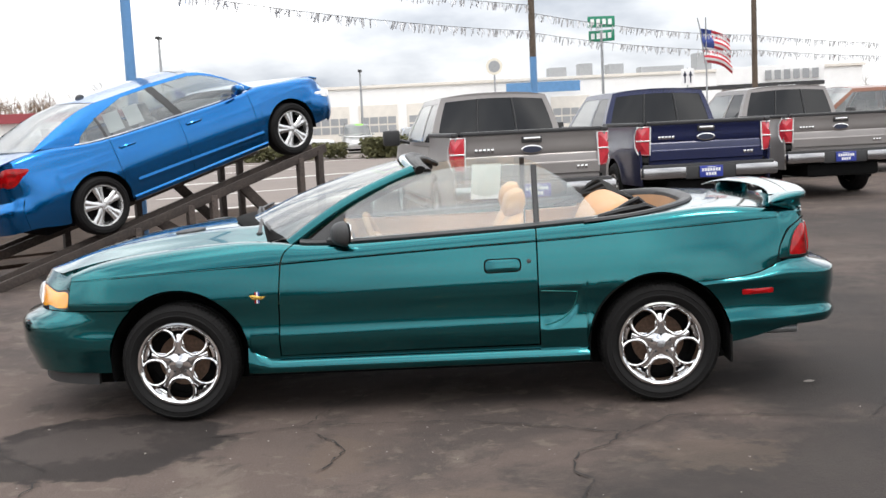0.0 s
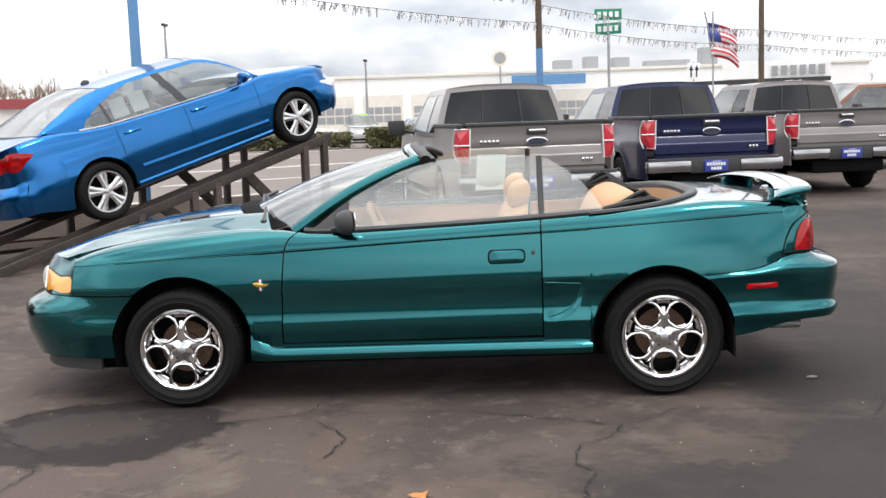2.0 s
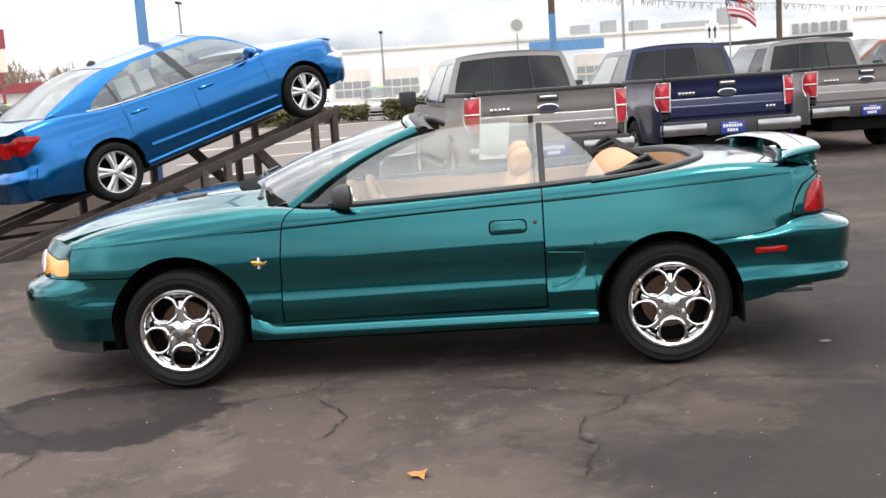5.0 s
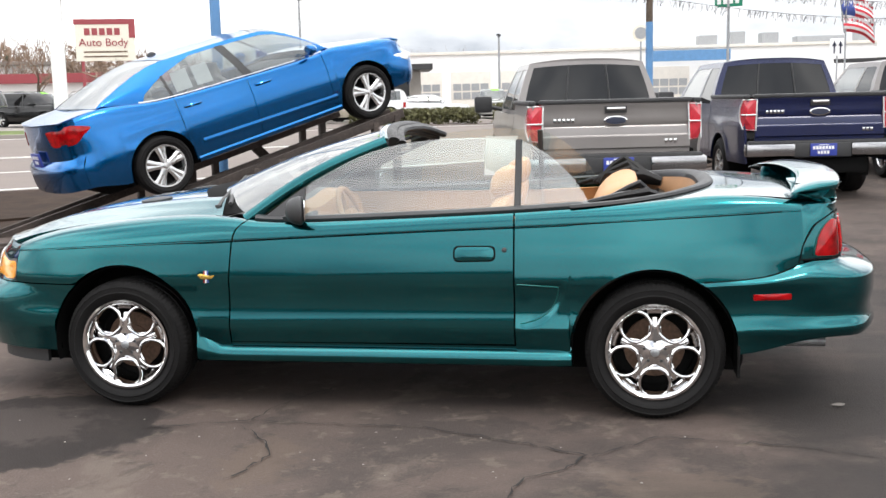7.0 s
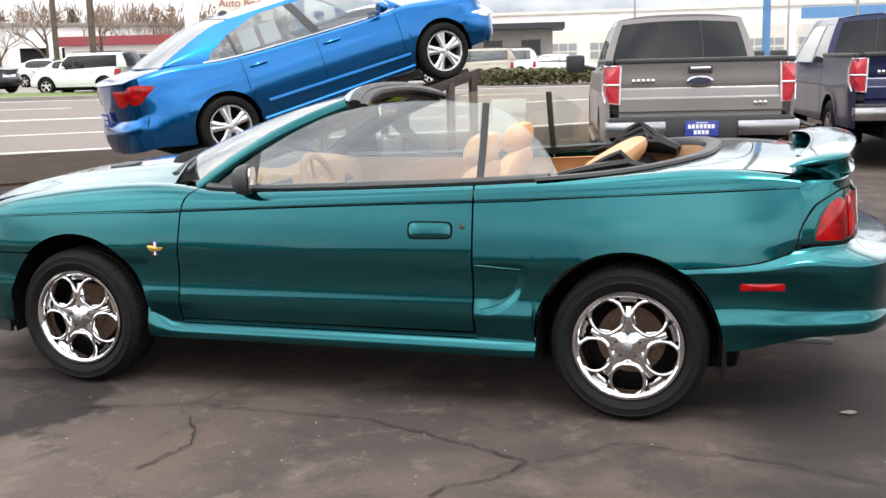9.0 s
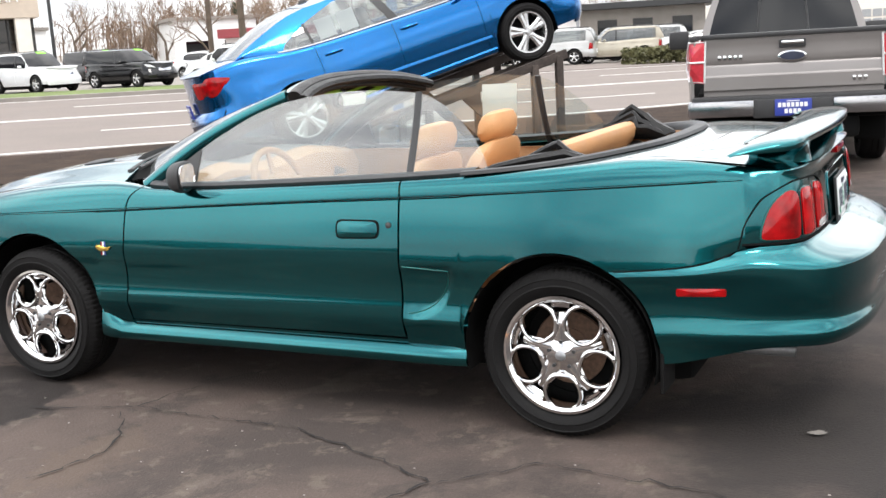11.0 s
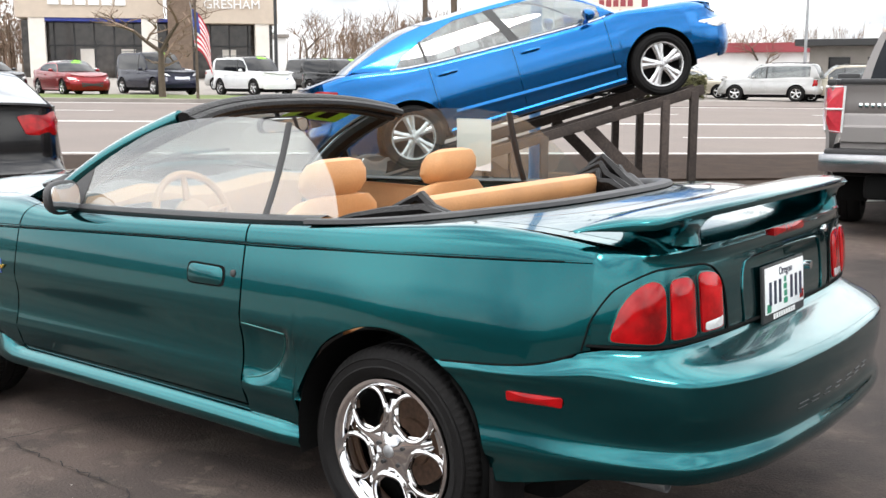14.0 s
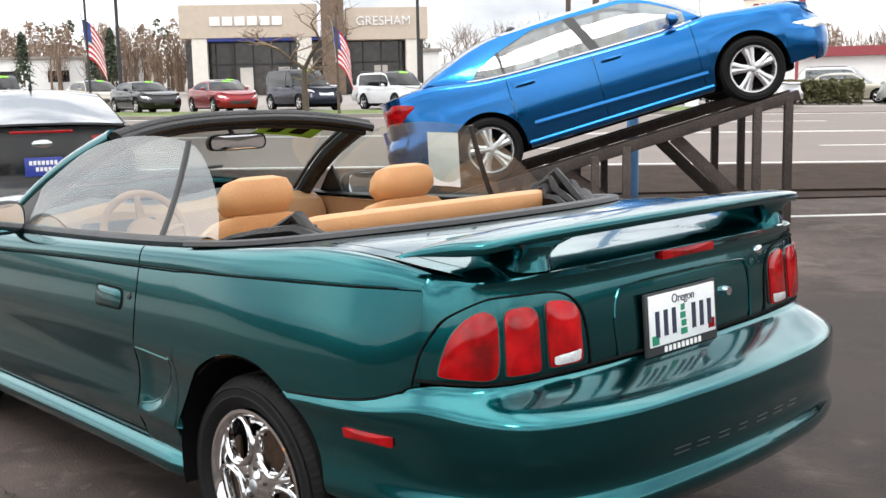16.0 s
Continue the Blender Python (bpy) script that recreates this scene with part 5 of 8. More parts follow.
def interior(car, sh, scr, open_x, deck_z):
    """Tan seats, dash, door cards, steering wheel and the folded roof of the convertible."""
    for cy in (-0.34, 0.36):
        seat = new("front_seat")
        seat.parent = car
        bm = bmesh.new()
        seat_shape(bm, [(0.40, cy, 0.50, 0.20, 0.05, 0.3), (0.42, cy, 0.56, 0.255, 0.075, 0.3), (0.47, cy, 0.74, 0.26, 0.075, 0.3), (0.52, cy, 0.88, 0.25, 0.074, 0.3), (0.540, cy, 0.94, 0.225, 0.068, 0.3), (0.555, cy, 0.980, 0.175, 0.052, 0.3), (0.558, cy, 0.995, 0.10, 0.03, 0.3)])
        part("seat_back", bm, TAN, seat, "tan leather seat back")
        bm = bmesh.new()
        seat_shape(bm, [(0.552, cy, 0.985, 0.08, 0.03, 0.2), (0.550, cy, 1.000, 0.122, 0.056, 0.2), (0.552, cy, 1.035, 0.145, 0.070, 0.2), (0.556, cy, 1.08, 0.142, 0.066, 0.2), (0.560, cy, 1.115, 0.12, 0.05, 0.2), (0.562, cy, 1.13, 0.07, 0.02, 0.2)])
        part("headrest", bm, TAN, seat, "tan leather headrest")
        bm = bmesh.new()
        seat_shape(bm, [(0.12, cy, 0.44, 0.24, 0.28, 0), (0.12, cy, 0.50, 0.26, 0.31, 0), (0.12, cy, 0.57, 0.25, 0.30, 0), (0.12, cy, 0.60, 0.18, 0.24, 0)])
        part("seat_cushion", bm, TAN, seat, "tan leather seat cushion")
    rear = new("rear_seat")
    rear.parent = car
    bm = bmesh.new()
    seat_shape(bm, [(0.96, 0, 0.50, 0.49, 0.07, 0.25), (1.00, 0, 0.70, 0.51, 0.09, 0.25), (1.05, 0, 0.88, 0.63, 0.10, 0.25), (1.095, 0, 0.955, 0.625, 0.115, 0.25), (1.11, 0, 0.995, 0.615, 0.108, 0.25), (1.12, 0, 1.022, 0.595, 0.088, 0.25), (1.126, 0, 1.038, 0.565, 0.058, 0.25), (1.13, 0, 1.045, 0.52, 0.022, 0.25)])
    part("seat_back", bm, TAN, rear, "tan leather bench back")
    bm = bmesh.new()
    seat_shape(bm, [(0.82, 0, 0.44, 0.48, 0.16, 0), (0.82, 0, 0.54, 0.50, 0.18, 0), (0.82, 0, 0.60, 0.46, 0.14, 0)])
    part("seat_cushion", bm, TAN, rear)
    # well behind the bench and the cockpit's rim
    bm = bmesh.new()
    ws = sorted({round(math.sin(math.pi / 2 * k / 22), 4) for k in range(-22, 23)})

    def rim(w, t):
        x = open_x(w)
        yq, zq = sh.q(x)
        y = w * (yq - 0.002)
        z = deck_z(x, w)
        cx, cy = 0.9, 0.0
        d = Vector((x - cx, y - cy))
        d.normalize()
        prof = [(0.045, 0.004), (0.038, 0.016), (0.015, 0.020), (-0.012, 0.016), (-0.030, 0.0), (-0.034, -0.03)][t]
        return (x + d.x * prof[0], y + d.y * prof[0] * 0.6, z + prof[1])
    grid(bm, rim, ws, range(6))
    part("cockpit_rim", bm, TRIM, car, "dark grey rubber cockpit rim")
    bm = bmesh.new()
    grid(bm, lambda w, t: (open_x(w) - 0.035 - 0.05 * t, w * (sh.q(open_x(w))[0] - 0.05 - 0.05 * t), deck_z(open_x(w), w) - 0.02 - 0.19 * t), [w for w in ws if abs(w) < 0.995], lin(0, 1, 6))
    part("well_lining", bm, TAN_D, car, "tan roof well lining")
    bm = bmesh.new()
    grid(bm, lambda a, w: (1.15 + 0.34 * a, w * 0.60, 0.93 + 0.015 * math.sin(9 * w) - 0.05 * a + 0.02 * math.sin(14 * a)), lin(0, 1, 12), lin(-1, 1, 25), 0.02)
    part("folded_roof", bm, VINYL, car, "folded black fabric roof in its well")
    for sg in (1, -1):
        bm = bmesh.new()
        tube(bm, [(0.86, -sg * 0.735, 0.945), (1.00, -sg * 0.72, 0.985), (1.12, -sg * 0.70, 1.005), (1.24, -sg * 0.66, 1.02), (1.34, -sg * 0.60, 0.985)], [0.016, 0.024, 0.034, 0.038, 0.025], 8, False, 0.7)
        tube(bm, [(0.98, -sg * 0.66, 0.96), (1.10, -sg * 0.64, 1.01), (1.17, -sg * 0.63, 1.045), (1.21, -sg * 0.63, 1.06), (1.25, -sg * 0.62, 1.02), (1.36, -sg * 0.58, 0.98)], [0.012, 0.02, 0.022, 0.03, 0.03, 0.02], 8, False, 0.7)
        part("roof_mechanism", bm, VINYL, car, "black folded roof frame and fabric")
        for k, (dy, top) in enumerate(((0.0, 1.095), (0.055, 1.070), (0.11, 1.045)) if sg < 0 else ()):
            bm = bmesh.new()
            tube(bm, [(0.97 + 0.02 * k, -sg * (0.640 - dy), 0.965), (1.04, -sg * (0.645 - dy), 1.015), (1.10, -sg * (0.635 - dy), top - 0.035), (1.145 + 0.02 * k, -sg * (0.625 - dy), top), (1.19, -sg * (0.61 - dy), top - 0.045), (1.26, -sg * (0.60 - dy), 1.000), (1.35, -sg * (0.57 - dy), 0.975)],
                 [0.014, 0.022, 0.034, 0.030, 0.042, 0.040, 0.022], 8, False, 0.55, (0, 1, 0.4))
            part("roof_fold", bm, VINYL, car, "limp fold of black roof fabric")
        bm = bmesh.new()
        tube(bm, [(1.12, -sg * 0.56, 0.97), (1.2, -sg * 0.57, 1.0), (1.21, -sg * 0.57, 1.03)], 0.008, 6)
        part("roof_strap", bm, VINYL, car)
        # door cards and inner side walls
        bm = bmesh.new()
        grid(bm, lambda x, z: (x, -sg * (0.765 - 0.02 * math.sin(8 * z)), z), lin(-0.75, 0.66, 12), lin(0.42, 0.915, 8), 0.01)
        part("door_card", bm, TAN_D, car, "tan door card")
        bm = bmesh.new()
        grid(bm, lambda x, t: (x, -sg * (0.745 - 0.05 * t), 0.765 + 0.155 * t + 0.04 * (x - 0.66)), lin(0.67, 1.42, 10), lin(0, 1, 6), 0.01)
        part("side_trim", bm, TAN, car, "tan quarter trim panel")
        bm = bmesh.new()
        box(bm, (-0.30, -sg * 0.70, 0.68), (0.45, -sg * 0.762, 0.73), 0.02)
        part("armrest", bm, TAN_D, car)
    # dash with two hoods, instrument cluster, vents
    bm = bmesh.new()

    def dash(w, t):
        hump = 0.035 * (math.exp(-((w + 0.48) / 0.22) ** 2) + math.exp(-((w - 0.5) / 0.30) ** 2))
        prof = [(-0.86, 0.93), (-0.72, 0.945), (-0.58, 0.935), (-0.50, 0.90), (-0.47, 0.84), (-0.49, 0.74), (-0.54, 0.62), (-0.60, 0.50)][t]
        return (prof[0] + (0.10 * w * w if t == 0 else 0.02 * w * w), w * 0.74, prof[1] + (hump if 0 < t < 5 else 0))
    grid(bm, dash, lin(-1, 1, 33), range(3))
    part("dash_top", bm, DASH, car, "dark dashboard top")
    bm = bmesh.new()
    grid(bm, dash, lin(-1, 1, 33), range(2, 8))
    dashb = part("dashboard", bm, TAN_D, car, "tan dashboard")
    bm = bmesh.new()
    for k in range(6):
        box(bm, (-0.475, 0.50 + k * 0.020, 0.80), (-0.462, 0.512 + k * 0.020, 0.85), 0.002)
    part("dash_vent", bm, DASH, dashb)
    bm = bmesh.new()
    box(bm, (-0.49, -0.52, 0.80), (-0.464, -0.18, 0.90), 0.03)
    part("instrument_cluster", bm, DASH, dashb, "dark instrument cluster")
    bm = bmesh.new()
    rot = pose(-0.22, -0.36, 0.855, 0, 68, 0)
    pts = [rot @ Vector((0.185 * math.cos(t), 0.185 * math.sin(t), 0)) for t in lin(0, 2 * math.pi * 31 / 32, 32)]
    tube(bm, pts, 0.016, 8, True)
    for a in (-100, 100, 0, 180):
        t = radians(a)
        tube(bm, [rot @ Vector((0.04 * math.cos(t), 0.04 * math.sin(t), -0.02)), rot @ Vector((0.18 * math.cos(t), 0.18 * math.sin(t), 0))], [0.03, 0.016], 6, False, 0.6)
    lathe(bm, [(0.0001, 0.03), (0.05, 0.028), (0.075, 0.015), (0.08, -0.02), (0.03, -0.06)], 20, rot @ Matrix.Rotation(math.pi / 2, 4, "X"))
    tube(bm, [rot @ Vector((0, 0, -0.03)), rot @ Vector((0, 0, -0.25))], 0.03, 8)
    part("steering_wheel", bm, TAN_D, car, "tan steering wheel")
    bm = bmesh.new()
    box(bm, (-0.50, -0.10, 0.45), (0.50, 0.12, 0.66), 0.04)
    part("centre_console", bm, TAN_D, car, "tan centre console")
    bm = bmesh.new()
    box(bm, (-0.84, -0.72, 0.41), (0.84, 0.72, 0.44), 0.0)
    part("cabin_floor", bm, TAN_D, car)
    bm = bmesh.new()
    rings_patch(bm, lambda a, b, h: (-0.02 - h, a, b), rounded([(-0.17, 1.195), (0.09, 1.195), (0.105, 1.225), (0.09, 1.262), (-0.16, 1.262), (-0.182, 1.235)], 0.03), 0.02, 3, 0.012)
    rv = part("rear_view_mirror", bm, TRIM, car, "black rear-view mirror on the windscreen")
    bm = bmesh.new()
    rings_patch(bm, lambda a, b, h: (-0.006 + h, a, b), rounded([(-0.158, 1.20), (0.082, 1.20), (0.095, 1.227), (0.082, 1.256), (-0.15, 1.256), (-0.17, 1.233)], 0.028), 0.002, 1, 0.002)
    part("mirror_glass", bm, mat_mirror, rv)
    bm = bmesh.new()
    tube(bm, [(-0.03, -0.04, 1.24), (-0.06, -0.04, 1.28), (-0.12, -0.04, 1.30)], 0.010, 6)
    part("mirror_stem", bm, TRIM, rv)


mat_mirror = mat("mirror_silver", (0.85, 0.87, 0.88), 0.02, 1.0, 0.02)
# green of the lens seals and of the intake's drawn crease shade
GREEN_D = paint("crease_shade_seal_green", (0.003, 0.12, 0.11), 0.8, 0.3)
green_car, green_sh, green_scr, green_open, green_deck = convertible()
interior(green_car, green_sh, green_scr, green_open, green_deck)
# price sheet in the passenger window
bm = bmesh.new()
grid(bm, lambda a, t: (0.31 + 0.19 * a + 0.02 * t, 0.712 + 0.03 * (1 - t) + 0.01 * math.sin(3 * a), 1.005 + 0.235 * t), lin(0, 1, 6), lin(0, 1, 6), 0.001)
tagged(part("price_sheet", bm, PAPER), "white printed price sheet stuck in the car window", "paper")


# ---- closed cars and pickups ----
def closed_car(name, label, paint_m, m, L=4.8, W=1.83, H=1.45, wb=2.73, fo=0.97, belt=0.95, hood_z=(0.72, 0.92), deck_zz=(1.08, 1.04), xa=-0.95, xrf=-0.05, xrr=1.0, xc=1.75,
               wheel=(0.33, 0.23), near=False, style="sedan", glass_m=None, group="", sill=0.27, pillars=None, rail=False, plate=None, spokes=5, seg=1, sign=None, dark_trim=False, cuts_x=None, taper=None, plate_z=None):
    """A car of the given measures: skin panels, glasshouse, wheels, lamps. Front at -x; wheel centres at -wb/2 and wb/2."""
    car = empty(name, label, "car", None, group)
    hw = W / 2
    xf, xr = -wb / 2 - fo, L - wb / 2 - fo
    low = [(xf, 0), (xf + 0.015, hw * 0.33), (xf + 0.09, hw * 0.66), (xf + 0.24, hw * 0.87), (xf + 0.5, hw * 0.965), (-wb / 2, hw * 0.99), (-0.6, hw), (0, hw), (0.6, hw), (wb / 2, hw * 0.995), (xr - 0.55, hw * 0.965), (xr - 0.26, hw * 0.89), (xr - 0.10, hw * 0.72), (xr - 0.02, hw * 0.38), (xr, 0)]
    dt = 0.05 if style != "sedan" else 0.07
    high = [(xf + 0.07, 0), (xf + 0.085, hw * 0.33), (xf + 0.15, hw * 0.64), (xf + 0.30, hw * 0.85), (xf + 0.52, hw * 0.955), (-wb / 2, hw * 0.985), (-0.6, hw), (0, hw), (0.6, hw), (wb / 2, hw * 0.99), (xr - 0.58, hw * 0.955), (xr - 0.30 - dt * 0.3, hw * 0.88), (xr - 0.10 - dt, hw * 0.72), (xr - 0.02 - dt, hw * 0.38), (xr - dt, 0)]
    gv = belt - 0.10
    R, rim = wheel
    ra = R + 0.055
    zf, zc = hood_z
    zd0, zd1 = deck_zz
    sh = Shell(low, high, inset=[(0.2, 0.07), (sill, 0.05), (sill + 0.12, 0.02), (0.42, 0.012), (0.50, 0.010), (0.62, 0.0), (0.74, 0.008), (0.80, 0.012), (0.835, 0.027), (0.90, 0.038), (1.1, 0.066)],
               front_inset=[(0.2, 0.09), (0.3, 0.03), (0.45, 0.0), (0.6, 0.005), (0.75, 0.04), (0.9, 0.10)], rear_inset=[(0.2, 0.12), (0.32, 0.03), (0.45, 0.0), (0.62, 0.0), (0.70, 0.01), (0.9, 0.015), (1.1, 0.03)],
               groove=[(xf, zf - 0.06), (-wb / 2, gv - 0.04), (0, gv), (wb / 2, gv + 0.03), (xr, zd1 - 0.12)],
               top_edge=[(xf + 0.05, hw * 0.72, zf), (xf + 0.35, hw * 0.80, zf + 0.56 * (zc - zf)), (-wb / 2, hw * 0.84, zf + 0.86 * (zc - zf)), (xa - 0.02, hw * 0.88, zc - 0.01), (xa + 0.3, hw * 0.905, belt - 0.02), (0.3, hw * 0.91, belt), (wb / 2 - 0.2, hw * 0.90, belt + 0.04), (min(xc, xr - 0.2), hw * 0.83, zd0), (xr - 0.08, hw * 0.76, zd1)],
               arches=[(-wb / 2, R, ra), (wb / 2, R, ra)], sill=sill, front_step=(0.60, 0.66), rear_step=(0.62, 0.68), depth=0.0)
    rows = ROWS_PLAIN
    stp = 0.10 if near else 0.25
    x_d0, x_d1, x_d2 = xa + 0.18, 0.13 + (xrf + 0.05), wb / 2 - 0.34
    if cuts_x:
        x_d0, x_d1, x_d2 = cuts_x
    zs = lambda x: sh.arch_z(x) + (0.09 * sstep(wb / 2 + ra, xr - 0.27, x) if near and x > wb / 2 else 0.0)
    doors2 = style in ("sedan", "suv")
    cuts = [(xf + 0.27, x_d0, "fender"), (x_d0, x_d1, "front_door"), (x_d1, x_d2, "rear_door"), (x_d2, xr - 0.27, "quarter_panel")] if doors2 else [(xf + 0.27, x_d0, "fender"), (x_d0, x_d1 + 0.45, "door"), (x_d1 + 0.45, xr - 0.27, "quarter_panel")]
    doors = []
    for a, b, nm in cuts:
        made = side_panel(nm, sh, paint_m, car, a + 0.003, b - 0.003, zs, rows, None, True, 0.015, stp)
        if "door" in nm:
            doors.append((a, b, made))
    # ends
    for nm, u0, zlo, sgn in (("front_bumper", sh.u_of(xf + 0.27), sill - 0.04, -1), ("rear_bumper", sh.u_of(xr - 0.27), sill + (0.09 if near else -0.02), 1)):
        bm = bmesh.new()

        def f(a, t):
            k = abs(a)
            u = u0 * k if sgn < 0 else 1 - (1 - u0) * k
            x = float(np.interp(u, sh.U, sh.B[:, 0]))
            z1 = sh.q(min(max(x, xf + 0.05), xr - 0.08))[1]
            z1 = z1 if k > 0.999 else (zf if sgn < 0 else zd1) + (z1 - (zf if sgn < 0 else zd1)) * k ** 4
            z = zlo + (z1 - 0.004 - zlo) * t
            p = sh.at(u, z)
            return (p[0], p[1] * (1 if a > 0 else -1), p[2])
        grid(bm, f, lin(-1, 1, 33 if near else 17), lin(0, 1, 14 if near else 8), 0.02)
        part(nm, bm, paint_m, car)
    # hood, roof, deck
    hz = spline([(xf, zf - 0.03), (xf + 0.10, zf + 0.01), (xf + 0.4, zf + 0.62 * (zc - zf)), (-wb / 2, zf + 0.90 * (zc - zf)), (xa, zc + 0.015)])

    def top(x0, x1, zfun, bow0=0.0, bow1=0.0):
        def f(a, w):
            s, e = x0 + bow0 * w * w, x1 + bow1 * w * w
            x = s + (e - s) * a
            yq, zq = sh.q(min(max(x, xf + 0.05), xr - 0.08))
            zt = zfun(x)
            return (x, w * yq, zq + (zt - zq) * (1 - abs(w) ** 4))
        return f
    hood_f = top(xf + 0.09, xa + 0.02, hz, 0.17, 0.20)
    bm = bmesh.new()
    grid(bm, hood_f, lin(0, 1, 12), lin(-1, 1, 17 if near else 9), 0.012, ref=lambda p: (p.x, p.y * 0.5, p.z - 0.5))
    part("hood", bm, paint_m, car)
    bm = bmesh.new()
    u_n = sh.u_of(xf + 0.27)

    def nose(w, t):
        k = abs(w)
        p = sh.at(u_n * k, (zf + (sh.q(xf + 0.27)[1] - zf) * k ** 4) - 0.008)
        return Vector((p[0], math.copysign(p[1], w), p[2])).lerp(Vector(hood_f(0.0, w)), t) + Vector((0, 0, 0.004 * math.sin(math.pi * t)))
    grid(bm, nose, lin(-1, 1, 21), lin(0, 1, 4))
    part("nose_panel", bm, paint_m, car)
    if style in ("sedan", "coupe") and xc < xr - 0.2:
        dzf = spline([(xc - 0.3, zd0 + 0.03), (xc, zd0 + 0.025), (xr - 0.05, zd1 + 0.01)])
        bm = bmesh.new()
        grid(bm, top(xc - 0.08, xr - 0.075, dzf, -0.08, -0.12), lin(0, 1, 8), lin(-1, 1, 17 if near else 9), 0.015, ref=lambda p: (p.x, p.y * 0.5, p.z - 0.5))
        part("trunk_lid", bm, paint_m, car)
    # glasshouse
    hr = hw * (0.66 if style != "suv" else 0.76)
    q = lambda x: sh.q(min(max(x, xf + 0.05), xr - 0.08))

    def rail_pt(x):
        yq, zq = q(x)
        zr = H - 0.05
        if x < xrf:
            t = (x - xa) / (xrf - xa)
            k = math.sin(t * math.pi / 2) ** 0.92
            return (yq * 0.985 + (hr - yq * 0.985) * k, zq + 0.004 + (zr - zq) * k)
        if x > xrr:
            t = (xc - x) / (xc - xrr)
            k = math.sin(max(t, 0) * math.pi / 2) ** (0.85 if style != "suv" else 0.8)
            return (yq * 0.985 + (hr - yq * 0.985) * k, zq + 0.004 + (zr - zq) * k)
        t = (x - xrf) / (xrr - xrf)
        return (hr, zr + 0.012 * math.sin(math.pi * t))

    def gh(x, v, sg, off=0.0):
        yq, zq = q(x)
        yr, zr = rail_pt(x)
        y = yq * 0.985 + (yr - yq * 0.985) * v + 0.02 * math.sin(math.pi * v)
        return (x, -sg * (y + off), zq + (zr - zq) * v)
    n1 = 24 if near else 12
    xs_g = [xa + (xc - xa) * 0.5 * (1 - math.cos(math.pi * k / n1)) for k in range(n1 + 1)]
    wend = pillars[-1] if pillars else xc - 0.42
    wcuts = pillars[:-1] if pillars else ([x_d1] if doors2 else [])
    gm = glass_m or GLASS_D
    vm = lambda x: (0.91 if taper else 0.87) if not taper or x < taper else 0.07 + 0.84 * (1 - (min(x, wend) - taper) / (wend - taper)) ** 0.5
    frame_m = paint_m
    for sg in (1, -1):
        bm = bmesh.new()
        grid(bm, lambda x, v: gh(x, v, sg), xs_g, [0, 0.05])
        grid(bm, lambda x, v: gh(x, vm(x) + (1 - vm(x)) * v, sg), sorted(xs_g + ([taper, wend] if taper else [])), [0, 0.4, 0.7, 1.0])
        grid(bm, lambda x, v: gh(x, v * (vm(x) - 0.05) + 0.05, sg), lin(wend, xc, 8), lin(0, 1, 6))
        grid(bm, lambda x, v: gh(x, v, sg), lin(xa, xa + 0.16, 4), lin(0.05, 0.87, 4))
        part("glasshouse_frame", bm, frame_m, car)
        edges = [xa + 0.16] + list(wcuts) + [wend]
        for a, b in zip(edges, edges[1:]):
            bm = bmesh.new()
            grid(bm, lambda x, v: gh(x, 0.05 + (vm(x) - 0.05) * v, sg, -0.004), lin(a, b, 9), lin(0, 1, 5))
            part("side_window", bm, gm, car, "glossy side window")
        for c in wcuts:
            bm = bmesh.new()
            hw_c = 0.035 if not taper else (0.05 if c < taper else 0.014)
            grid(bm, lambda x, v: gh(x + (0.20 if taper and c < taper else 0.03) * (v - 0.2), v, sg, 0.003), lin(c - hw_c, c + hw_c, 3), lin(0.04, vm(c) + 0.01, 5), 0.01)
            part("door_pillar", bm, TRIM, car, "black door pillar")
        if near:
            bm = bmesh.new()
            tube(bm, [gh(x, 0.03, sg, 0.004) for x in lin(xa + 0.1, wend + 0.06, 24)], 0.009, 6)
            part("belt_moulding", bm, CHROME, car, "chrome belt moulding")
            bm = bmesh.new()
            grid(bm, lambda x, k: (lambda q3: (q3[0], q3[1] * sg, q3[2]))(sh.side(x, [0.40, 0.425, 0.445, 0.47][k] + 0.02 * x, [-0.002, 0.010, 0.009, -0.002][k])), lin(-wb / 2 + ra + 0.05, wb / 2 - ra - 0.12, 14), range(4))
            part("door_crease", bm, paint_m, car)

    def roof_f(a, w):
        x = xrf + (xrr - xrf) * a
        y, z = rail_pt(x)
        return (x - 0.10 * (1 - w * w) * (1 - a) + 0.10 * (1 - w * w) * a, w * y, z + 0.045 * (1 - w * w))
    bm = bmesh.new()
    grid(bm, roof_f, lin(0, 1, 8), lin(-1, 1, 13), 0.012, ref=lambda p: (p.x, p.y * 0.5, p.z - 0.5))
    roof = part("roof", bm, paint_m, car)

    def screen(end):
        def f(t, w):
            t0 = 0.06
            if end == 0:
                x = xa + (xrf - xa) * t
                base = hood_f(1.0, w)
                y, z = rail_pt(x)
                y0, z0 = rail_pt(xa)
                bow = -0.12 * (1 - w * w)
                zc_ = base[2] + 0.0
                zz = z + (1 - t) * (base[2] - rail_pt(xa)[1]) * (1 - abs(w) ** 6) + 0.045 * (1 - w * w) * t
                return (x + bow - 0.06 * (1 - w * w) * (1 - t) * 0.8, w * y * 0.985, zz - 0.004)
            x = xc - (xc - xrr) * t
            y, z = rail_pt(x)
            return (x + 0.10 * (1 - w * w), w * y * 0.985, z - 0.004 + 0.045 * (1 - w * w) * t + (0.02 * (1 - w * w)) * (1 - t))
        return f
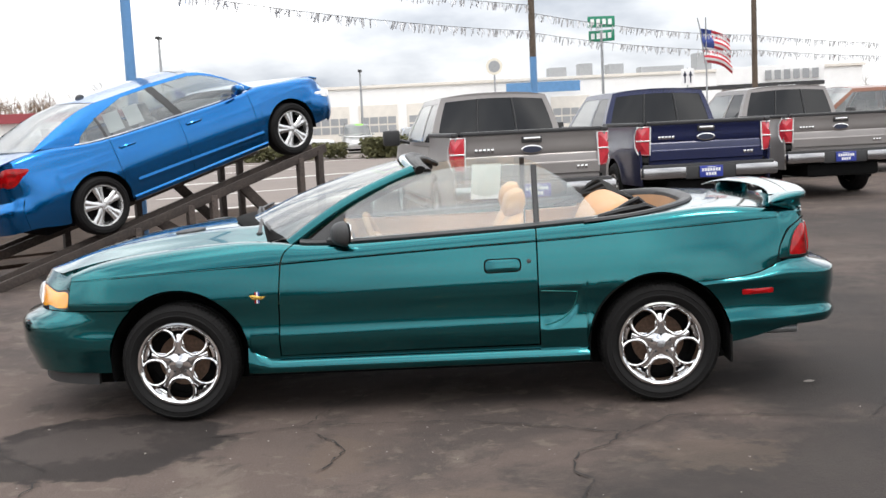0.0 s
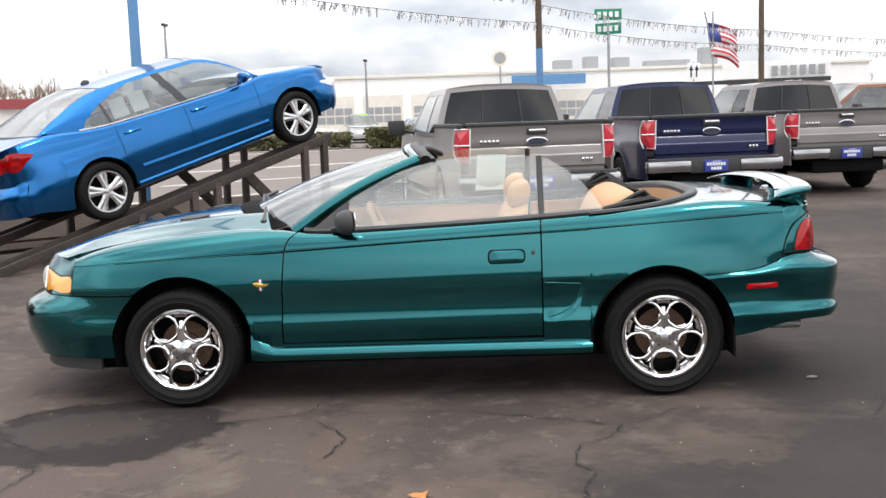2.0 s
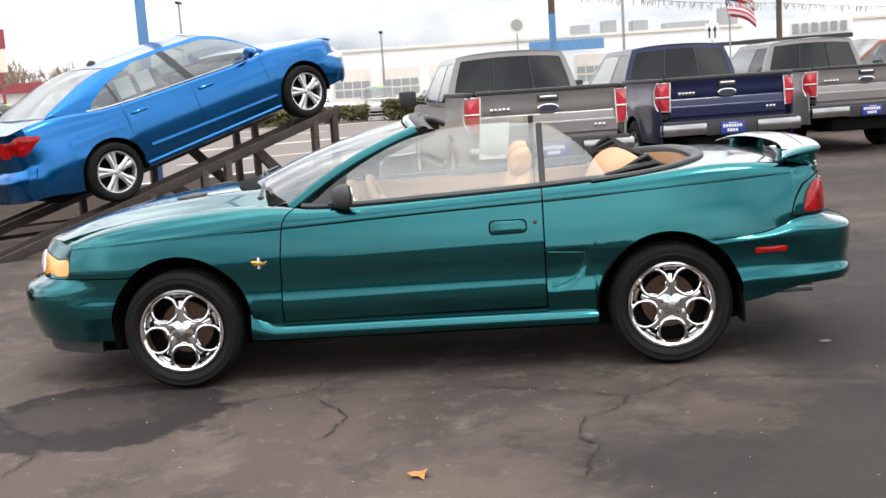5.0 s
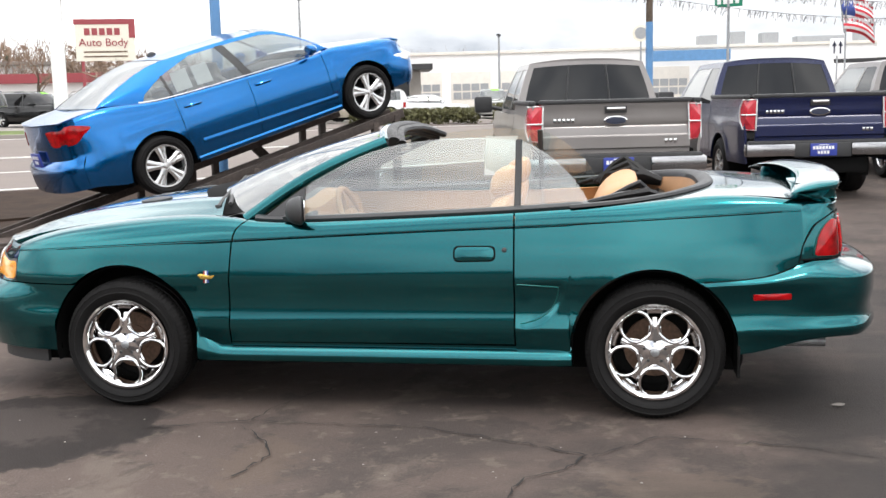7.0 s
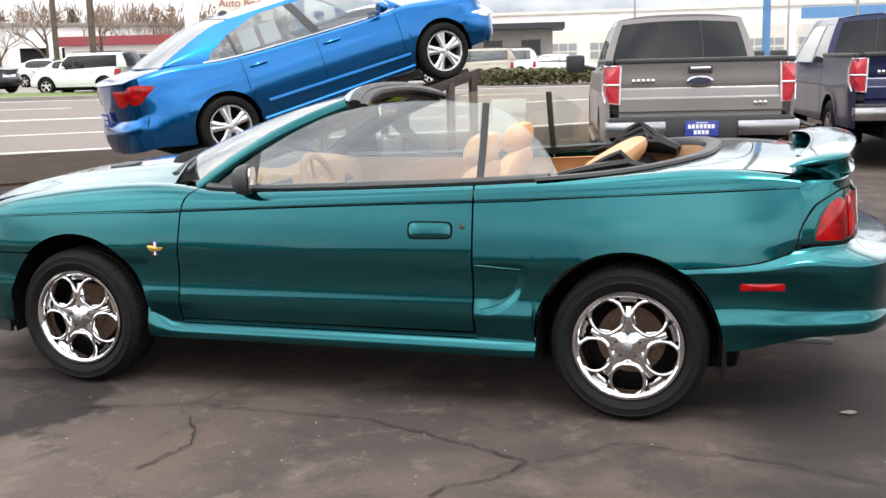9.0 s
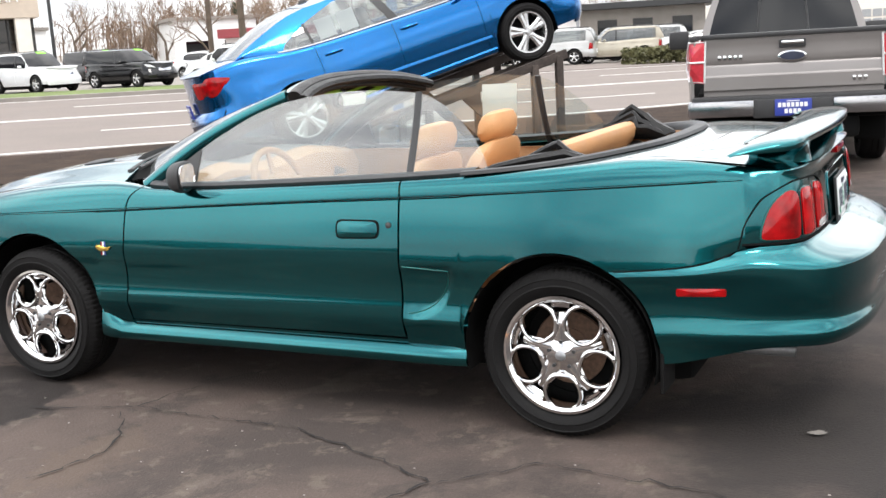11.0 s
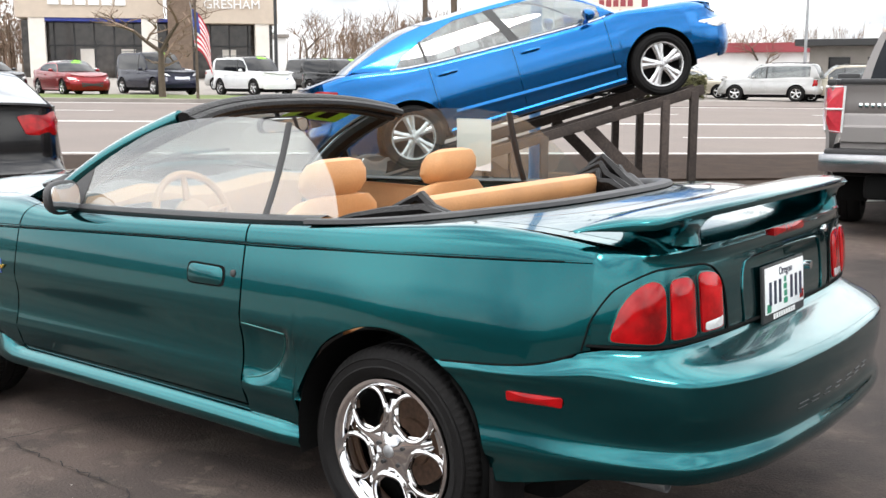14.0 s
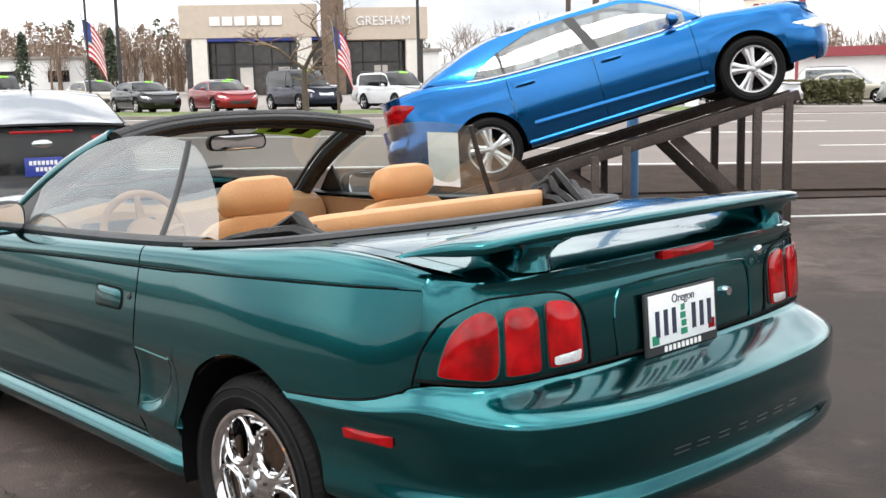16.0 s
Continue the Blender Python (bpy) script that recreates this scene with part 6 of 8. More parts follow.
    for end, nm in ((0, "windscreen"), (1, "rear_window")):
        bm = bmesh.new()
        grid(bm, screen(end), lin(0.02, 0.985, 9), lin(-1, 1, 13))
        part(nm, bm, gm, car, "glossy windscreen" if end == 0 else "glossy rear window")
        if end == 0 and sign:
            bm = bmesh.new()
            grid(bm, lambda t, w: Vector(screen(0)(t, w)) + Vector((-0.006, 0, 0.006)), lin(0.66, 0.93, 4), lin(-0.55, 0.10, 6))
            part("price_figures", bm, LIME, car, "lime painted price figures")
    # lamps
    for sg in (1, -1):
        def sd(a, b, h):
            p = sh.at(a, b, h)
            return (p[0], p[1] * sg, p[2])
        zt = zd1 - 0.04
        if style == "suv":
            poly = [(sh.u_of(xr - 0.28), zt - 0.32), (sh.u_of(xr - 0.08), zt - 0.34), (sh.u_of(xr - 0.06), zt - 0.02), (sh.u_of(xr - 0.22), zt)]
        else:
            poly = [(sh.u_of(xr - 0.46), zt - 0.07), (sh.u_of(xr - 0.22), zt - 0.21), (sh.u_of(xr - 0.045), zt - 0.20), (sh.u_of(xr - 0.03), zt - 0.03), (sh.u_of(xr - 0.22), zt + 0.0)]
        bm = bmesh.new()
        rings_patch(bm, sd, rounded(poly, 0.02, 3), 0.016, 3, 0.01)
        part("tail_lamp", bm, RED_L, car, "red tail lamp")
        zh = zf - 0.03
        bm = bmesh.new()
        rings_patch(bm, sd, rounded([(sh.u_of(xf + 0.05), zh - 0.14), (sh.u_of(xf + 0.30), zh - 0.09), (sh.u_of(xf + 0.48), zh + 0.02), (sh.u_of(xf + 0.15), zh - 0.01)], 0.02, 3), 0.016, 3, 0.01)
        part("headlight", bm, CLEAR_L, car, "clear headlight")
        # mirrors, handles, wheels, wells
        bm = bmesh.new()
        bmesh.ops.create_uvsphere(bm, u_segments=12, v_segments=8, radius=1.0)
        for v in bm.verts:
            v.co = Vector((xa + 0.34 + v.co.x * (0.10 if v.co.x < 0 else 0.03), -sg * (hw + 0.06 + 0.10 * v.co.y), belt + 0.07 + 0.065 * v.co.z))
        tube(bm, [(xa + 0.33, -sg * hw * 0.93, belt + 0.0), (xa + 0.33, -sg * (hw + 0.03), belt + 0.05)], 0.025, 6)
        part("door_mirror", bm, TRIM if dark_trim else paint_m, car)
        for a, b, made in doors:
            bm = bmesh.new()
            hx = b - 0.17
            zz = sh.groove(hx) - 0.02
            p = lambda x, z, o: (lambda q3: (q3[0], q3[1] * sg, q3[2]))(sh.side(x, z, o))
            tube(bm, [p(hx - 0.10, zz, 0.006), p(hx - 0.07, zz + 0.004, 0.034), p(hx + 0.06, zz + 0.006, 0.034), p(hx + 0.09, zz + 0.004, 0.006)], 0.017, 6)
            part("door_handle", bm, paint_m, made[0 if sg > 0 else 1])
        for wx in (-wb / 2, wb / 2):
            spoke_wheel(car, wx, -sg * (hw - 0.115), R, R, rim, 0.215, sg, spokes, 36 if near else 20, None, near)
            bm = bmesh.new()
            lathe(bm, [(ra + 0.006, -0.22), (ra + 0.01, 0.0), (0.05, 0.02)], 16, Matrix.Translation((wx, -sg * (hw - 0.27), R)) @ (Matrix.Identity(4) if sg > 0 else Matrix.Rotation(math.pi, 4, "Z")), -0.25, math.pi + 0.25)
            part("wheel_well", bm, DARK, car)
        # lower side moulding
        bm = bmesh.new()
        grid(bm, lambda x, k: (lambda q3: (q3[0], q3[1] * sg, q3[2]))(sh.side(x, [sill + 0.03, sill + 0.01, sill - 0.03, sill - 0.05][k], [0.0, 0.018, 0.014, -0.05][k])), lin(-wb / 2 + ra + 0.02, wb / 2 - ra - 0.02, 8), range(4), 0.0)
        part("sill_moulding", bm, paint_m, car)
    if style == "suv" or dark_trim:
        bm = bmesh.new()
        rings_patch(bm, lambda a, b, h: (lambda p: (p[0], -a, p[2]))(sh.at(float(np.interp(abs(a), sh.B[:100, 1], sh.U[:100])), b, h)), rounded([(-0.34, 0.62), (0.34, 0.62), (0.36, 0.80), (-0.36, 0.80)], 0.03), 0.012, 2)
        part("grille", bm, CHROME if style == "suv" else TRIM, car, "chrome front grille")
    else:
        bm = bmesh.new()
        rings_patch(bm, lambda a, b, h: (lambda p: (p[0], -a, p[2]))(sh.at(float(np.interp(abs(a), sh.B[:100, 1], sh.U[:100])), b, h)), rounded([(-0.42, 0.36), (0.42, 0.36), (0.46, 0.55), (-0.46, 0.55)], 0.04), 0.006, 2)
        part("grille", bm, TRIM, car, "dark front grille")
    # plate
    bm = bmesh.new()
    zp = plate_z or (0.72 if style == "sedan" else 0.62)
    box(bm, (xr - 0.05, -0.155, zp - 0.08), (xr + (0.012 if zp < 0.65 else -0.03), 0.155, zp + 0.08), 0.004)
    pl = part("plate", bm, plate or PLATE, car, "dealer plate with unreadable bars")
    bars, xb = [((k - n / 2) * 0.034, zz) for zz, n in ((0.035, 7), (-0.02, 4)) for k in range(n)], xr + (0.011 if zp < 0.65 else -0.031)
    bm = bmesh.new()
    for y0, zz in bars:
        box(bm, (xb, y0, zp + zz - 0.018), (xb + 0.0035, y0 + 0.024, zp + zz + 0.018))
        if near:
            part("plate_bar", bm, WHITE if plate else INK, pl)
            bm = bmesh.new()
    if near:
        bm.free()
    else:
        part("plate_bars", bm, WHITE if plate else INK, pl)
    # inside: dark floor, seats
    bm = bmesh.new()
    box(bm, (-wb / 2 - 0.5, -hw + 0.33, 0.18), (wb / 2 + 0.6, hw - 0.33, 0.62), 0.05)
    box(bm, (-wb / 2 + 0.45, -hw + 0.10, 0.22), (wb / 2 - 0.45, hw - 0.10, 0.45), 0.05)
    part("underbody", bm, DARK, car)
    if near:
        for cx in (0.15, 1.02):
            for cy in (-0.38, 0.38):
                bm = bmesh.new()
                seat_shape(bm, [(cx, cy, 0.55, 0.22, 0.06, 0.2), (cx + 0.06, cy, 0.8, 0.24, 0.06, 0.2), (cx + 0.12, cy, 1.0, 0.21, 0.05, 0.2), (cx + 0.13, cy, 1.04, 0.1, 0.03, 0.2), (cx + 0.13, cy, 1.07, 0.12, 0.05, 0.2), (cx + 0.14, cy, 1.2, 0.11, 0.04, 0.2)])
                part("seat", bm, SEAT_G, car, "pale grey cloth seat")
        bm = bmesh.new()
        box(bm, (xa + 0.05, -hw + 0.15, 0.6), (xa + 0.55, hw - 0.15, 0.93), 0.08)
        part("dashboard", bm, DASH, car)
    if rail:
        for sg in (1, -1):
            bm = bmesh.new()
            tube(bm, [(xrf + 0.1, -sg * hr * 0.93, H - 0.02), (xrf + 0.2, -sg * hr * 0.93, H + 0.035), (xrr - 0.1, -sg * hr * 0.93, H + 0.035), (xrr, -sg * hr * 0.93, H - 0.02)], 0.016, 6)
            part("roof_rail", bm, TRIM, car)
    car.matrix_world = m
    return car, sh


SEAT_G = mat("pale_cloth", (0.42, 0.40, 0.37), 0.9, 0, 0.15)


def parked(x, y, heading, z=None):
    """Pose of a car on the ground, its nose pointing along heading (degrees from +x)."""
    return pose(x, y, ground_z(x) if z is None else z, 0, 0, heading + 180)


def pickup(label, paint_m, m, plate=True, step_side=True):
    """A crew-cab pickup; tail at the origin, nose at +y."""
    t = empty("pickup_truck", label, "truck", None, "row of pickup trucks")
    hw, Lb = 0.985, 1.75
    bedtop = 1.375

    def skin(z):
        return hw - 0.05 * max(0, (0.62 - z) / 0.3) ** 2 - 0.035 * sstep(0.95, 1.4, z) + 0.012 * math.exp(-((z - 0.98) / 0.07) ** 2)
    axles = (1.30, 4.98)
    ar = 0.475
    for sg in (1, -1):
        # bed side and cab side as one pressed flank with wheel openings
        def zl(y, s=0.50):
            for a in axles:
                if abs(y - a) < ar:
                    return max(s, 0.40 + math.sqrt(ar * ar - (y - a) ** 2))
            return s

        def cols(a, b):
            v = {a, b}
            k = a
            while k < b:
                v.add(round(k, 4))
                k += 0.2
            for ax in axles:
                for j in range(25):
                    q = ax - ar * math.cos(math.pi * j / 24)
                    if a < q < b:
                        v.add(round(q, 4))
            return sorted(v)
        ztop = lambda y: bedtop if y < 1.93 else (1.22 if y < 4.2 else 1.24 - 0.05 * ((y - 4.2) / 1.6) ** 2)
        for a, b, nm in ((0.06, 1.90, "bed_side"), (1.925, 2.84, "rear_door"), (2.85, 3.95, "front_door"), (3.96, 5.75, "fender")):
            bm = bmesh.new()

            def f(y, v, a=a, b=b):
                lo, hi = zl(y), ztop((a + b) / 2) if nm != "fender" else ztop(y)
                z = lo + (hi - lo) * v
                flare = 0.022 * max(0.0, 1 - abs(math.hypot(y - min(axles, key=lambda q: abs(q - y)), z - 0.40) - ar - 0.02) / 0.09)
                yy = skin(z) + flare - (0.08 * ((y - 5.2) / 0.55) ** 2 if y > 5.2 else 0) - (0.05 * sstep(0.12, 0.0, y - 0.0))
                return (-sg * yy, y, z)
            grid(bm, f, cols(a, b), lin(0, 1, 12), 0.03, ref=lambda p: (0, p.y, p.z))
            part(nm, bm, paint_m, t)
        bm = bmesh.new()
        box(bm, (-sg * (hw - 0.09), 0.05, bedtop - 0.03), (-sg * (hw - 0.01), 1.90, bedtop + 0.025), 0.02)
        part("bed_rail_cap", bm, TRIM, t, "black bed rail cap")
        # tail lamp
        bm = bmesh.new()

        def lamp(a, b, h):
            k = sstep(0.0, 0.16, a)
            return (-sg * (hw - 0.005 + h * k - 0.02 * (1 - k) - 0.03 * (a - 0.0 if a < 0 else 0)) if a > 0.02 else -sg * (hw - 0.03 + a), 0.035 + max(a, 0) * 0.9 - h * (1 - k), b)
        rings_patch(bm, lamp, rounded([(-0.13, 0.93), (0.08, 0.94), (0.17, 1.05), (0.17, 1.22), (0.10, 1.345), (-0.145, 1.345)], 0.02), 0.02, 4, 0.03)
        lp = part("tail_lamp", bm, RED_T, t, "red tail lamp")
        bm = bmesh.new()
        tube(bm, [lamp(a, b, 0.018) for a, b in ((-0.125, 0.94), (-0.14, 1.335), (0.08, 1.335), (0.155, 1.22), (0.155, 1.06), (0.07, 0.95))], 0.012, 6, True)
        tube(bm, [lamp(a, 1.14, 0.024) for a in (-0.13, 0.0, 0.1)], 0.010, 6)
        part("lamp_edge", bm, CLEAR_L, lp, "clear lens border")
        # cab side glass
        # rear quarter bumper of chrome
        bm = bmesh.new()
        box(bm, (-sg * 0.36, -0.16, 0.60), (-sg * 0.99, 0.0, 0.765), 0.03)
        part("bumper_end", bm, BUMPER_M, t, "chrome rear bumper end")
        # mirror
        bm = bmesh.new()
        box(bm, (-sg * 1.10, 3.86, 1.22), (-sg * 1.36, 3.98, 1.46), 0.04)
        tube(bm, [(-sg * 0.95, 3.9, 1.26), (-sg * 1.12, 3.92, 1.30)], 0.03, 6)
        part("door_mirror", bm, TRIM, t, "black door mirror")
        for ax in axles:
            w = spoke_wheel(t, 0, 0, 0, 0.40, 0.235, 0.27, 1, 6, 28, None, False)
            w.matrix_local = pose(-sg * 0.86, ax, 0.40, 0, 0, -90 if sg > 0 else 90)
            bm = bmesh.new()
            lathe(bm, [(ar + 0.01, -0.30), (ar + 0.012, 0.0), (0.05, 0.02)], 16, pose(-sg * 0.66, ax, 0.40, 0, 0, -90 if sg > 0 else 90), -0.3, math.pi + 0.3)
            part("wheel_well", bm, DARK, t)
        if step_side:
            bm = bmesh.new()
            tube(bm, [(-sg * 0.98, 1.95, 0.42), (-sg * 1.0, 2.1, 0.40), (-sg * 1.0, 4.2, 0.40), (-sg * 0.98, 4.4, 0.42)], 0.05, 8, False, 0.6)
            part("running_board", bm, TRIM, t)
    # tailgate with a raised lower step and swage lines
    bm = bmesh.new()

    def gate(x, z):
        y = 0.035 - 0.022 * sstep(0.84, 0.86, z) * (1 - sstep(0.985, 1.0, z)) + 0.012 * sstep(1.09, 1.10, z) * (1 - sstep(1.10, 1.14, z)) - 0.012 * sstep(1.28, 1.33, z)
        return (x, y, z)
    grid(bm, gate, lin(-0.835, 0.835, 9), [0.80, 0.83, 0.845, 0.86, 0.92, 0.983, 0.995, 1.01, 1.085, 1.095, 1.105, 1.12, 1.14, 1.2, 1.27, 1.30, 1.33, 1.36], 0.04, ref=lambda p: (0, 1, 1.1))
    gt = part("tailgate", bm, paint_m, t, "tailgate with a pressed lower band")
    bm = bmesh.new()
    box(bm, (-0.86, 0.0, 1.355), (0.86, 0.09, bedtop + 0.03), 0.02)
    part("tailgate_cap", bm, TRIM, gt, "black tailgate cap")
    bm = bmesh.new()
    box(bm, (-0.125, 0.005, 1.245), (0.125, 0.04, 1.325), 0.012)
    hd = part("tailgate_handle", bm, TRIM, gt, "black handle recess")
    bm = bmesh.new()
    box(bm, (-0.105, -0.008, 1.275), (0.105, 0.03, 1.315), 0.012)
    part("handle_lever", bm, CHROME, hd, "bright handle lever")
    bm = bmesh.new()
    rings_patch(bm, lambda a, b, h: (a, 0.03 - h, b), [(0.135 * math.cos(q), 1.165 + 0.052 * math.sin(q)) for q in lin(0, 2 * math.pi * 23 / 24, 24)], 0.016, 3)
    bd = part("oval_badge", bm, CHROME, gt, "chrome oval badge")
    bm = bmesh.new()
    rings_patch(bm, lambda a, b, h: (a, 0.016 - h, b), [(0.115 * math.cos(q), 1.165 + 0.040 * math.sin(q)) for q in lin(0, 2 * math.pi * 23 / 24, 24)], 0.004, 2)
    part("badge_field", bm, INK, bd)
    for x0, wds in ((-0.70, 5), (0.55, 3)):
        bm = bmesh.new()
        z0 = 1.15 if x0 < 0 else 0.905
        for k in range(wds):
            box(bm, (x0 + k * 0.05, 0.004 if z0 < 1 else 0.022, z0), (x0 + k * 0.05 + 0.034, 0.03, z0 + 0.045), 0.004)
        part("model_letters", bm, CHROME, gt, "chrome bars of lettering")
    # rear bumper middle, plate, hitch
    bm = bmesh.new()
    box(bm, (-0.37, -0.14, 0.58), (0.37, 0.0, 0.77), 0.02)
    box(bm, (-0.95, -0.12, 0.745), (0.95, 0.02, 0.80), 0.02)
    part("bumper_step", bm, TRIM, t, "black bumper step pad")
    if plate:
        bm = bmesh.new()
        box(bm, (-0.17, -0.165, 0.60), (0.17, -0.14, 0.76), 0.006)
        pl = part("dealer_plate", bm, PLATE_B, t, "blue dealer plate with white bars")
        bars = [((k - n / 2) * 0.040, (k - n / 2) * 0.040 + 0.029, zz - 0.021, zz + 0.021) for zz, n in ((0.705, 7), (0.645, 4)) for k in range(n)]
        for x0, x1, z0, z1 in bars + [(-0.06, 0.06, 0.738, 0.746)]:
            bm = bmesh.new()
            box(bm, (x0, -0.169, z0), (x1, -0.163, z1))
            part("plate_bar", bm, WHITE, pl)
    # bed interior, underbody
    bm = bmesh.new()
    box(bm, (-0.90, 0.06, 0.55), (0.90, 5.5, 0.84), 0.04)
    box(bm, (-0.62, -0.05, 0.36), (0.62, 5.3, 0.58), 0.06)
    box(bm, (-0.90, 1.82, 0.8), (0.90, 1.88, 1.36), 0.02)
    part("underbody", bm, DARK, t)
    # cab: pillars, roof, windows
    rz, hwr, hwb = 1.93, 0.735, 0.925

    def cab_side(y, v, sg, off=0.0):
        """v: 0 at the belt, 1 at the roof rail."""
        y0b, y1b, y0t, y1t = 1.95, 4.55, 2.08, 3.60
        k = (y - 0.0)
        yy = (y0b + (y1b - y0b) * y) * (1 - v) + (y0t + (y1t - y0t) * y) * v
        x = hwb + (hwr - hwb) * v ** 1.15 + 0.015 * math.sin(math.pi * v) + off
        z = 1.22 + (rz - 0.06 - 1.22) * v - 0.02 * (y - 0.5) ** 2 * v
        return (-sg * x, yy, z)
    for sg in (1, -1):
        bm = bmesh.new()
        grid(bm, lambda y, v: cab_side(y, v, sg), lin(0, 1, 14), [0, 0.08])
        grid(bm, lambda y, v: cab_side(y, v, sg), lin(0, 1, 14), [0.88, 0.94, 1.0])
        for a, b in ((0, 0.07), (0.36, 0.40), (0.93, 1.0)):
            grid(bm, lambda y, v: cab_side(y, v, sg), lin(a, b, 3), lin(0.08, 0.88, 5))
        part("cab_frame", bm, paint_m, t)
        for a, b in ((0.07, 0.36), (0.40, 0.93)):
            bm = bmesh.new()
            grid(bm, lambda y, v: cab_side(y, v, sg, -0.006), lin(a, b, 5), lin(0.08, 0.88, 5))
            part("side_window", bm, GLASS_B if a > 0.3 else GLASS_D, t, "cab side window")
    bm = bmesh.new()
    grid(bm, lambda y, w: (w * -cab_side(y, 1.0, 1)[0] * -1, cab_side(y, 1, 1)[1] + 0.06 * (1 - w * w) * (2 * y - 1), cab_side(y, 1, 1)[2] + 0.055 * (1 - abs(w) ** 2.5)), lin(0, 1, 9), lin(-1, 1, 15), 0.02, ref=lambda p: (0, 3, 1))
    roof = part("cab_roof", bm, paint_m, t)
    bm = bmesh.new()
    box(bm, (-0.16, 2.03, rz - 0.035), (0.16, 2.10, rz - 0.005), 0.01)
    part("high_brake_lamp", bm, CLEAR_L, roof, "pale high brake lamp")

    def back(v, w):
        p = cab_side(0, v, 1)
        return (w * abs(p[0]), p[1] - 0.05 * (1 - w * w), p[2] + 0.045 * (1 - w * w) * v)
    bm = bmesh.new()
    grid(bm, back, lin(0, 0.17, 3), lin(-1, 1, 13))
    grid(bm, back, lin(0.90, 1, 3), lin(-1, 1, 13))
    for a, b in ((-1, -0.90), (0.90, 1)):
        grid(bm, back, lin(0.17, 0.90, 5), lin(a, b, 3))
    grid(bm, lambda a, w: (w * 0.93, 1.93, 0.8 + 0.44 * a), lin(0, 1, 3), lin(-1, 1, 3))
    part("cab_back", bm, paint_m, t)
    for a, b in ((-0.90, -0.32), (-0.30, 0.30), (0.32, 0.90)):
        bm = bmesh.new()
        grid(bm, lambda v, w: (lambda p: (p[0], p[1] + 0.006, p[2]))(back(v, w)), lin(0.17, 0.90, 5), lin(a, b, 5))
        part("rear_window", bm, GLASS_D, t, "dark sliding rear window")
    for a in (-0.31, 0.31):
        bm = bmesh.new()
        tube(bm, [back(v, a) for v in lin(0.17, 0.90, 5)], 0.014, 6)
        part("window_bar", bm, TRIM, t)
    bm = bmesh.new()
    grid(bm, lambda v, w: (w * abs(cab_side(1, v, 1)[0]), cab_side(1, v, 1)[1] + 0.10 * (1 - w * w), cab_side(1, v, 1)[2] + 0.05 * (1 - w * w) * v), lin(0, 1, 6), lin(-1, 1, 11))
    part("windscreen", bm, GLASS_B, t, "windscreen")
    bm = bmesh.new()
    grid(bm, lambda a, w: (w * 0.93 * (1 - 0.12 * a * a), 4.45 + 1.35 * a, 1.23 + 0.06 * (1 - w * w) - 0.07 * a * a), lin(0, 1, 8), lin(-1, 1, 11), 0.03, ref=lambda p: (0, 5, 0.5))
    part("hood", bm, paint_m, t)
    bm = bmesh.new()
    box(bm, (-0.90, 5.62, 0.55), (0.90, 5.80, 1.20), 0.06)
    part("front_end", bm, CHROME, t, "chrome grille and front bumper")
    for cx in (-0.42, 0.42):
        for cy in (2.55, 3.35):
            bm = bmesh.new()
            seat_shape(bm, [(cx, cy, 0.85, 0.24, 0.08, 0), (cx, cy - 0.08, 1.25, 0.24, 0.08, 0), (cx, cy - 0.1, 1.40, 0.20, 0.06, 0), (cx, cy - 0.1, 1.43, 0.12, 0.05, 0), (cx, cy - 0.1, 1.60, 0.12, 0.05, 0)])
            part("seat", bm, DASH, t)
    t.matrix_world = m
    return t


# ---- ground ----
def ground_z(x):
    """The lot is level; beyond it the land rises slightly towards the street."""
    return 0.018 * max(0.0, -(x + 4) + 0.0)


ANG = radians(47)
ES, EN = Vector((math.cos(ANG), math.sin(ANG), 0)), Vector((-math.sin(ANG), math.cos(ANG), 0))


def sn(s, n, h=0.0):
    """A place by metres along the street and across it."""
    p = ES * s + EN * n
    return Vector((p.x, p.y, ground_z(p.x) + h))


bm = bmesh.new()
xs = [-1500, -600, -250, -120, -60, -30, -15, -8, -4, 0, 8, 20, 60, 200, 600, 1500]
grid(bm, lambda x, y: (x, y, ground_z(x) - 0.12), xs, [-1500, -300, -60, -20, 0, 20, 60, 120, 300, 1500])
tagged(part("ground", bm, CONC, None, "", False), "pale worn ground reaching to the horizon", "ground", kind="structure")


def strip(name, s0, s1, n0, n1, h, material, label, category, step=4.0, kind="structure", parent=None, wavy=0.0, thick=0.06):
    """A slab on the ground along the street."""
    bm = bmesh.new()
    ss = lin(s0, s1, max(2, int((s1 - s0) / step) + 1))
    grid(bm, lambda s, n: sn(s, n + (wavy * noise.noise((s * 0.5, n, 0))), h), ss, lin(n0, n1, 5), thick, ref=lambda p: (p.x, p.y, p.z - 10))
    ob = part(name, bm, material, parent, "", False)
    if parent is None:
        tagged(ob, label, category, kind=kind)
    return ob


bm = bmesh.new()
grid(bm, lambda s, n: (ES * s + EN * n), lin(-70, 110, 10), [-60, -20, 0, 8.6], 0.06, ref=lambda p: (p.x, p.y, p.z - 10))
tagged(part("car_lot", bm, ASPHALT, None, "", False), "worn grey-brown asphalt car lot with stains", "ground", kind="structure")


